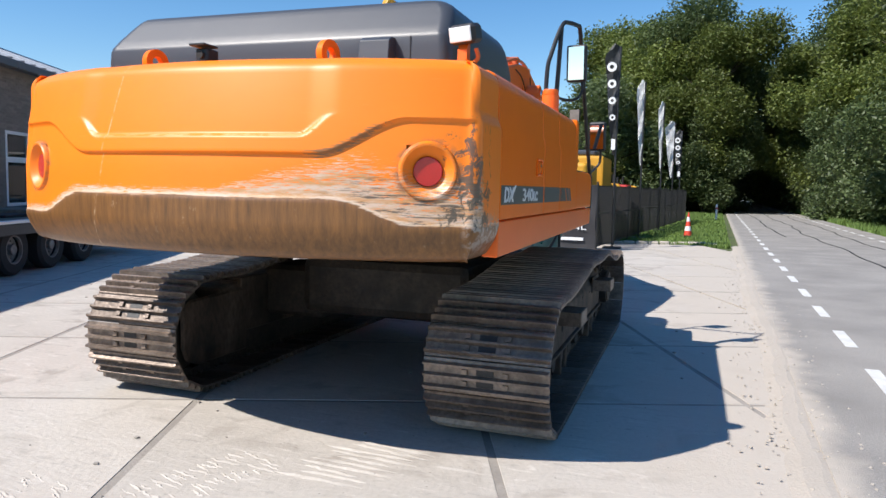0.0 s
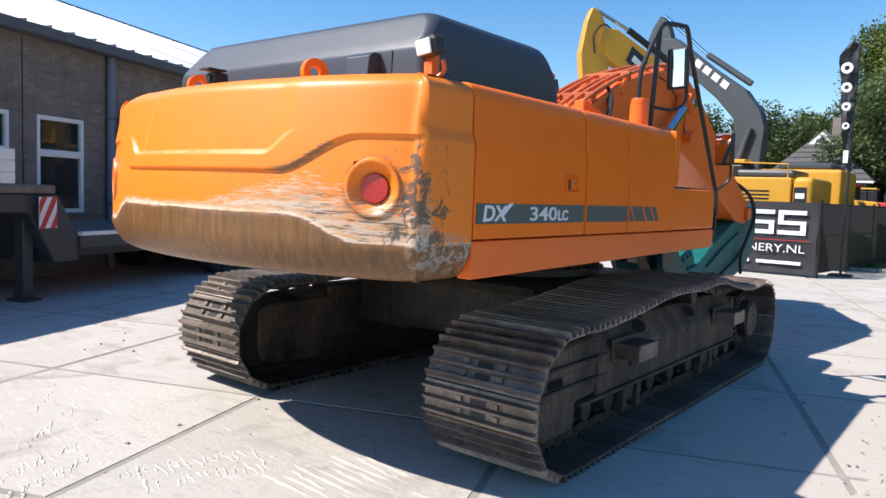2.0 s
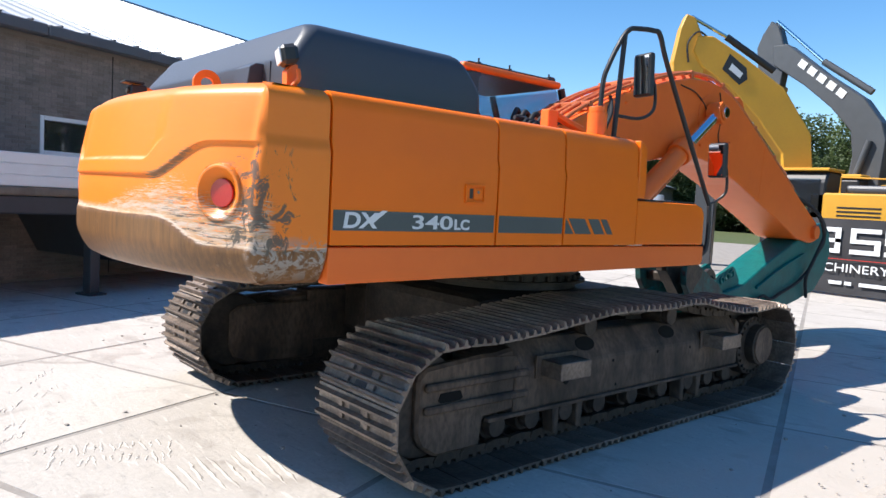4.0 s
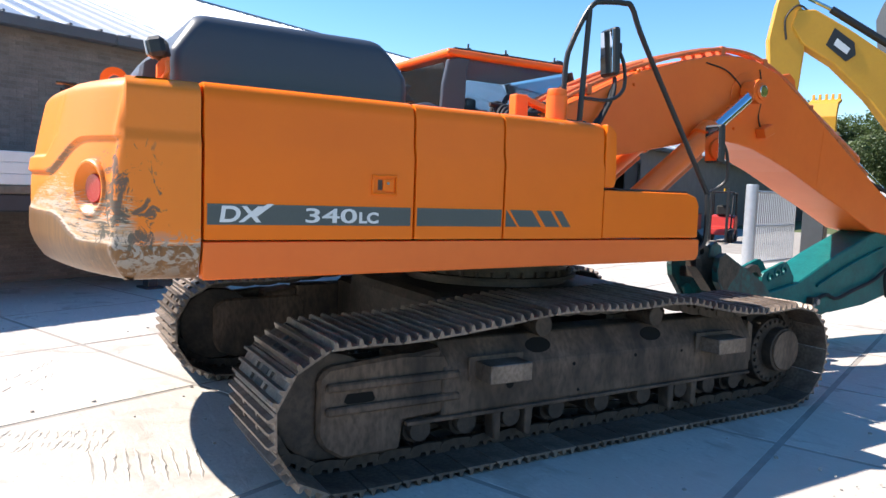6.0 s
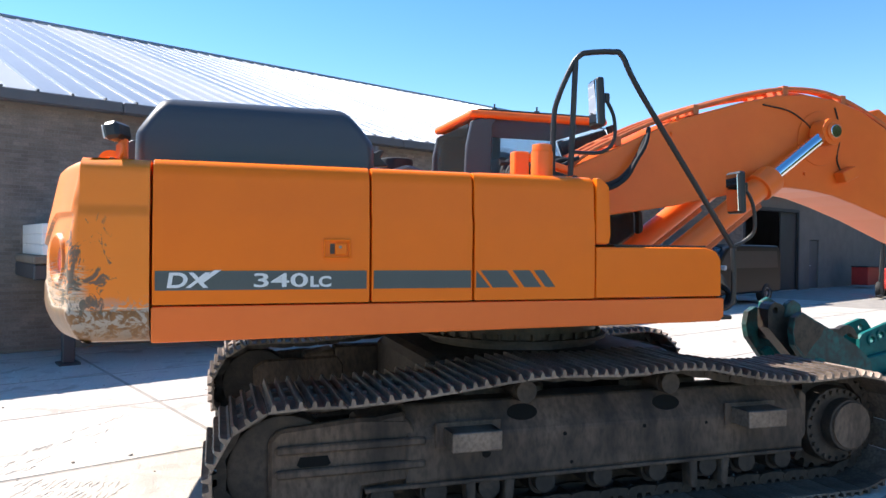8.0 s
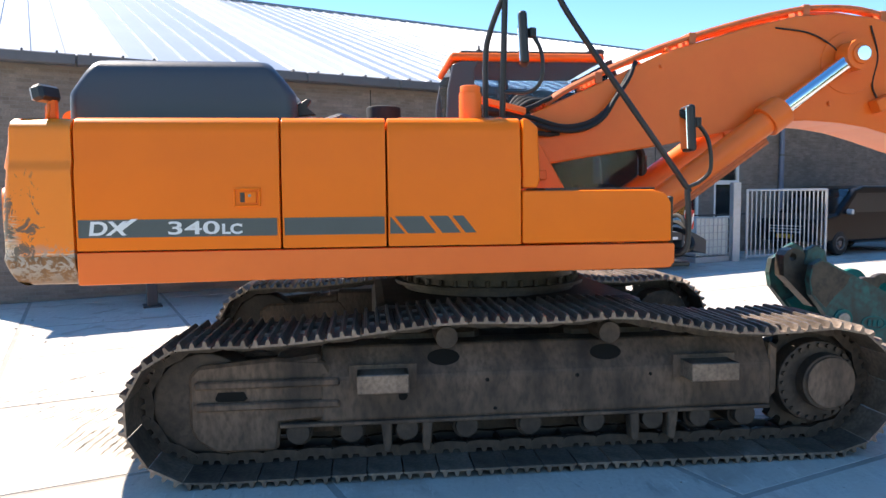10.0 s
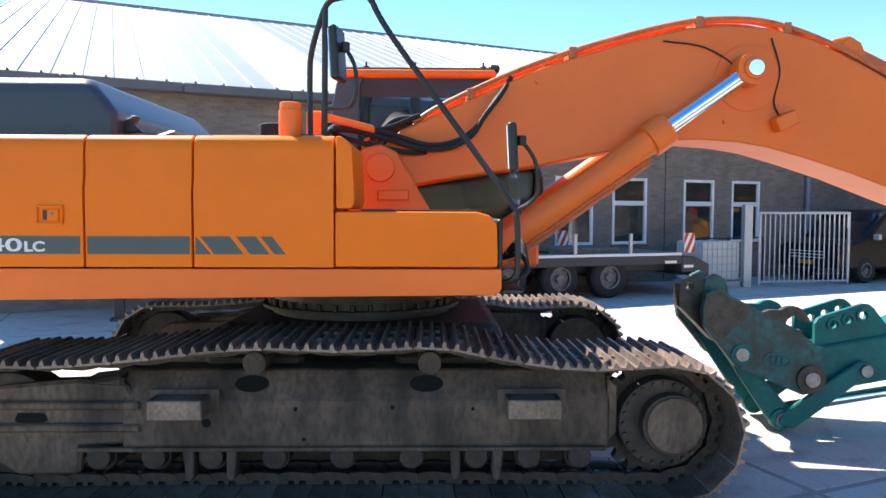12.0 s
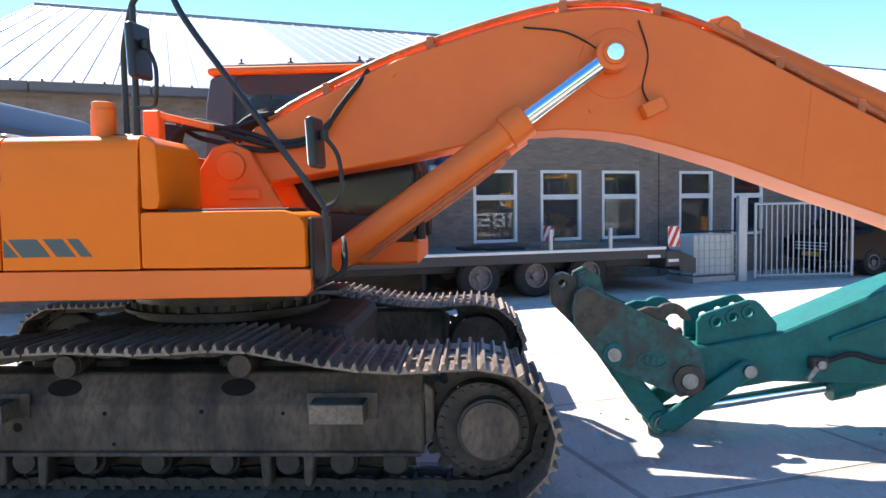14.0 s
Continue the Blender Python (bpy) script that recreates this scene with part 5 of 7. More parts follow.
part("lamp_bracket", box(CX + BW, CX + BW + 0.12, -0.085, 0.085, -0.05, 0.06, 0.008, m=pose(0, 9.95, 2.495, 24, 0, 0)), ORANGE_RED, boom)
# arm cylinder on the boom's back
a0, a1 = Vector((CX, 10.53, 3.10)), Vector((CX, 13.15, 1.86))
d = (a1 - a0).normalized()
ac = part("arm_cylinder", rod(a0, a0 + d * 1.9, 0.12, n=24, bevel=0.01), ORANGE_RED, ex, smooth=True)
part("chrome_rod", rod(a0 + d * 1.9, a1, 0.07, n=20), CHROME, ac, smooth=True)
part("cylinder_eye", rod((CX - 0.22, 10.53, 3.10), (CX + 0.22, 10.53, 3.10), 0.075, n=20, bevel=0.01), ORANGE_RED, ac, smooth=True)
for s in (1, -1):
    part("cylinder_lug", prism([(10.25, 3.0), (10.40, 3.17), (10.53, 3.20), (10.63, 3.14), (10.75, 2.80)], CX + s * 0.18 - 0.03, CX + s * 0.18 + 0.03, 0.01), ORANGE_RED, ac)

# arm, folded back under the boom
arm_side = [(10.22, 0.70), (10.38, 0.70), (10.95, 0.80), (11.66, 1.10), (12.4, 1.36), (13.2, 1.62), (13.45, 1.66), (13.62, 1.50), (13.70, 1.20), (13.55, 0.90), (13.2, 0.62), (12.4, 0.46), (11.67, 0.40), (10.9, 0.42), (10.4, 0.33), (10.22, 0.35), (10.14, 0.48)]
arm = part("arm", prism(arm_side, CX - 0.24, CX + 0.24, 0.015), TEAL, ex, "teal-painted excavator arm folded back")
for s in (1, -1):
    bores = [(10.48, 0.875, 0.036), (10.60, 0.915, 0.036), (10.72, 0.95, 0.036)]
    x = CX + s * 0.17
    lug = part("arm_lug", holed([(10.33, 0.60), (10.33, 0.88), (10.36, 0.925), (10.40, 0.945), (10.72, 1.045), (10.77, 1.04), (10.81, 1.01), (10.93, 0.86), (10.93, 0.70)], bores, x - 0.02, x + 0.02), TEAL, arm)
    for y, z, r in bores:
        part("lug_bush", ring((x + s * 0.028, y, z), (1, 0, 0), 0.058, 0.036, 0.018), TEAL, lug, smooth=True)
HOOK = [(9.78, 0.90), (9.86, 0.97), (9.94, 1.0)]
HOOK += [(10.12 + 0.145 * math.cos(radians(a)), 0.885 + 0.145 * math.sin(radians(a))) for a in range(130, 15, -12)]
HOOK += [(10.275, 0.905), (10.262, 0.885), (10.215, 0.90)]
HOOK += [(10.14 + 0.068 * math.cos(radians(a)), 0.878 + 0.068 * math.sin(radians(a))) for a in range(30, 271, 20)]
HOOK += [(10.17, 0.835), (10.20, 0.84), (10.21, 0.80), (10.18, 0.72), (9.9, 0.74)]
coupler_side = [(9.345, 1.0), (9.37, 1.13), (9.46, 1.18), (9.84, 0.99), (10.1, 0.86), (10.3, 0.70), (10.34, 0.5), (10.28, 0.36), (10.16, 0.33), (9.95, 0.42), (9.62, 0.56), (9.37, 0.87)]
eye_side = [(9.215, 1.12), (9.22, 1.20), (9.25, 1.245), (9.30, 1.265), (9.36, 1.25), (9.46, 1.18), (9.62, 1.06), (9.60, 0.74), (9.50, 0.74), (9.34, 0.90), (9.22, 1.02)]
cp = None
for s in (1, -1):
    c = part("coupler_cheek", holed(coupler_side, [], CX + s * 0.31 - 0.035, CX + s * 0.31 + 0.035), TEAL_WORN, ex, "teal and black quick coupler cheek")
    xo = CX + s * 0.346
    part("bare_steel_face", holed([(9.355, 1.0), (9.378, 1.12), (9.46, 1.165), (9.72, 1.03), (9.67, 0.94), (9.58, 0.86), (9.50, 0.76), (9.38, 0.88)], [], min(xo, xo + s * 0.003), max(xo, xo + s * 0.003)), BARE_STEEL, c, "bare black worn steel")
    cp = cp or c
    part("coupler_hook", prism(HOOK, CX + s * 0.2 - 0.03, CX + s * 0.2 + 0.03, 0.006), BARE_STEEL if s > 0 else TEAL, c, "dark worn steel hook" if s > 0 else "")
    part("coupler_ear", prism([(9.40, 1.12), (9.42, 1.25), (9.50, 1.29), (9.59, 1.24), (9.62, 1.10)], CX + s * 0.16 - 0.03, CX + s * 0.16 + 0.03, 0.008), TEAL_WORN, c)
    part("link_arm", prism([(9.50, 0.74), (9.60, 0.78), (10.12, 0.18), (10.12, 0.06), (10.0, 0.05), (9.92, 0.12)], CX + s * 0.24 - 0.025, CX + s * 0.24 + 0.025, 0.01), TEAL, c)
    part("link_boss", rod((CX + s * 0.2, 10.03, 0.115), (CX + s * 0.285, 10.03, 0.115), 0.088, n=24, bevel=0.008), TEAL, c, smooth=True)
    part("link_pin", rod((CX + s * 0.28, 10.03, 0.115), (CX + s * 0.31, 10.03, 0.115), 0.055, n=18, bevel=0.006), PIN_STEEL, c, smooth=True)
    part("coupler_pin", rod((CX + s * 0.345, 9.66, 0.66), (CX + s * 0.375, 9.66, 0.66), 0.055, n=18, bevel=0.006), PIN_STEEL, c, smooth=True)
    part("coupler_pin", rod((CX + s * 0.345, 10.22, 0.46), (CX + s * 0.39, 10.22, 0.46), 0.062, n=18, bevel=0.006), PIN_STEEL, c, smooth=True)
    part("coupler_collar", ring((CX + s * 0.355, 10.22, 0.46), (1, 0, 0), 0.115, 0.06, 0.03), BARE_STEEL, c)
    b = ring((CX + s * 0.35, 0, 0), (1, 0, 0), 0.062, 0.052, 0.01)
    for k in range(3):
        box(CX + s * 0.35 - 0.004, CX + s * 0.35 + 0.004, -0.03 + k * 0.024, -0.016 + k * 0.024, -0.028, 0.028, bm=b)
    for v in b.verts:
        v.co = Vector((v.co.x, 9.95 + v.co.y * 1.9 + v.co.z * 0.1, 0.615 + v.co.z - v.co.y * 0.15))
    part("brand_oval", b, TEAL, c, "raised oval maker's mark")
    part("pin_boss", ring((CX + s * 0.352, 9.66, 0.66), (1, 0, 0), 0.085, 0.05, 0.014), TEAL, c)
    part("coupler_pin", rod((CX + s * 0.27, 10.04, 0.12), (CX + s * 0.31, 10.04, 0.12), 0.055, n=18, bevel=0.006), PIN_STEEL, c, smooth=True)
    part("bucket_link", prism([(9.98, 0.08), (10.04, 0.19), (10.64, 0.60), (10.72, 0.58), (10.74, 0.48), (10.66, 0.44), (10.12, 0.05)], CX + s * 0.30 - 0.02, CX + s * 0.30 + 0.02, 0.01), TEAL, c)
    part("coupler_pin", rod((CX + s * 0.32, 10.68, 0.52), (CX + s * 0.35, 10.68, 0.52), 0.05, n=18, bevel=0.006), PIN_STEEL, c, smooth=True)
part("coupler_eye", holed(eye_side, [(9.30, 1.185, 0.034)], CX + 0.03, CX + 0.17), BARE_STEEL, cp, "black worn steel eye plate")
part("coupler_brace", box(CX - 0.28, CX + 0.28, 9.48, 9.58, 0.86, 0.98, 0.02), BARE_STEEL, cp)
bc = part("bucket_cylinder", rod((CX, 11.45, 0.33), (CX, 13.2, 0.75), 0.095, n=20, bevel=0.01), TEAL, ex, smooth=True)
part("chrome_rod", rod((CX, 10.10, 0.12), (CX, 11.45, 0.33), 0.05, n=18), CHROME, bc, smooth=True)
part("arm_pivot", rod((CX - 0.36, 12.86, 1.52), (CX + 0.36, 12.86, 1.52), 0.1, n=24, bevel=0.01), ORANGE_RED, ex, smooth=True)
for k in range(3):
    part("arm_hose", tube([(CX + 0.2 - 0.05 * k, 12.3, 2.05), (CX + 0.34, 12.75, 1.85), (CX + 0.37, 13.10, 1.55 - 0.05 * k), (CX + 0.34, 12.9, 1.15), (CX + 0.30, 12.75, 0.85), (CX + 0.28, 12.85, 0.55)], 0.024, n=8), RUBBER, arm, smooth=True)

# slew ring and undercarriage
part("slew_ring", rod((CX, 6.62, 0.98), (CX, 6.62, 1.19), 0.72, n=48), BARE_STEEL, ex, smooth=True)
part("centre_frame", box(CX - 0.80, CX + 0.80, 5.62, 7.72, 0.45, 0.97, 0.09, seg=2), DARK_IRON, ex)
for s in (1, -1):
    for y in (5.70, 6.95):
        part("frame_leg", prism([(y, 0.40), (y, 0.86), (y + 0.65, 0.86), (y + 0.65, 0.40)], CX + s * 0.6, CX + s * 1.25, 0.04), DARK_IRON, ex)

IDL, SPR, RR = (4.545, 0.455), (8.655, 0.455), 0.415
pts = []
for k in range(13):
    a = radians(90 + k * 15)
    pts.append((IDL[0] + RR * math.cos(a), IDL[1] + RR * math.sin(a)))
pts += [(5.5, 0.05), (6.5, 0.05), (7.5, 0.05)]
for k in range(13):
    a = radians(270 + k * 15)
    pts.append((SPR[0] + RR * math.cos(a), SPR[1] + RR * math.sin(a)))
pts += [(8.2, 0.845), (7.9, 0.86), (7.6, 0.91), (7.35, 0.965), (7.16, 0.985), (6.9, 0.965), (6.62, 0.958), (6.35, 0.97), (6.1, 0.975), (5.8, 0.945), (5.5, 0.91), (5.2, 0.88), (4.9, 0.862)]
loop = [Vector((0, *p)) for p in pts]
loop.append(loop[0])
lengths = [0]
for p, q in zip(loop, loop[1:]):
    lengths.append(lengths[-1] + (q - p).length)
SHOES = 49
PITCH = lengths[-1] / SHOES


def along(s):
    s %= lengths[-1]
    for k in range(len(lengths) - 1):
        if s <= lengths[k + 1]:
            f = (s - lengths[k]) / (lengths[k + 1] - lengths[k])
            return loop[k].lerp(loop[k + 1], f)
    return loop[-1]


def shoe_mesh(width):
    """A triple-grouser plate: y along the track, z outwards."""
    h = PITCH / 2
    prof = [(-h + 0.003, -0.006), (h - 0.007, -0.004), (h - 0.007, 0.008)]
    for c, top in ((PITCH / 3, 0.050), (0.0, 0.046), (-PITCH / 3, 0.050)):
        prof += [(c + 0.016, 0.011), (c + 0.007, top), (c - 0.007, top), (c - 0.016, 0.011)]
    prof += [(-h + 0.003, 0.006)]
    b = bmesh.new()
    rows = []
    for x, lift in ((-width / 2, 0.85), (-width / 2 + 0.02, 1.0), (width / 2 - 0.02, 1.0), (width / 2, 0.85)):
        rows.append([b.verts.new((x, y, z * lift)) for y, z in prof])
    n = len(prof)
    for a, c in zip(rows, rows[1:]):
        for k in range(n):
            b.faces.new((a[k], a[(k + 1) % n], c[(k + 1) % n], c[k]))
    b.faces.new(rows[0])
    b.faces.new(rows[-1][::-1])
    # black pads paint the dark of the mud slots on the uncut plate; then bolts
    for y in (-PITCH / 6, PITCH / 6):
        n0 = len(b.faces)
        box(-0.055, 0.055, y - 0.018, y + 0.018, 0.0, 0.0135, bm=b)
        b.faces.ensure_lookup_table()
        for f in b.faces[n0:]:
            f.material_index = 1
    for x in (-0.13, 0.13):
        for y in (-PITCH / 6, PITCH / 6):
            box(x - 0.018, x + 0.018, y - 0.016, y + 0.016, 0.008, 0.028, bm=b)
    bmesh.ops.recalc_face_normals(b, faces=b.faces)
    me = bpy.data.meshes.new("track_shoe")
    b.to_mesh(me)
    b.free()
    me.materials.append(SHOE)
    me.materials.append(BLACK)
    return me


def link_mesh():
    b = bmesh.new()
    h = PITCH / 2
    for s in (1, -1):
        x = s * 0.095
        prism([(-h - 0.02, -0.03), (-h, -0.075), (-0.03, -0.085), (h - 0.02, -0.075), (h + 0.02, -0.05), (h + 0.02, -0.02), (h - 0.03, 0.0), (0.06, -0.002), (0.05, -0.03), (0.015, -0.03), (0.01, -0.002), (-0.015, -0.002), (-0.02, -0.03), (-0.055, -0.03), (-0.06, -0.002), (-h, -0.002)], x - 0.018, x + 0.018, bm=b)
    rod((-0.12, -h, -0.045), (0.12, -h, -0.045), 0.024, b, n=10)
    bmesh.ops.recalc_face_normals(b, faces=b.faces)
    me = bpy.data.meshes.new("track_link")
    b.to_mesh(me)
    b.free()
    me.materials.append(DARK_IRON)
    return me


SHOE_ME, LINK_ME = shoe_mesh(0.80), link_mesh()


def crawler(cx, s):
    """cx: the track's middle; s: +1 when its outer face looks to +x."""
    o = lambda d: cx + s * d
    pr = lambda name, pts, d0, d1, bev=0.012, par=None, mat=FRAME_IRON, label="": part(name, prism(pts, min(o(d0), o(d1)), max(o(d0), o(d1)), bev), mat, par or ex, label)
    YX = Matrix(((0, 1, 0, 0), (1, 0, 0, 0), (0, 0, 1, 0), (0, 0, 0, 1)))
    sec = [(-0.16, 0.30), (0.17, 0.30), (0.19, 0.33), (0.19, 0.60), (0.16, 0.65), (0.07, 0.785), (-0.16, 0.785)]
    b = prism([(o(d), z) for d, z in sec], 5.28, 8.30, 0.012, m=YX)
    f = part("track_frame", b, FRAME_IRON, ex, "greasy dark steel track frame")
    pr("frame_flange", [(5.02, 0.30), (5.02, 0.325), (8.28, 0.325), (8.28, 0.30)], 0.17, 0.215, 0.004, f)
    pr("frame_end", [(8.30, 0.34), (8.30, 0.74), (8.36, 0.70), (8.36, 0.40)], -0.14, 0.16, 0.01, f)
    pr("frame_neck", [(4.98, 0.33), (4.98, 0.72), (5.28, 0.76), (5.28, 0.33)], -0.14, 0.165, 0.02, f)
    nv = Vector((s * 0.83, 0, 0.56))
    # oval black discs on the solid slope, painted as the dark of openings
    for y in (6.07, 7.16):
        p = Vector((o(0.125), y, 0.704))
        b = rod(p - nv * 0.01, p + nv * 0.005, 0.056, n=24)
        for v in b.verts:
            v.co.y = y + (v.co.y - y) * 1.9
        part("frame_opening", b, HOLE_BLACK, f)
    # small black discs paint the shade of bolt holes; nothing is bored
    for y, z, r in ((5.80, 0.475, 0.03), (6.35, 0.56, 0.014), (6.95, 0.57, 0.014), (7.45, 0.56, 0.012), (6.4, 0.37, 0.012)):
        part("frame_hole", rod((o(0.186), y, z), (o(0.1925), y, z), r, n=12), HOLE_BLACK, f)
    pr("idler_yoke", [(4.50, 0.22), (4.46, 0.30), (4.46, 0.64), (4.52, 0.70), (5.0, 0.74), (5.30, 0.72), (5.36, 0.62), (5.36, 0.34), (5.02, 0.32), (5.0, 0.14), (4.62, 0.14)], 0.09, 0.17, 0.02, f)
    pr("idler_yoke", [(4.55, 0.20), (4.50, 0.30), (4.50, 0.62), (4.60, 0.68), (5.30, 0.70), (5.36, 0.62), (5.36, 0.14), (4.70, 0.14)], -0.17, -0.13, 0.02, f)
    for z in (0.42, 0.56):
        pr("yoke_rib", [(4.50, z), (4.50, z + 0.05), (5.40, z + 0.05), (5.40, z)], 0.17, 0.21, 0.012, f)
    # flat black plate painted as the slot's inner shade
    pr("yoke_slot", [(4.62, 0.49), (4.64, 0.535), (4.80, 0.535), (4.82, 0.49), (4.80, 0.475), (4.64, 0.475)], 0.17, 0.176, 0, f, HOLE_BLACK)
    idl = part("idler", rod((o(-0.12), *IDL), (o(0.12), *IDL), 0.325, n=40, bevel=0.03), DARK_IRON, f, smooth=True)
    # sprocket with teeth
    b = bmesh.new()
    T = 21
    prof = []
    for k in range(T * 4):
        r = (0.385, 0.385, 0.335, 0.335)[k % 4]
        a = 2 * math.pi * (k + 0.3 * (k % 2)) / (T * 4)
        prof.append((SPR[0] + r * math.cos(a), SPR[1] + r * math.sin(a)))
    prism(prof, o(0) - 0.035, o(0) + 0.035, bm=b)
    sp = part("sprocket", b, DARK_IRON, f)
    part("drive_housing", rod((o(-0.25), *SPR), (o(0.16), *SPR), 0.285, n=40, bevel=0.02), DARK_IRON, f, smooth=True)
    for k in range(24):
        a = 2 * math.pi * k / 24
        y, z = SPR[0] + 0.255 * math.cos(a), SPR[1] + 0.255 * math.sin(a)
        part("hub_bolt", rod((o(0.155), y, z), (o(0.18), y, z), 0.016, n=6), DARK_IRON, f)
    part("hub_drum", rod((o(0.15), 8.69, 0.468), (o(0.245), 8.69, 0.468), 0.192, n=40, bevel=0.012), DARK_IRON, f, smooth=True)
    part("hub_cap", rod((o(0.24), 8.695, 0.47), (o(0.262), 8.695, 0.47), 0.174, n=40, bevel=0.008), FRAME_IRON, f, "rusty round final drive cover", smooth=True)
    for y in (6.09, 7.18):
        part("carrier_roller", rod((o(-0.1), y, 0.84), (o(0.10), y, 0.84), 0.075, n=24, bevel=0.01), DARK_IRON, f, smooth=True)
        part("carrier_cap", rod((o(0.10), y, 0.84), (o(0.16), y, 0.84), 0.074, n=24, bevel=0.01), DARK_IRON, f, smooth=True)
        part("carrier_bracket", box(min(o(-0.16), o(-0.1)), max(o(-0.16), o(-0.1)), y - 0.06, y + 0.06, 0.75, 0.88, 0.01), DARK_IRON, f)
    for k, y in enumerate((5.13, 5.47, 5.825, 6.215, 6.637, 7.066, 7.472, 7.803, 8.122)):
        part("track_roller", rod((o(-0.13), y, 0.235), (o(0.11), y, 0.235), 0.085, n=20, bevel=0.01), DARK_IRON, f, smooth=True)
        part("roller_cap", rod((o(0.12), y, 0.255), (o(0.19), y, 0.255), 0.075, n=18, bevel=0.01), DARK_IRON, f, smooth=True)
        if k in (2, 6):
            for q in (-1, 1):
                pr("track_guard", [(y + q * 0.17, 0.32), (y + q * 0.10, 0.32), (y + q * 0.10, 0.13), (y + q * 0.125, 0.11), (y + q * 0.15, 0.12)], 0.10, 0.21, 0.008, f)
    # unseen plate added behind the rollers to stop light from the far side
    pr("inner_guard", [(5.15, 0.12), (5.15, 0.31), (8.22, 0.31), (8.22, 0.12)], -0.15, -0.135, 0.004, f, DARK_IRON)
    for y in (5.68, 7.82):
        b = prism([(y - 0.17, 0.545), (y - 0.17, 0.665), (y + 0.15, 0.665), (y + 0.15, 0.545)], min(o(0.36), o(0.385)), max(o(0.36), o(0.385)), 0.006)
        for yy in (y - 0.17, y + 0.125):
            prism([(yy, 0.55), (yy, 0.66), (yy + 0.025, 0.66), (yy + 0.025, 0.55)], min(o(0.18), o(0.365)), max(o(0.18), o(0.365)), 0, b)
        box(min(o(0.18), o(0.365)), max(o(0.18), o(0.365)), y - 0.16, y + 0.14, 0.648, 0.66, 0, b)
        part("step", b, SHOE, f, "welded steel step on the track frame")
        pr("step_pad", [(y - 0.22, 0.53), (y - 0.22, 0.69), (y + 0.21, 0.69), (y + 0.21, 0.53)], 0.19, 0.205, 0.004, f)
    for k in range(SHOES):
        p, q = along((k - 0.5) * PITCH), along((k + 0.5) * PITCH)
        d = (q - p).normalized()
        nrm = Vector((0, d.z, -d.y))  # outwards: the loop runs over the top towards the rear
        if nrm.dot((p + q) / 2 - Vector((0, 6.6, 0.47))) < 0 and abs(d.y) < 0.9:
            nrm = -nrm
        c = (p + q) / 2
        if abs(d.y) >= 0.9:
            nrm = Vector((0, -d.z * math.copysign(1, d.y), abs(d.y)))
            if c.z < 0.45:
                nrm = -nrm
        m = Matrix(((1, 0, 0, cx), (0, d.y, nrm.y, c.y), (0, d.z, nrm.z, c.z), (0, 0, 0, 1)))
        for me in (SHOE_ME, LINK_ME):
            ob = new(me.name, me)
            ob.parent = f
            ob.matrix_basis = m
    return f


crawler(-1.135, 1)
crawler(mirrored(-1.135), -1)

# small fittings on the deck beside the boom
rb = part("deck_bracket", box(-1.80, -1.70, 6.30, 6.42, 2.24, 2.50, 0.01), ORANGE_RED, ex)
part("deck_bar", prism([(6.42, 2.44), (6.42, 2.49), (6.78, 2.40), (6.78, 2.35)], -1.79, -1.71, 0.008), ORANGE_RED, rb)
for k in range(5):
    part("valve_hose", tube([(-1.95 - 0.05 * k, 6.35, 2.22), (-2.0 - 0.05 * k, 6.45, 2.40 + 0.02 * k), (-2.12 - 0.05 * k, 6.8, 2.42), (-2.2 - 0.05 * k, 7.1, 2.54)], 0.018, n=7), RUBBER, ex, smooth=True)

# hydraulic fittings and hoses along the arm
for s in (1, -1):
    x = CX + s * 0.24
    f = part("arm_fitting", box(x - 0.02, x + s * 0.07 + 0.02, 11.14, 11.26, 0.52, 0.62, 0.012), BARE_STEEL, arm)
    part("fitting_cap", rod((x + s * 0.05, 11.20, 0.57), (x + s * 0.12, 11.20, 0.57), 0.035, n=14, bevel=0.005), PIN_STEEL, f)
    part("fitting_lever", prism([(11.10, 0.47), (11.12, 0.44), (11.20, 0.54), (11.17, 0.57)], x + s * 0.08 - 0.012, x + s * 0.08 + 0.012, 0.003), PIN_STEEL, f)
    part("arm_hose", tube([(x + s * 0.04, 11.25, 0.58), (x + s * 0.05, 11.45, 0.64), (x + s * 0.04, 11.7, 0.58), (x + s * 0.05, 12.0, 0.66), (x + s * 0.04, 12.5, 0.78), (x + s * 0.04, 12.85, 0.95)], 0.022, n=8), RUBBER, arm, smooth=True)
    part("arm_pipe", tube([(x + s * 0.02, 11.3, 0.75), (x + s * 0.02, 12.0, 1.0), (x + s * 0.02, 12.7, 1.2)], 0.016, n=8), TEAL, arm, smooth=True)
part("cylinder_gland", rod((CX, 11.40, 0.322), (CX, 11.58, 0.36), 0.12, n=20, bevel=0.012), TEAL, bc, smooth=True)
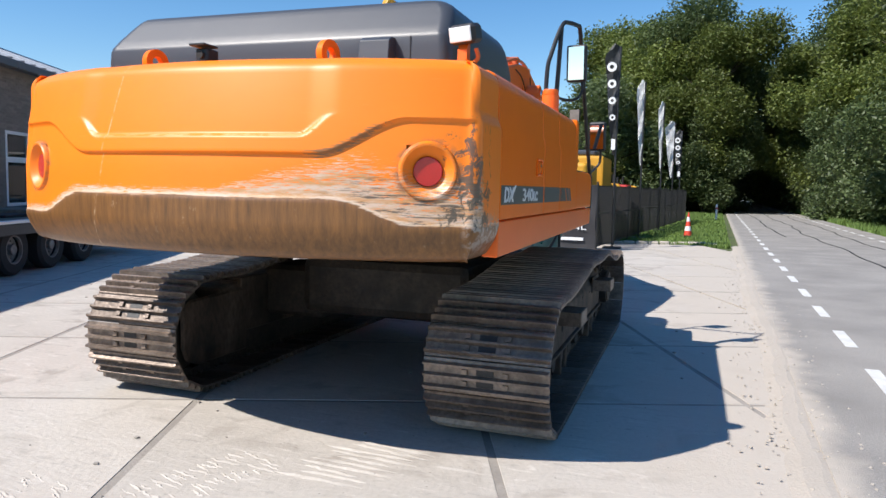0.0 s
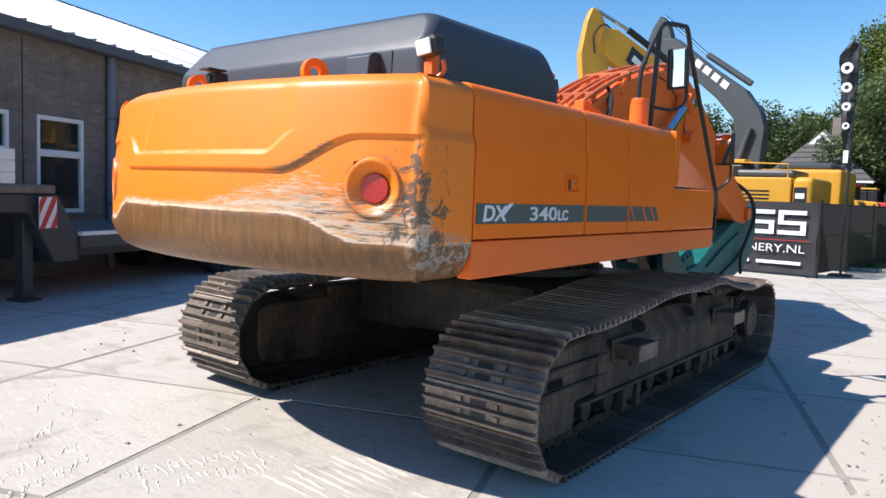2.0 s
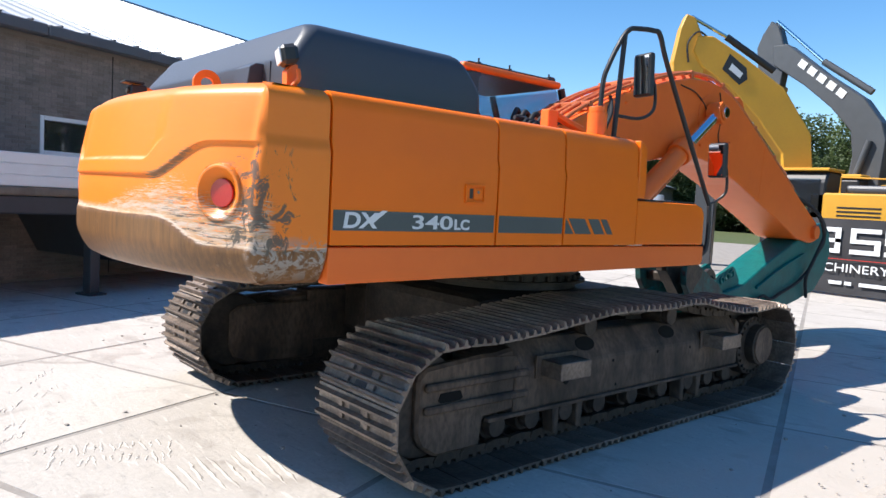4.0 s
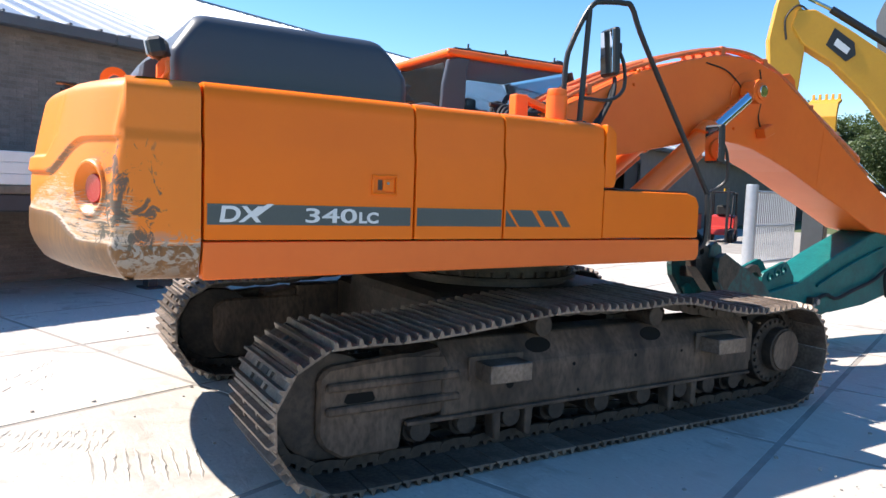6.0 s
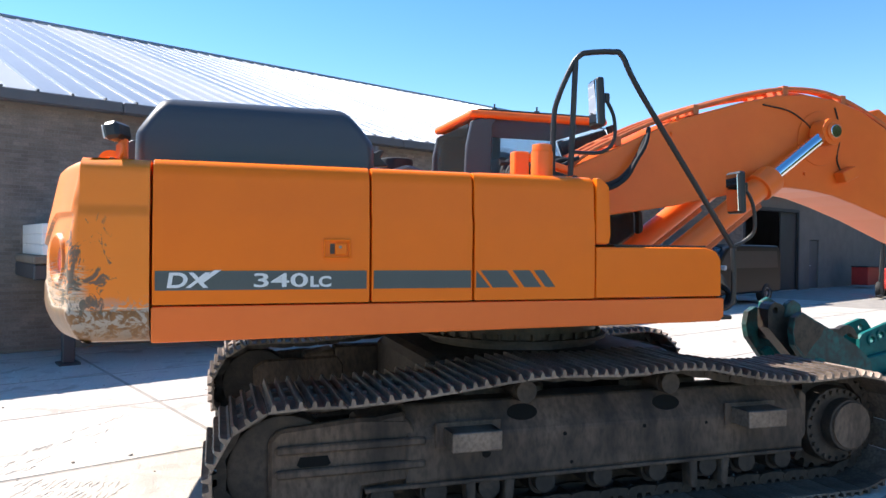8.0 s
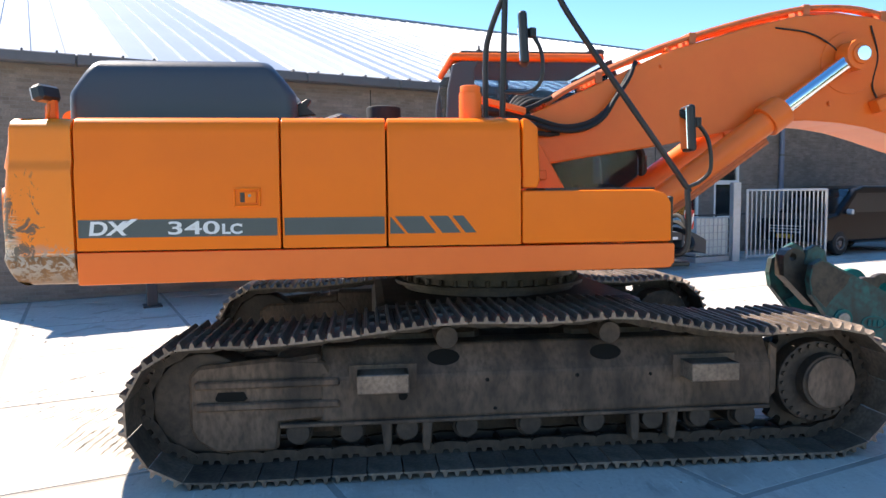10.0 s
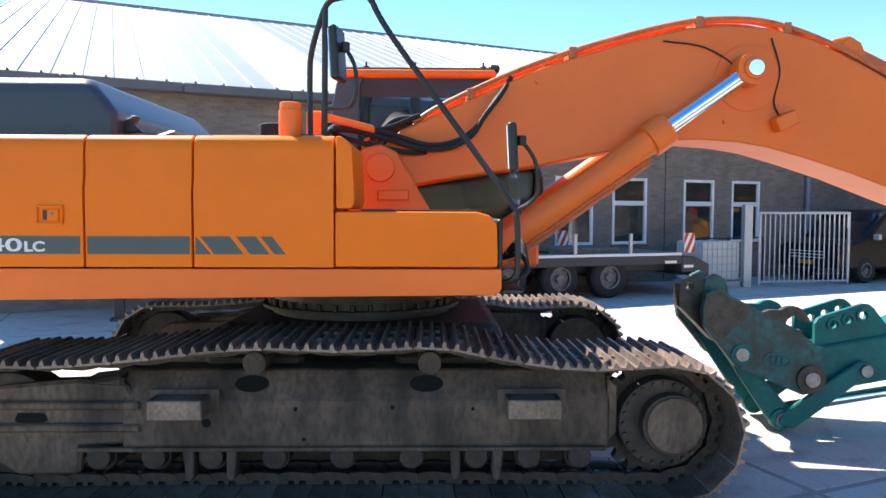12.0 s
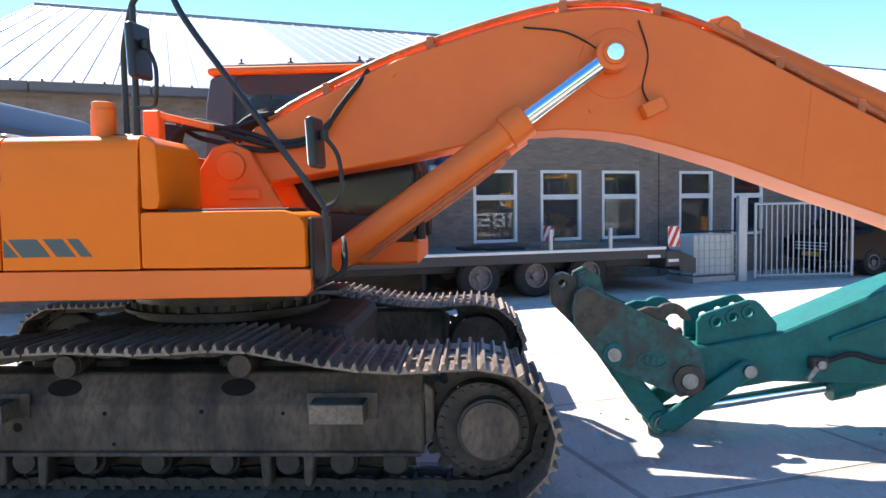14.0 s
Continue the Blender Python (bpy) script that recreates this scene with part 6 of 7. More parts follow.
# seam of the hood, slew ring bolts, weld plates of the boom
part("hood_seam", box(-1.492, -1.487, 3.698, 3.716, 2.26, 2.43), BLACK, hd)
for k in range(36):
    a = 2 * math.pi * k / 36
    part("slew_bolt", rod((CX + 0.74 * math.cos(a), 6.62 + 0.74 * math.sin(a), 1.05), (CX + 0.74 * math.cos(a), 6.62 + 0.74 * math.sin(a), 1.10), 0.02, n=6), DARK_IRON, ex)
part("slew_flange", rod((CX, 6.62, 1.03), (CX, 6.62, 1.055), 0.80, n=48), DARK_IRON, ex, smooth=True)
for s in (1, -1):
    xs = CX + s * BW
    for y, z in ((8.02, 2.80), (8.06, 2.93), (9.50, 2.50)):
        part("boom_boss", rod((xs, y, z), (xs + s * 0.02, y, z), 0.018, n=10), ORANGE_RED, boom)
    part("pin_doubler", rod((xs, PIN.y + 0.03, PIN.z - 0.04), (xs + s * 0.012, PIN.y + 0.03, PIN.z - 0.04), 0.26, n=36, bevel=0.006), ORANGE_RED, boom, smooth=True)
    part("seam_plate", prism([(11.05, 1.92), (11.055, 1.92), (11.12, 2.62), (11.115, 2.62)], min(xs, xs + s * 0.003), max(xs, xs + s * 0.003)), ORANGE_RED, boom)
# small ladder tread and brackets by the front of the step box
part("front_step", box(SIDE - 0.5, SIDE - 0.1, 7.64, 7.78, 1.26, 1.29, 0.006), BLACK, ex)
part("front_plate", box(SIDE - 0.62, SIDE - 0.06, 7.606, 7.64, 1.30, 1.74, 0.01), BLACK, ex)
for k in range(3):
    part("front_hose", tube([(SIDE - 0.15 - 0.04 * k, 7.65, 1.32), (SIDE - 0.10 - 0.04 * k, 7.80, 1.40), (SIDE - 0.3, 7.78, 1.50 + 0.05 * k), (SIDE - 0.7, 7.70, 1.45)], 0.016, n=7), RUBBER, ex, smooth=True)


# ---- bricks of the yard wall ----
def brick_rows(u0, u1, z0, z1):
    out = []
    rows = int((z1 - z0) / 0.0625)
    for r in range(rows):
        z = z0 + r * 0.0625
        u = u0 + (0.11 if r % 2 else 0.0)
        while u < u1:
            if not any(u + 0.21 > a - 0.01 and u < c + 0.01 and z + 0.0525 > s - 0.07 and z < h + 0.005 for a, c, s, h in holes):
                out.append((u, z))
            u += 0.22
    return out


BR = (0.21, 0.0525)
me = bpy.data.meshes.new("brick")
b = box(-0.03, 0.006, 0, BR[0], 0, BR[1], 0.002)
b.to_mesh(me)
b.free()
me.materials.append(BRICK)
rnd = random.Random(21)
near, rest = [], []
for u, z in brick_rows(-1.23, 25.2, 0.05, 3.93):
    (near if 10.42 < u < 13.9 and 2.66 < z < 3.62 and len(near) < 290 else rest).append((u, z))
for u, z in near:
    o = new("brick", me)
    o.parent = wall_yard
    o.matrix_basis = B @ pose(rnd.uniform(-0.002, 0.002), u, z)
V, Fc = [], []
for u, z in rest:
    n = len(V)
    x = 0.006 + rnd.uniform(-0.002, 0.002)
    for dx in (-0.02, x):
        V += [B @ Vector((dx, u, z)), B @ Vector((dx, u + BR[0], z)), B @ Vector((dx, u + BR[0], z + BR[1])), B @ Vector((dx, u, z + BR[1]))]
    Fc += [(n + 4, n + 5, n + 6, n + 7), (n, n + 1, n + 5, n + 4), (n + 1, n + 2, n + 6, n + 5), (n + 2, n + 3, n + 7, n + 6), (n + 3, n, n + 4, n + 7)]
BRICK_JOINED = material("grey_brown_brick_courses", (0.245, 0.205, 0.178), 0.9, dark=(0.125, 0.105, 0.092), scale=3, fine=40, amount=0.6, fine_amount=0.5, bump=0.4)
t = BRICK_JOINED.node_tree
pb = t.nodes["Principled BSDF"]
src = pb.inputs["Base Color"].links[0].from_socket
g = t.nodes.new("ShaderNodeNewGeometry")
mr = t.nodes.new("ShaderNodeMapRange")
mr.inputs[3].default_value, mr.inputs[4].default_value = 0.84, 1.16
t.links.new(g.outputs["Random Per Island"], mr.inputs[0])
hs = t.nodes.new("ShaderNodeHueSaturation")
t.links.new(mr.outputs[0], hs.inputs["Value"])
t.links.new(src, hs.inputs["Color"])
t.links.new(hs.outputs[0], pb.inputs["Base Color"])
me2 = bpy.data.meshes.new("brick_courses")
me2.from_pydata([tuple(v) for v in V], [], Fc)
me2.materials.append(BRICK_JOINED)
o = new("brick_courses", me2)
o.parent = wall_yard
tagged(o, kind="stuff")

# ---- things by the wall ----
def wheel(parent, m, r=0.36, w=0.26, rim=RIM):
    """A wheel whose axle runs along local x; its outer side looks to +x."""
    b = bmesh.new()
    prof = [(r * 0.56, -w / 2), (r * 0.9, -w / 2), (r, -w / 2 + 0.05), (r, w / 2 - 0.05), (r * 0.9, w / 2), (r * 0.56, w / 2), (r * 0.54, 0)]
    n = 36
    rows = [[b.verts.new((x, q * math.cos(2 * math.pi * k / n), q * math.sin(2 * math.pi * k / n))) for q, x in prof] for k in range(n)]
    for k in range(n):
        for i in range(len(prof)):
            j = (i + 1) % len(prof)
            b.faces.new((rows[k][i], rows[k][j], rows[(k + 1) % n][j], rows[(k + 1) % n][i]))
    bmesh.ops.transform(b, matrix=m, verts=b.verts)
    t = part("tyre", b, RUBBER, parent, smooth=True)
    b = ring((w * 0.40, 0, 0), (1, 0, 0), r * 0.57, r * 0.50, 0.05)
    rod((w * 0.1, 0, 0), (w * 0.14, 0, 0), r * 0.52, b, n=28)
    rod((w * 0.1, 0, 0), (w * 0.46, 0, 0), r * 0.2, b, n=16)
    for k in range(10):
        a = 2 * math.pi * k / 10
        rod((w * 0.12, r * 0.34 * math.cos(a), r * 0.34 * math.sin(a)), (w * 0.22, r * 0.34 * math.cos(a), r * 0.34 * math.sin(a)), r * 0.035, b, n=6)
    bmesh.ops.transform(b, matrix=m, verts=b.verts)
    part("rim", b, rim, t)
    return t


def warning_board(name_parent, m, w=0.28, h=0.42):
    bd = part("warning_board", box(0, 0.012, 0, w, 0, h, m=m), WHITE_DECAL, name_parent, "red and white striped marker board")
    for k in range(-1, 3):
        y0, s = k * 0.17, 0.085
        pts = [(y0, 0), (y0 + s, 0), (y0 + s + h * 0.5, h), (y0 + h * 0.5, h)]
        out = []
        # keep each stripe inside the board
        for f in range(9):
            z = h * f / 8
            a, c = y0 + z * 0.5, y0 + s + z * 0.5
            out.append((max(0, min(w, a)), max(0, min(w, c)), z))
        pts = [(a, z) for a, c, z in out] + [(c, z) for a, c, z in reversed(out)]
        if max(p[0] for p in pts) - min(p[0] for p in pts) > 0.02:
            part("red_stripe", prism(pts, 0.012, 0.015, m=m), RED_PAINT, bd)


TR = pose(-10.736, 9.861, 0, 0, 0, 20.0)  # low-loader trailer, its y along the facade
tr = thing("low_loader_trailer", "dark grey low-loader trailer parked along the brick wall", "trailer")
bed = part("bed", box(-2.4, -0.07, -4.6, 2.9, 0.862, 0.90, 0.006, m=TR), TRAILER_PAINT, tr)
part("side_rail", box(-0.065, 0.0, -4.6, 2.9, 0.68, 0.865, 0.012, m=TR), TRAILER_PAINT, bed)
part("edge_rail", box(-0.065, 0.025, -4.6, 2.9, 0.868, 0.925, 0.008, m=TR), WHITE_PAINT, bed)
for k in range(16):
    part("deck_plank", box(-2.38, -0.07, -4.55 + k * 0.465, -4.55 + k * 0.465 + 0.455, 0.902, 0.932, 0.006, m=TR), WOOD, bed)
part("tail_beam", box(-2.4, 0.02, 2.9, 3.25, 0.50, 0.84, 0.02, m=TR), TRAILER_PAINT, tr)
part("tail_ramp", prism([(3.25, 0.84), (3.25, 0.42), (3.65, 0.34), (3.65, 0.66)], -2.3, 0.0, 0.01, m=TR), TRAILER_PAINT, tr)
part("side_beam", box(-0.75, -0.55, -4.5, 2.9, 0.50, 0.86, 0.015, m=TR), TRAILER_PAINT, tr)
for y in (-1.165, 0.01, 1.183):
    wheel(tr, TR @ pose(-0.25, y, 0.43), 0.43, 0.28)
    wheel(tr, TR @ pose(-2.15, y, 0.43, 0, 0, 180), 0.43, 0.28)
    part("axle", rod(TR @ Vector((-2.1, y, 0.43)), TR @ Vector((-0.3, y, 0.43)), 0.06, n=10), TRAILER_PAINT, tr)
for y in (-2.8, 0.25, 1.58):
    part("stake", box(-0.06, 0.0, y, y + 0.07, 0.93, 1.34, 0.006, m=TR), STEEL, tr)
part("neck", prism([(-4.6, 0.5), (-4.6, 0.9), (-4.95, 1.46), (-8.6, 1.46), (-8.6, 1.24), (-5.4, 1.20), (-5.0, 0.5)], -2.35, -0.05, 0.02, m=TR), TRAILER_PAINT, tr)
part("neck_deck", box(-2.35, -0.02, -8.6, -5.0, 1.462, 1.58, 0.02, m=TR), WOOD, tr)
for y in (-5.35, -8.2):
    part("support_leg", box(-0.4, -0.22, y, y + 0.16, 0.03, 1.26, 0.01, m=TR), TRAILER_PAINT, tr)
    part("leg_foot", box(-0.48, -0.14, y - 0.06, y + 0.22, -0.005, 0.03, m=TR), TRAILER_PAINT, tr)
warning_board(tr, TR @ pose(0.03, 2.93, 0.92))
warning_board(tr, TR @ pose(-2.3, 1.2, 0.92))
warning_board(tr, TR @ pose(0.03, -5.33, 1.0))
part("tail_plate", box(0.021, 0.026, 2.95, 3.2, 0.60, 0.66, m=TR), WHITE_DECAL, tr)
part("side_bar", box(0.03, 0.034, 2.45, 2.75, 0.70, 0.76, m=TR), WHITE_DECAL, tr)
for k, (u0, u1) in enumerate(((-8.5, -5.60),)):
    wb = thing("trailer_side_board", "stack of pale aluminium side boards on the trailer neck", "boards")
    for i in range(3):
        part("board", box(-2.2, -0.05, u0, u1, 1.582 + 0.15 * i, 1.73 + 0.15 * i, 0.01, m=TR), WHITE_PAINT, wb)
pl = thing("pallet_load", "loose rubber mats and a wooden pallet on the trailer bed", "pallet")
part("mat", box(-1.5, -0.4, -0.9, -0.1, 0.932, 0.98, 0.01, m=TR), RUBBER, pl)
part("pallet", box(-1.6, -0.3, 0.2, 1.5, 0.932, 1.03, 0.01, m=TR), WOOD, pl)
part("mat", box(-1.2, -0.6, -1.3, -0.95, 0.932, 0.99, 0.01, m=TR), RUBBER, pl)

# liquid container in its cage
IB = pose(-13.1, 13.61, 0, 0, 0, 22)
ibc = thing("ibc_container", "white plastic liquid container in a steel cage", "container")
part("tank", box(-0.95, -0.02, -0.02, 1.13, 0.16, 1.1, 0.06, seg=2, m=IB), PLASTIC_WHITE, ibc, smooth=True)
part("pallet", box(-1.0, 0.0, -0.05, 1.15, 0.0, 0.14, 0.01, m=IB), STEEL, ibc)
for z in (0.2, 0.38, 0.56, 0.74, 0.92, 1.1):
    part("cage_bar", rod(IB @ Vector((0.0, -0.05, z)), IB @ Vector((0.0, 1.16, z)), 0.012, n=6), STEEL, ibc)
for k in range(9):
    part("cage_bar", rod(IB @ Vector((0.005, -0.05 + k * 0.15, 0.12)), IB @ Vector((0.005, -0.05 + k * 0.15, 1.12)), 0.012, n=6), STEEL, ibc)
cf = thing("chain_fence", "low steel rail fence between the trailer and the gate", "fence")
for z in (1.15,):
    part("rail", rod(B @ Vector((1.2, 14.1, z)), B @ Vector((1.2, 16.6, z)), 0.018, n=8), BLACK, cf)
for u in (14.1, 15.4, 16.6):
    part("post", rod(B @ Vector((1.2, u, 0)), B @ Vector((1.2, u, 1.17)), 0.02, n=8), BLACK, cf)

# parked van behind the gate
def van():
    VM = pose(-15.8, 19.3, 0, 0, 0, -160)  # its local y is forward
    v = thing("van", "parked black passenger van with alloy wheels", "van")
    side = [(2.35, 0.35), (2.42, 0.62), (2.30, 0.98), (1.55, 1.12), (0.85, 1.78), (0.5, 1.88), (-2.2, 1.86), (-2.4, 1.7), (-2.45, 0.5), (-2.4, 0.35)]
    M2 = VM @ pose(0, 0, 0)
    part("body", prism(side, -0.95, 0.95, 0.08, seg=2, m=M2), VAN_PAINT, v, smooth=True)
    part("windscreen", prism([(1.50, 1.15), (0.88, 1.76), (0.90, 1.79), (1.54, 1.16)], -0.8, 0.8, m=M2), WIN_GLASS, v)
    for s in (1, -1):
        part("side_window", prism([(1.3, 1.15), (0.8, 1.68), (-2.1, 1.68), (-2.2, 1.15)], s * 0.952 - 0.006, s * 0.952 + 0.006, m=M2), BLACK, v)
        part("headlamp", box(s * 0.78 - 0.15, s * 0.78 + 0.15, 2.28, 2.40, 0.72, 0.90, 0.03, m=M2), LAMP_GLASS, v)
        part("door_mirror", box(s * 1.05 - 0.1, s * 1.05 + 0.1, 1.15, 1.25, 1.1, 1.25, 0.03, m=M2), STEEL, v)
        for y in (1.45, -1.5):
            wheel(v, M2 @ pose(s * 0.86, y, 0.33, 0, 0, 0 if s > 0 else 180), 0.33, 0.22)
    for z in (0.62, 0.70, 0.78):
        part("grille_bar", box(-0.5, 0.5, 2.38, 2.43, z, z + 0.03, 0.005, m=M2), STEEL, v)
    part("plate_bar", box(-0.26, 0.26, 2.42, 2.44, 0.46, 0.57, m=M2), YELLOW, v)


van()

# forklift by the far door
def forklift(M2):
    f = thing("forklift", "red counterbalance forklift standing by the workshop wall", "forklift")
    part("body", prism([(-1.0, 0.35), (-1.05, 0.95), (-0.85, 1.1), (-0.1, 1.05), (0.0, 0.6), (0.7, 0.55), (0.75, 0.3), (-0.9, 0.25)], -0.5, 0.5, 0.05, seg=2, m=M2), RED_PAINT, f, smooth=True)
    for s in (1, -1):
        part("post", tube([M2 @ Vector((s * 0.45, -0.75, 1.05)), M2 @ Vector((s * 0.45, -0.6, 2.0)), M2 @ Vector((s * 0.45, 0.3, 2.05)), M2 @ Vector((s * 0.45, 0.65, 0.6))], 0.035, n=8, curved=False), BLACK, f)
        part("mast", box(s * 0.32 - 0.05, s * 0.32 + 0.05, 0.8, 0.92, 0.1, 2.2, 0.01, m=M2), BLACK, f)
        part("fork", box(s * 0.3 - 0.06, s * 0.3 + 0.06, 0.92, 1.9, 0.08, 0.13, 0.005, m=M2), BLACK, f)
        wheel(f, M2 @ pose(s * 0.46, 0.55, 0.3, 0, 0, 0 if s > 0 else 180), 0.3, 0.2)
        wheel(f, M2 @ pose(s * 0.46, -0.65, 0.25, 0, 0, 0 if s > 0 else 180), 0.25, 0.18)
    part("roof", box(-0.5, 0.5, -0.65, 0.4, 2.02, 2.08, 0.02, m=M2), BLACK, f)
    part("seat", box(-0.25, 0.25, -0.55, -0.05, 1.08, 1.5, 0.06, m=M2), RUBBER, f)
    part("beacon", rod(M2 @ Vector((0, -0.4, 2.08)), M2 @ Vector((0, -0.4, 2.2)), 0.05, n=10), YELLOW, f)


forklift(pose(-16.7, 28.1, 0, 0, 0, -150))
cb = thing("tool_trolley", "low red tool trolley by the workshop wall", "trolley")
part("body", box(0.8, 1.5, 34.2, 35.6, 0.15, 0.95, 0.03, m=B), RED_PAINT, cb)
part("top", box(0.78, 1.52, 34.18, 35.62, 0.955, 1.0, 0.01, m=B), BLACK, cb)

# fan housing, wall lamp
fan = thing("wall_fan", "dark blue extractor fan housing bolted to the wall", "fan")
part("housing", rod(B @ Vector((0.25, 8.42, 2.62)), B @ Vector((0.25, 8.85, 2.62)), 0.24, n=24, bevel=0.02), BLUE_PAINT, fan, smooth=True)
part("outlet", box(0.0, 0.42, 8.5, 8.8, 2.6, 2.98, 0.02, m=B), BLUE_PAINT, fan)
part("motor", rod(B @ Vector((0.25, 8.25, 2.62)), B @ Vector((0.25, 8.42, 2.62)), 0.1, n=16, bevel=0.01), STEEL, fan)
wl2 = thing("wall_lamp", "small caged bulkhead lamp on the brick wall", "lamp")
part("base", box(0.006, 0.08, 14.05, 14.2, 3.25, 3.45, 0.02, m=B), STEEL, wl2)
for u in (14.42, 5.95 + 0.25):
    ex_j = thing("movement_joint", "dark vertical movement joint in the brickwork", "joint", kind="structure")
    part("joint", box(0.004, 0.011, u, u + 0.02, 0.05, 3.93, m=B), RUBBER, ex_j)

# ---- machines behind the fence ----
def yellow_excavator():
    y0 = 21.8
    e = thing("yellow_excavator", "parked yellow crawler excavator behind the banner, arm raised", "excavator")
    part("counterweight", box(-3.35, -2.85, y0 - 0.9, y0 + 1.5, 1.35, 2.42, 0.14, seg=3), YELLOW, e, smooth=True)
    part("body", box(-5.6, -3.37, y0 - 0.9, y0 + 1.5, 1.35, 2.40, 0.06, seg=2), YELLOW, e, smooth=True)
    part("badge", box(-3.3, -3.0, y0 - 0.915, y0 - 0.903, 1.75, 2.15), BLACK, e, "black plate with a plain pale mark")
    part("badge_mark", box(-3.26, -3.04, y0 - 0.925, y0 - 0.917, 1.86, 2.0), WHITE_DECAL, e)
    for k in range(5):
        part("vent_slat", box(-4.9, -3.9, y0 - 0.912, y0 - 0.9, 1.62 + k * 0.1, 1.66 + k * 0.1), BLACK, e)
    part("engine_cover", box(-4.9, -3.4, y0 - 0.5, y0 + 1.2, 2.40, 2.62, 0.08, seg=2), BLACK_HOOD, e)
    c = part("cab_frame", prism([(y0 - 0.9, 1.4), (y0 - 0.9, 2.7), (y0 - 0.75, 2.95), (y0 + 0.1, 2.95), (y0 + 0.1, 1.4)], -6.5, -5.2, 0.05), BLACK, e)
    part("cab_pane", box(-6.35, -5.35, y0 - 0.912, y0 - 0.9, 1.9, 2.75), CAB_GLASS, c)
    part("cab_roof", box(-6.55, -5.15, y0 - 0.9, y0 + 0.12, 2.95, 3.03, 0.02), YELLOW, c)
    part("tail_light", box(-2.852, -2.84, y0 - 0.8, y0 - 0.6, 1.5, 1.6), RED_LENS, e)
    for x0, x1, z in ((-4.9, -3.5, 2.62),):
        part("handrail", tube([(x0, y0 - 0.8, 2.4), (x0, y0 - 0.8, 2.8), (x1, y0 - 0.8, 2.75), (x1, y0 - 0.8, 2.4)], 0.02, n=6, curved=False), YELLOW, e)
    d = Vector((-2.55, -2.5, 0)).normalized()
    T2 = Matrix(((-d.y, d.x, 0, -5.95), (d.x, d.y, 0, 21.8), (0, 0, 1, 0), (0, 0, 0, 1)))
    bo = part("boom", prism([(0.75, 2.2), (0.9, 3.4), (1.6, 4.3), (2.4, 5.1), (3.15, 5.6), (3.4, 6.0), (3.3, 6.4), (2.9, 6.4), (2.12, 5.92), (0.97, 5.1), (0.2, 3.95), (0.1, 3.1), (0.1, 2.2)], -0.26, 0.26, 0.03, m=T2), YELLOW, e)
    part("stick", prism([(3.62, 6.98), (3.38, 6.88), (3.08, 6.2), (3.05, 5.6), (3.15, 4.25), (3.45, 4.2), (3.8, 4.7), (3.9, 5.72), (3.76, 6.6)], -0.2, 0.2, 0.03, m=T2), YELLOW, e)
    part("stick_cylinder", tube([T2 @ Vector((0, 3.45, 6.95)), T2 @ Vector((0, 2.5, 6.45))], 0.045, n=10, curved=False), CHROME, bo)
    part("stick_cylinder", tube([T2 @ Vector((0, 2.5, 6.45)), T2 @ Vector((0, 1.2, 5.6))], 0.09, n=12, curved=False), BLACK, bo)
    for side in (-0.275, 0.262):
        part("boom_badge", prism([(2.62, 5.55), (2.15, 5.15), (1.95, 5.3), (2.0, 5.6), (2.45, 5.95)], side, side + 0.013, m=T2), BLACK, bo)
        part("badge_mark", prism([(2.45, 5.55), (2.15, 5.32), (2.08, 5.45), (2.38, 5.7)], side - 0.012 if side < 0 else side + 0.014, side - 0.001 if side < 0 else side + 0.025, m=T2), WHITE_DECAL, bo)
    for k in range(3):
        part("hose", tube([T2 @ Vector((-0.2 + 0.2 * k, 3.0, 6.35)), T2 @ Vector((-0.25 + 0.25 * k, 3.3, 6.5)), T2 @ Vector((-0.25 + 0.25 * k, 3.55, 6.2)), T2 @ Vector((-0.22 + 0.22 * k, 3.5, 5.7))], 0.025, n=6), BLACK, bo)
    for s in (-0.4, 1.9):
        part("track", box(-6.9, -2.9, y0 + s - 0.7, y0 + s, 0.0, 0.95, 0.3, seg=3), DARK_IRON, e, smooth=True)


yellow_excavator()


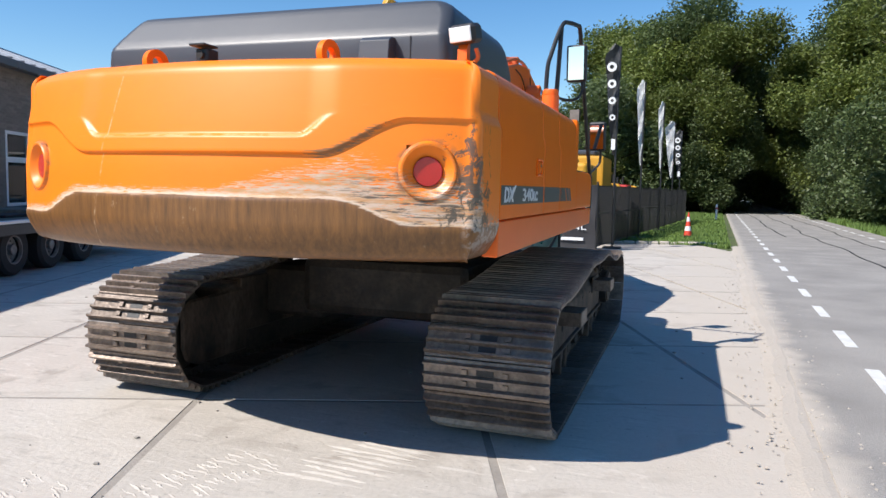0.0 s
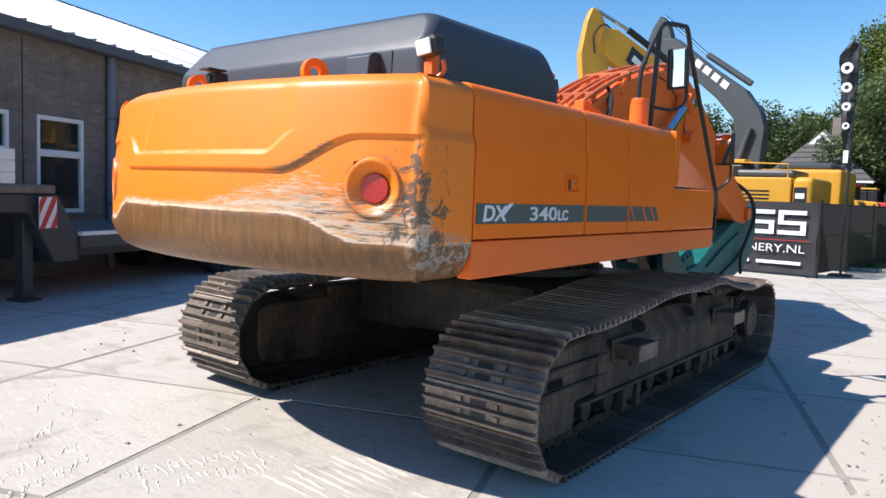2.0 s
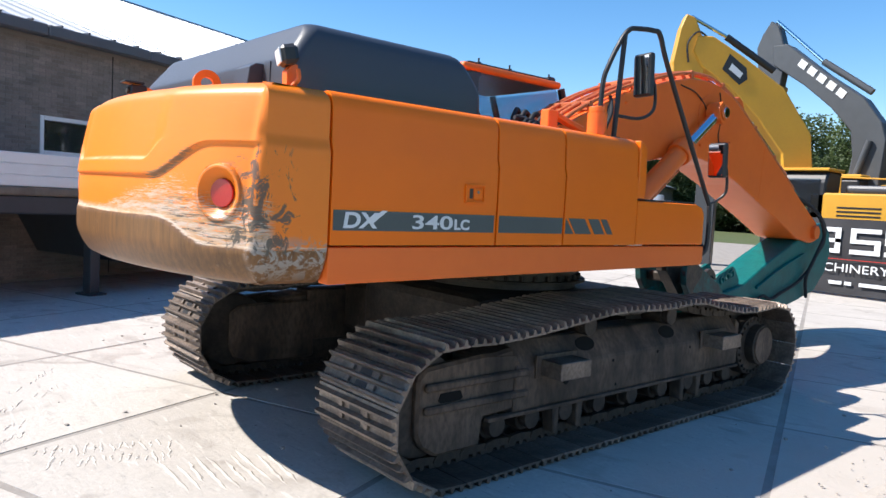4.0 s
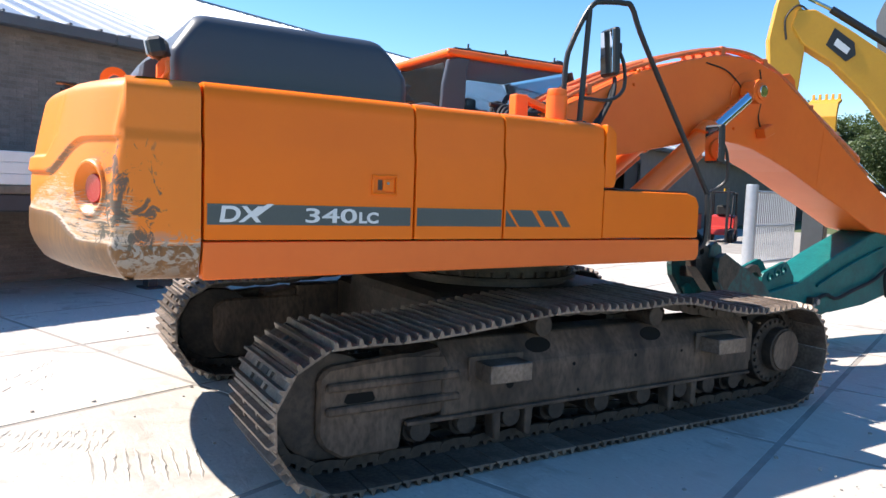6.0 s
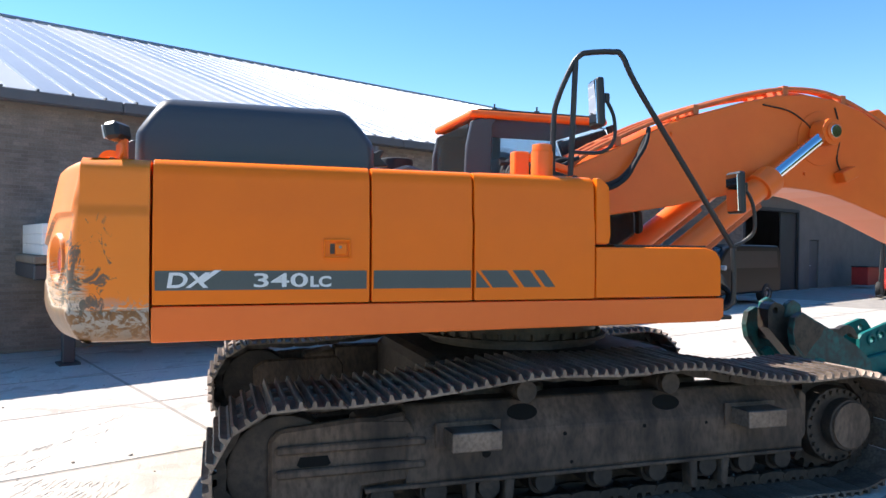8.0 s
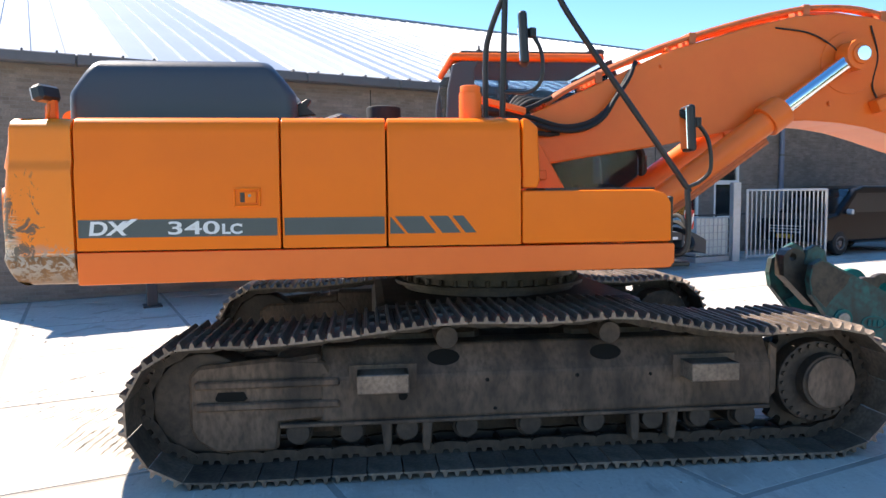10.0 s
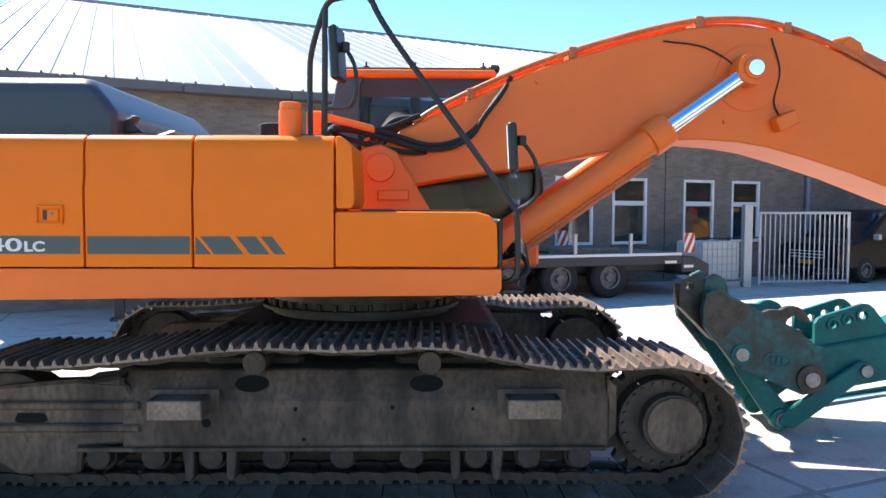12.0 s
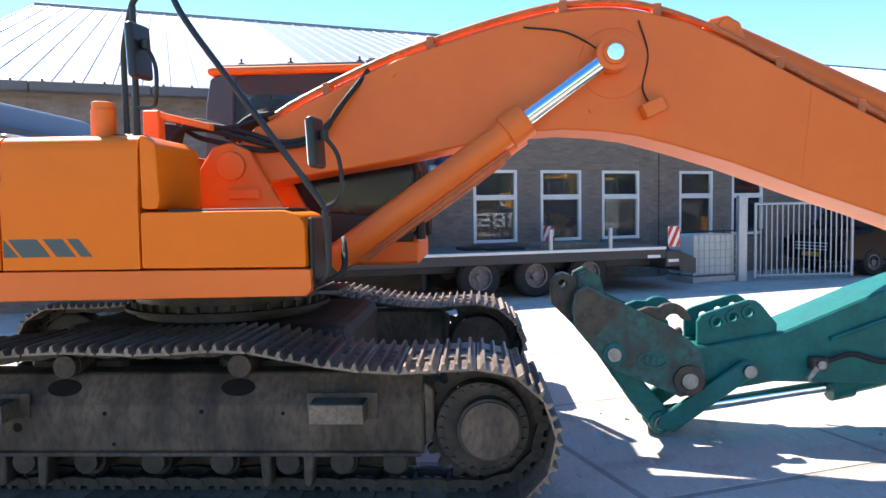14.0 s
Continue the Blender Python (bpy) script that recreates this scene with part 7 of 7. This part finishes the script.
def grey_excavator():
    y0 = 24.3
    e = thing("grey_boom_excavator", "parked excavator with a dark grey boom and yellow body", "excavator")
    T2 = Matrix(((0, 1, 0, 0), (1, 0, 0, y0), (0, 0, 1, 0), (0, 0, 0, 1)))
    bo = part("boom", prism([(-5.05, 2.6), (-4.95, 4.0), (-5.1, 4.5), (-5.6, 5.2), (-6.7, 6.0), (-7.9, 7.0), (-8.35, 7.0), (-8.3, 6.4), (-7.3, 5.7), (-6.5, 5.0), (-5.9, 4.3), (-5.8, 3.6), (-5.9, 2.6)], -0.28, 0.28, 0.03, m=T2), GREY_MACHINE, e)
    part("stick", prism([(-8.5, 7.8), (-8.25, 7.6), (-7.95, 6.7), (-8.1, 5.4), (-8.4, 5.1), (-8.75, 5.9), (-8.9, 7.0), (-8.75, 7.4)], -0.2, 0.2, 0.03, m=T2), GREY_MACHINE, e)
    part("stick_cylinder", tube([T2 @ Vector((0, -8.4, 7.8)), T2 @ Vector((0, -6.9, 6.4))], 0.05, n=10, curved=False), CHROME, bo)
    part("stick_cylinder", tube([T2 @ Vector((0, -6.9, 6.4)), T2 @ Vector((0, -5.5, 5.4))], 0.1, n=12, curved=False), GREY_MACHINE, bo)
    part("link_pin", rod(T2 @ Vector((-0.3, -8.15, 5.7)), T2 @ Vector((0.3, -8.15, 5.7)), 0.12, n=12), YELLOW, bo)
    # maker's mark as five plain pale blocks along the boom
    for k in range(5):
        x, z = -7.55 + k * 0.29, 6.32 - k * 0.235
        part("maker_mark", prism([(x, z), (x + 0.2, z - 0.16), (x + 0.32, z + 0.02), (x + 0.12, z + 0.18)], -0.30, -0.284, m=T2), WHITE_DECAL, bo)
    part("boom_cylinder", tube([T2 @ Vector((-0.35, -5.75, 2.6)), T2 @ Vector((-0.35, -5.35, 4.0))], 0.09, n=12, curved=False), GREY_MACHINE, bo)
    part("body", box(-5.0, -2.7, y0 - 0.6, y0 + 1.8, 1.3, 2.75, 0.12, seg=2), YELLOW, e, smooth=True)
    part("engine_cover", box(-4.5, -3.0, y0 - 0.3, y0 + 1.5, 2.75, 2.95, 0.06), BLACK_HOOD, e)
    part("cab", box(-6.6, -5.3, y0 - 0.9, y0 + 0.1, 1.3, 2.9, 0.08, seg=2), BLACK, e)
    part("cab_roof", box(-6.65, -5.25, y0 - 0.95, y0 + 0.15, 2.9, 3.02, 0.04), YELLOW, e)
    part("track", box(-6.9, -2.7, y0 - 0.9, y0 - 0.2, 0.0, 0.95, 0.3, seg=3), DARK_IRON, e, smooth=True)
    part("track", box(-6.9, -2.7, y0 + 1.2, y0 + 1.9, 0.0, 0.95, 0.3, seg=3), DARK_IRON, e, smooth=True)


grey_excavator()


def loader(M2, mat, label):
    d = thing("wheel_loader", label, "loader")
    part("hood", prism([(-2.6, 1.0), (-2.7, 1.5), (-2.5, 1.95), (-0.9, 2.05), (-0.9, 1.0)], -0.75, 0.75, 0.1, seg=2, m=M2), mat, d, smooth=True)
    part("frame", box(-0.6, 0.6, -2.5, 2.2, 0.7, 1.0, 0.05, m=M2), DARK_IRON, d)
    c = part("cab", box(-0.7, 0.7, -0.85, 0.6, 1.0, 2.7, 0.08, seg=2, m=M2), BLACK, d)
    part("cab_roof", box(-0.75, 0.75, -0.9, 0.7, 2.7, 2.82, 0.04, m=M2), mat, c)
    part("exhaust", rod(M2 @ Vector((0.3, -1.6, 2.0)), M2 @ Vector((0.3, -1.6, 2.55)), 0.07, n=12), BLACK, d)
    part("exhaust", rod(M2 @ Vector((-0.3, -1.3, 2.0)), M2 @ Vector((-0.3, -1.3, 2.5)), 0.09, n=12), BLACK, d)
    for s in (1, -1):
        for y in (-1.6, 1.5):
            wheel(d, M2 @ pose(s * 0.95, y, 0.75, 0, 0, 0 if s > 0 else 180), 0.75, 0.5, mat)
        part("fender", prism([(-2.3, 1.3), (-2.1, 1.6), (-1.1, 1.6), (-0.9, 1.3), (-1.0, 1.3), (-1.2, 1.52), (-2.0, 1.52), (-2.2, 1.3)], s * 0.95 - 0.25, s * 0.95 + 0.25, 0.02, m=M2), BLACK, d)
    part("lift_arm", prism([(0.7, 1.2), (0.9, 1.6), (2.6, 0.9), (2.6, 0.6)], -0.5, 0.5, 0.03, m=M2), mat, d)
    part("bucket", prism([(2.5, 0.1), (2.4, 0.9), (2.8, 1.2), (2.7, 0.9), (2.7, 0.3), (3.5, 0.15), (3.5, 0.1)], -1.3, 1.3, 0.01, m=M2), mat, d)


loader(pose(-5.75, 26.9, 0, 0, 0, 90), GREY_MACHINE, "dark grey wheel loader parked behind the mesh fence")
loader(pose(-5.7, 30.6, 0, 0, 0, 90), YELLOW, "yellow wheel loader parked behind the mesh fence")
loader(pose(-5.7, 34.6, 0, 0, 0, 95), YELLOW, "yellow wheel loader with black exhaust pipes behind the fence")
loader(pose(-5.7, 40.5, 0, 0, 0, 85), RED_PAINT, "red wheel loader parked at the end of the row")
loader(pose(-5.8, 47.5, 0, 0, 0, 92), YELLOW, "yellow wheel loader parked far along the fence")

loader(B @ pose(-2.2, 11.6, 0.01, 0, 0, 0), YELLOW, "yellow wheel loader standing inside the workshop behind the windows")

# upturned digging bucket
bk = thing("digging_bucket", "yellow toothed digging bucket standing upright", "bucket")
BK = pose(-10.32, 24.3, 3.85, 0, 0, 20) @ Matrix.Scale(0.62, 4)
part("shell", prism([(-0.6, 0), (-0.75, 0.8), (-0.5, 1.5), (0.3, 1.75), (0.35, 1.65), (-0.3, 1.35), (-0.5, 0.8), (-0.4, 0.15), (0.5, 0.1), (0.5, 0)], -0.7, 0.7, 0.02, m=BK), YELLOW, bk)
for k in range(5):
    part("tooth", prism([(0.25, 1.68), (0.27, 2.0), (0.33, 2.02), (0.4, 1.68)], -0.65 + k * 0.29, -0.53 + k * 0.29, 0.01, m=BK), YELLOW, bk)
part("stand", box(-0.5, 0.5, -0.5, 0.4, -6.2, 0.0, 0.03, m=BK), GREY_MACHINE, bk)

# ---- verge: flags, cone, marker post, kerb ----
def flag(x, y, h, wave, mark):
    f_ob = thing("beach_flag", "black and white feather flag on a tall pole", "flag", group="flags along the fence")
    part("pole", tube([(x, y, 0), (x, y, h * 0.6), (x + 0.02, y, h)], 0.03, n=8), BLACK, f_ob)
    b = bmesh.new()
    n = 20
    lo = h * 0.47
    rows = []
    for k in range(n + 1):
        f = k / n
        z = lo + (h - lo) * f
        w = wave * (0.22 + 0.78 * f ** 0.8) * min(1.0, 0.35 + (1 - f) * 6)
        d = 0.10 * math.sin(k * 0.6 + x * 7 + y)
        rows.append([b.verts.new((x - q * w, y + d * q + 0.04 * math.sin(q * 6 + k), z - 0.22 * q * w + 0.12 * q * f)) for q in (0, 0.25, 0.5, 0.75, 1)])
    for p, q in zip(rows, rows[1:]):
        for k in range(4):
            b.faces.new((p[k], p[k + 1], q[k + 1], q[k]))
    bmesh.ops.solidify(b, geom=b.faces[:], thickness=0.004)
    c = part("cloth", b, GREY_MACHINE if mark else WHITE_DECAL, f_ob, smooth=True)
    if mark:
        for k in range(4):
            f = 0.34 + 0.155 * k
            z = lo + (h - lo) * f
            w = wave * (0.22 + 0.78 * f ** 0.8)
            part("brand_mark", ring((x - 0.5 * w, y - 0.17, z), (0, 1, 0), 0.36 * w, 0.16 * w, 0.02, n=16), WHITE_DECAL, c)
        w = wave * 0.34
        part("pale_foot", box(x - 0.85 * w, x - 0.1 * w, y - 0.16, y - 0.15, lo + 0.12, lo + 0.42), WHITE_DECAL, c)
    part("pole_base", box(x - 0.25, x + 0.25, y - 0.25, y + 0.25, -0.06, 0.04, 0.02), BLACK, f_ob)


for x, y, h, w, mk in ((-2.04, 20.6, 5.6, 0.42, True), (-1.65, 25.6, 5.35, 0.28, False), (-1.22, 31.5, 5.3, 0.25, False), (-0.88, 37.0, 5.0, 0.5, False), (-0.63, 43.4, 5.1, 0.5, True)):
    flag(x, y, h, w, mk)
cone = thing("traffic_cone", "red and white traffic cone on a black foot", "cone")
part("foot", box(-0.22, 0.16, 27.8, 28.2, -0.045, 0.03, 0.02), RUBBER, cone)
for k in range(5):
    r0, r1 = 0.15 - 0.026 * k, 0.15 - 0.026 * (k + 1)
    part("band", rod((-0.03, 28.0, 0.03 + 0.172 * k), (-0.03, 28.0, 0.03 + 0.172 * (k + 1)), r0, n=20, r2=r1), CONE_RED if k % 2 == 0 else WHITE_DECAL, cone, smooth=True)
mp = thing("marker_post", "white plastic roadside marker post", "post")
part("post", box(1.46, 1.58, 45.97, 46.03, -0.06, 0.95, 0.02), WHITE_PAINT, mp)
part("band", box(1.455, 1.585, 45.965, 46.035, 0.66, 0.76, 0.005), RED_PAINT, mp)
mp2 = thing("fence_post", "old wooden post in the far verge", "post")
part("post", box(10.6, 10.75, 44.9, 45.05, -0.06, 1.2, 0.02), WOOD, mp2)

# grass blades on the verges
def grass(name, rnd, count, place, h):
    V, F = [], []
    for _ in range(count):
        x, y = place(rnd)
        a = rnd.uniform(0, 6.28)
        s = rnd.uniform(0.5, 1.3) * h
        n = len(V)
        V.extend([(x - 0.03 * math.cos(a), y - 0.03 * math.sin(a), -0.06), (x + 0.03 * math.cos(a), y + 0.03 * math.sin(a), -0.06), (x + rnd.uniform(-0.4, 0.4) * s, y + rnd.uniform(-0.4, 0.4) * s, -0.06 + s)])
        F.append((n, n + 1, n + 2))
    me = bpy.data.meshes.new(name)
    me.from_pydata(V, [], F)
    me.materials.append(GRASS_BLADE)
    return tagged(new(name, me), "uneven green verge grass", "grass", kind="stuff")


GRASS_BLADE = material("grass_blades", (0.13, 0.21, 0.04), 0.7, dark=(0.07, 0.12, 0.025), scale=0.7, fine=5, amount=0.6, bump=0.0)
grass("lawn_grass", random.Random(2), 26000, lambda r: ((lambda y: (r.uniform(-2.3, 0.45 + 0.033 * y), y))(23.2 + 42 * r.random() ** 1.5)), 0.13)
grass("verge_grass", random.Random(4), 30000, lambda r: ((lambda y: (6.6 + 0.033 * y + 5 * r.random() ** 1.3, y))(12 + 70 * r.random() ** 1.4)), 0.30)
kb = thing("kerb_edge", "rough broken concrete edging of the lawn", "kerb", kind="structure")
rk = random.Random(9)
x = -2.2
while x < 0.8:
    w = rk.uniform(0.18, 0.4)
    part("kerb_stone", box(x, x + w - 0.02, 22.75 + 0.33 * (x + 2.2) + rk.uniform(-0.05, 0.05), 23.0 + 0.33 * (x + 2.2), -0.05, 0.05 + rk.uniform(0, 0.04), 0.02), GRAVEL, kb)
    x += w

# ---- house beyond the fence ----
def house():
    h = thing("house", "brick house with a steep dark tiled hipped roof", "house")
    x0, x1, y0, y1 = -13.6, -7.0, 58, 67
    part("wall", box(x0, x1, y0, y1, -0.1, 3.6), BRICK, h)
    b = bmesh.new()
    e = [b.verts.new(p) for p in ((x0 - 0.5, y0 - 0.5, 3.5), (x1 + 0.5, y0 - 0.5, 3.5), (x1 + 0.5, y1, 3.5), (x0 - 0.5, y1, 3.5))]
    r = [b.verts.new(p) for p in (((x0 + x1) / 2, y0 + 2.2, 7.4), ((x0 + x1) / 2, y1 - 1, 7.4))]
    b.faces.new((e[0], e[1], r[0]))
    b.faces.new((e[1], e[2], r[1], r[0]))
    b.faces.new((e[2], e[3], r[1]))
    b.faces.new((e[3], e[0], r[0], r[1]))
    b.faces.new(e[::-1])
    rf = part("roof", b, TILE_ROOF, h)
    for k in range(9):
        f = 0.05 + k * 0.1
        z, y = 3.5 + 3.9 * f, y0 - 0.5 + 2.7 * f
        hw = (x1 - x0 + 1) / 2 * (1 - f)
        part("tile_course", box((x0 + x1) / 2 - hw, (x0 + x1) / 2 + hw, y - 0.05, y + 0.06, z - 0.03, z + 0.06), TILE_ROOF, rf)
    part("chimney", box(-9.9, -9.1, y0 + 2.6, y0 + 3.4, 6.4, 8.3, 0.03), BRICK, rf)
    part("gable_light", prism([(-11.2, 6.25), (-10.3, 7.15), (-9.4, 6.25)], -0.1, 0.1, m=Matrix(((0, 1, 0, 0), (1, 0, 0, y0 + 1.45), (0, 0, 1, 0), (0, 0, 0, 1)))), WHITE_PAINT, h)
    part("gable_pane", prism([(-10.75, 6.4), (-10.3, 6.85), (-9.85, 6.4)], -0.13, -0.11, m=Matrix(((0, 1, 0, 0), (1, 0, 0, y0 + 1.45), (0, 0, 1, 0), (0, 0, 0, 1)))), TILE_ROOF, h)
    part("gutter", box(x0 - 0.5, x1 + 0.5, y0 - 0.6, y0 - 0.48, 3.42, 3.56), WHITE_PAINT, h)


house()


# ribbed prints pressed into the slabs, stones and crumbs on the yard
pr = thing("ribbed_print", "shallow ribbed print in the concrete surface", "print", kind="structure")
rp = random.Random(17)
def crumbled_rib(x, y, length, width, height, turn):
    """A low broken ridge of pressed dirt: a strip with an uneven crest."""
    b = bmesh.new()
    rows = []
    n = 9
    for k in range(n + 1):
        f = k / n
        taper = min(1, 5 * f, 5 * (1 - f))
        w = width * rp.uniform(0.55, 1.1) * (0.3 + 0.7 * taper)
        o = rp.uniform(-0.006, 0.006)
        u = (f - 0.5) * length
        rows.append([b.verts.new((u, o - w / 2, -0.002)), b.verts.new((u, o + rp.uniform(-0.004, 0.004), height * taper * rp.uniform(0.45, 1.0) + 0.0005)), b.verts.new((u, o + w / 2, -0.002))])
    for p, q in zip(rows, rows[1:]):
        for k in range(2):
            b.faces.new((p[k], q[k], q[k + 1], p[k + 1]))
    return merge(b, None, pose(x, y, 0, 0, 0, turn))


for k in range(10):
    part("rib", crumbled_rib(-1.86 + rp.uniform(-0.05, 0.05) + 0.02 * k, 3.36 + k * 0.066, rp.uniform(0.3, 0.62), 0.040, 0.010, -5 + rp.uniform(-3, 3)), CONCRETE, pr)
for x0, y0, ax, ay, n in ((-2.66, 2.80, 0.016, 0.045, 17), (-2.42, 2.84, 0.016, 0.045, 15), (-3.05, 2.25, -0.02, 0.045, 14), (-2.82, 2.30, -0.02, 0.045, 12), (-3.5, 2.6, -0.05, 0.05, 14), (-4.1, 2.9, -0.06, 0.04, 12)):
    for k in range(n):
        if rp.random() < 0.15:
            continue
        part("scrape", crumbled_rib(x0 + k * ax + rp.uniform(-0.04, 0.04), y0 + k * ay + rp.uniform(-0.012, 0.012), rp.uniform(0.07, 0.24), rp.uniform(0.018, 0.035), rp.uniform(0.003, 0.007), -18 + rp.uniform(-14, 14)), CONCRETE, pr)
rs = random.Random(31)
b = bmesh.new()
for _ in range(130):
    x, y = rs.uniform(-9, 0.8), rs.uniform(-1, 12)
    s = rs.uniform(0.004, 0.013)
    box(-s, s, -s, s * rs.uniform(0.5, 1.2), -0.004, s, 0, b, m=pose(x, y, 0, rs.uniform(-15, 15), 0, rs.uniform(0, 180)))
tagged(mesh_object("yard_crumbs", b, JOINT_DIRT), "small loose stones and dirt crumbs on the concrete", "crumbs", kind="stuff")


# ---- yard slabs ----
def slab_mesh_of():
    b = box(0.027, SX - 0.027, 0.027, SY - 0.027, -0.14, 0.0, 0.0015)
    me = bpy.data.meshes.new("slab")
    b.to_mesh(me)
    b.free()
    me.materials.append(CONCRETE)
    return me


SLAB = slab_mesh_of()
rnd = random.Random(5)
for i, j in slabs:
    o = new("slab", SLAB)
    o.parent = yard
    o.matrix_basis = YARD @ pose(i * SX, j * SY, rnd.uniform(-0.002, 0.0), rnd.uniform(-0.03, 0.03), rnd.uniform(-0.03, 0.03), 0)
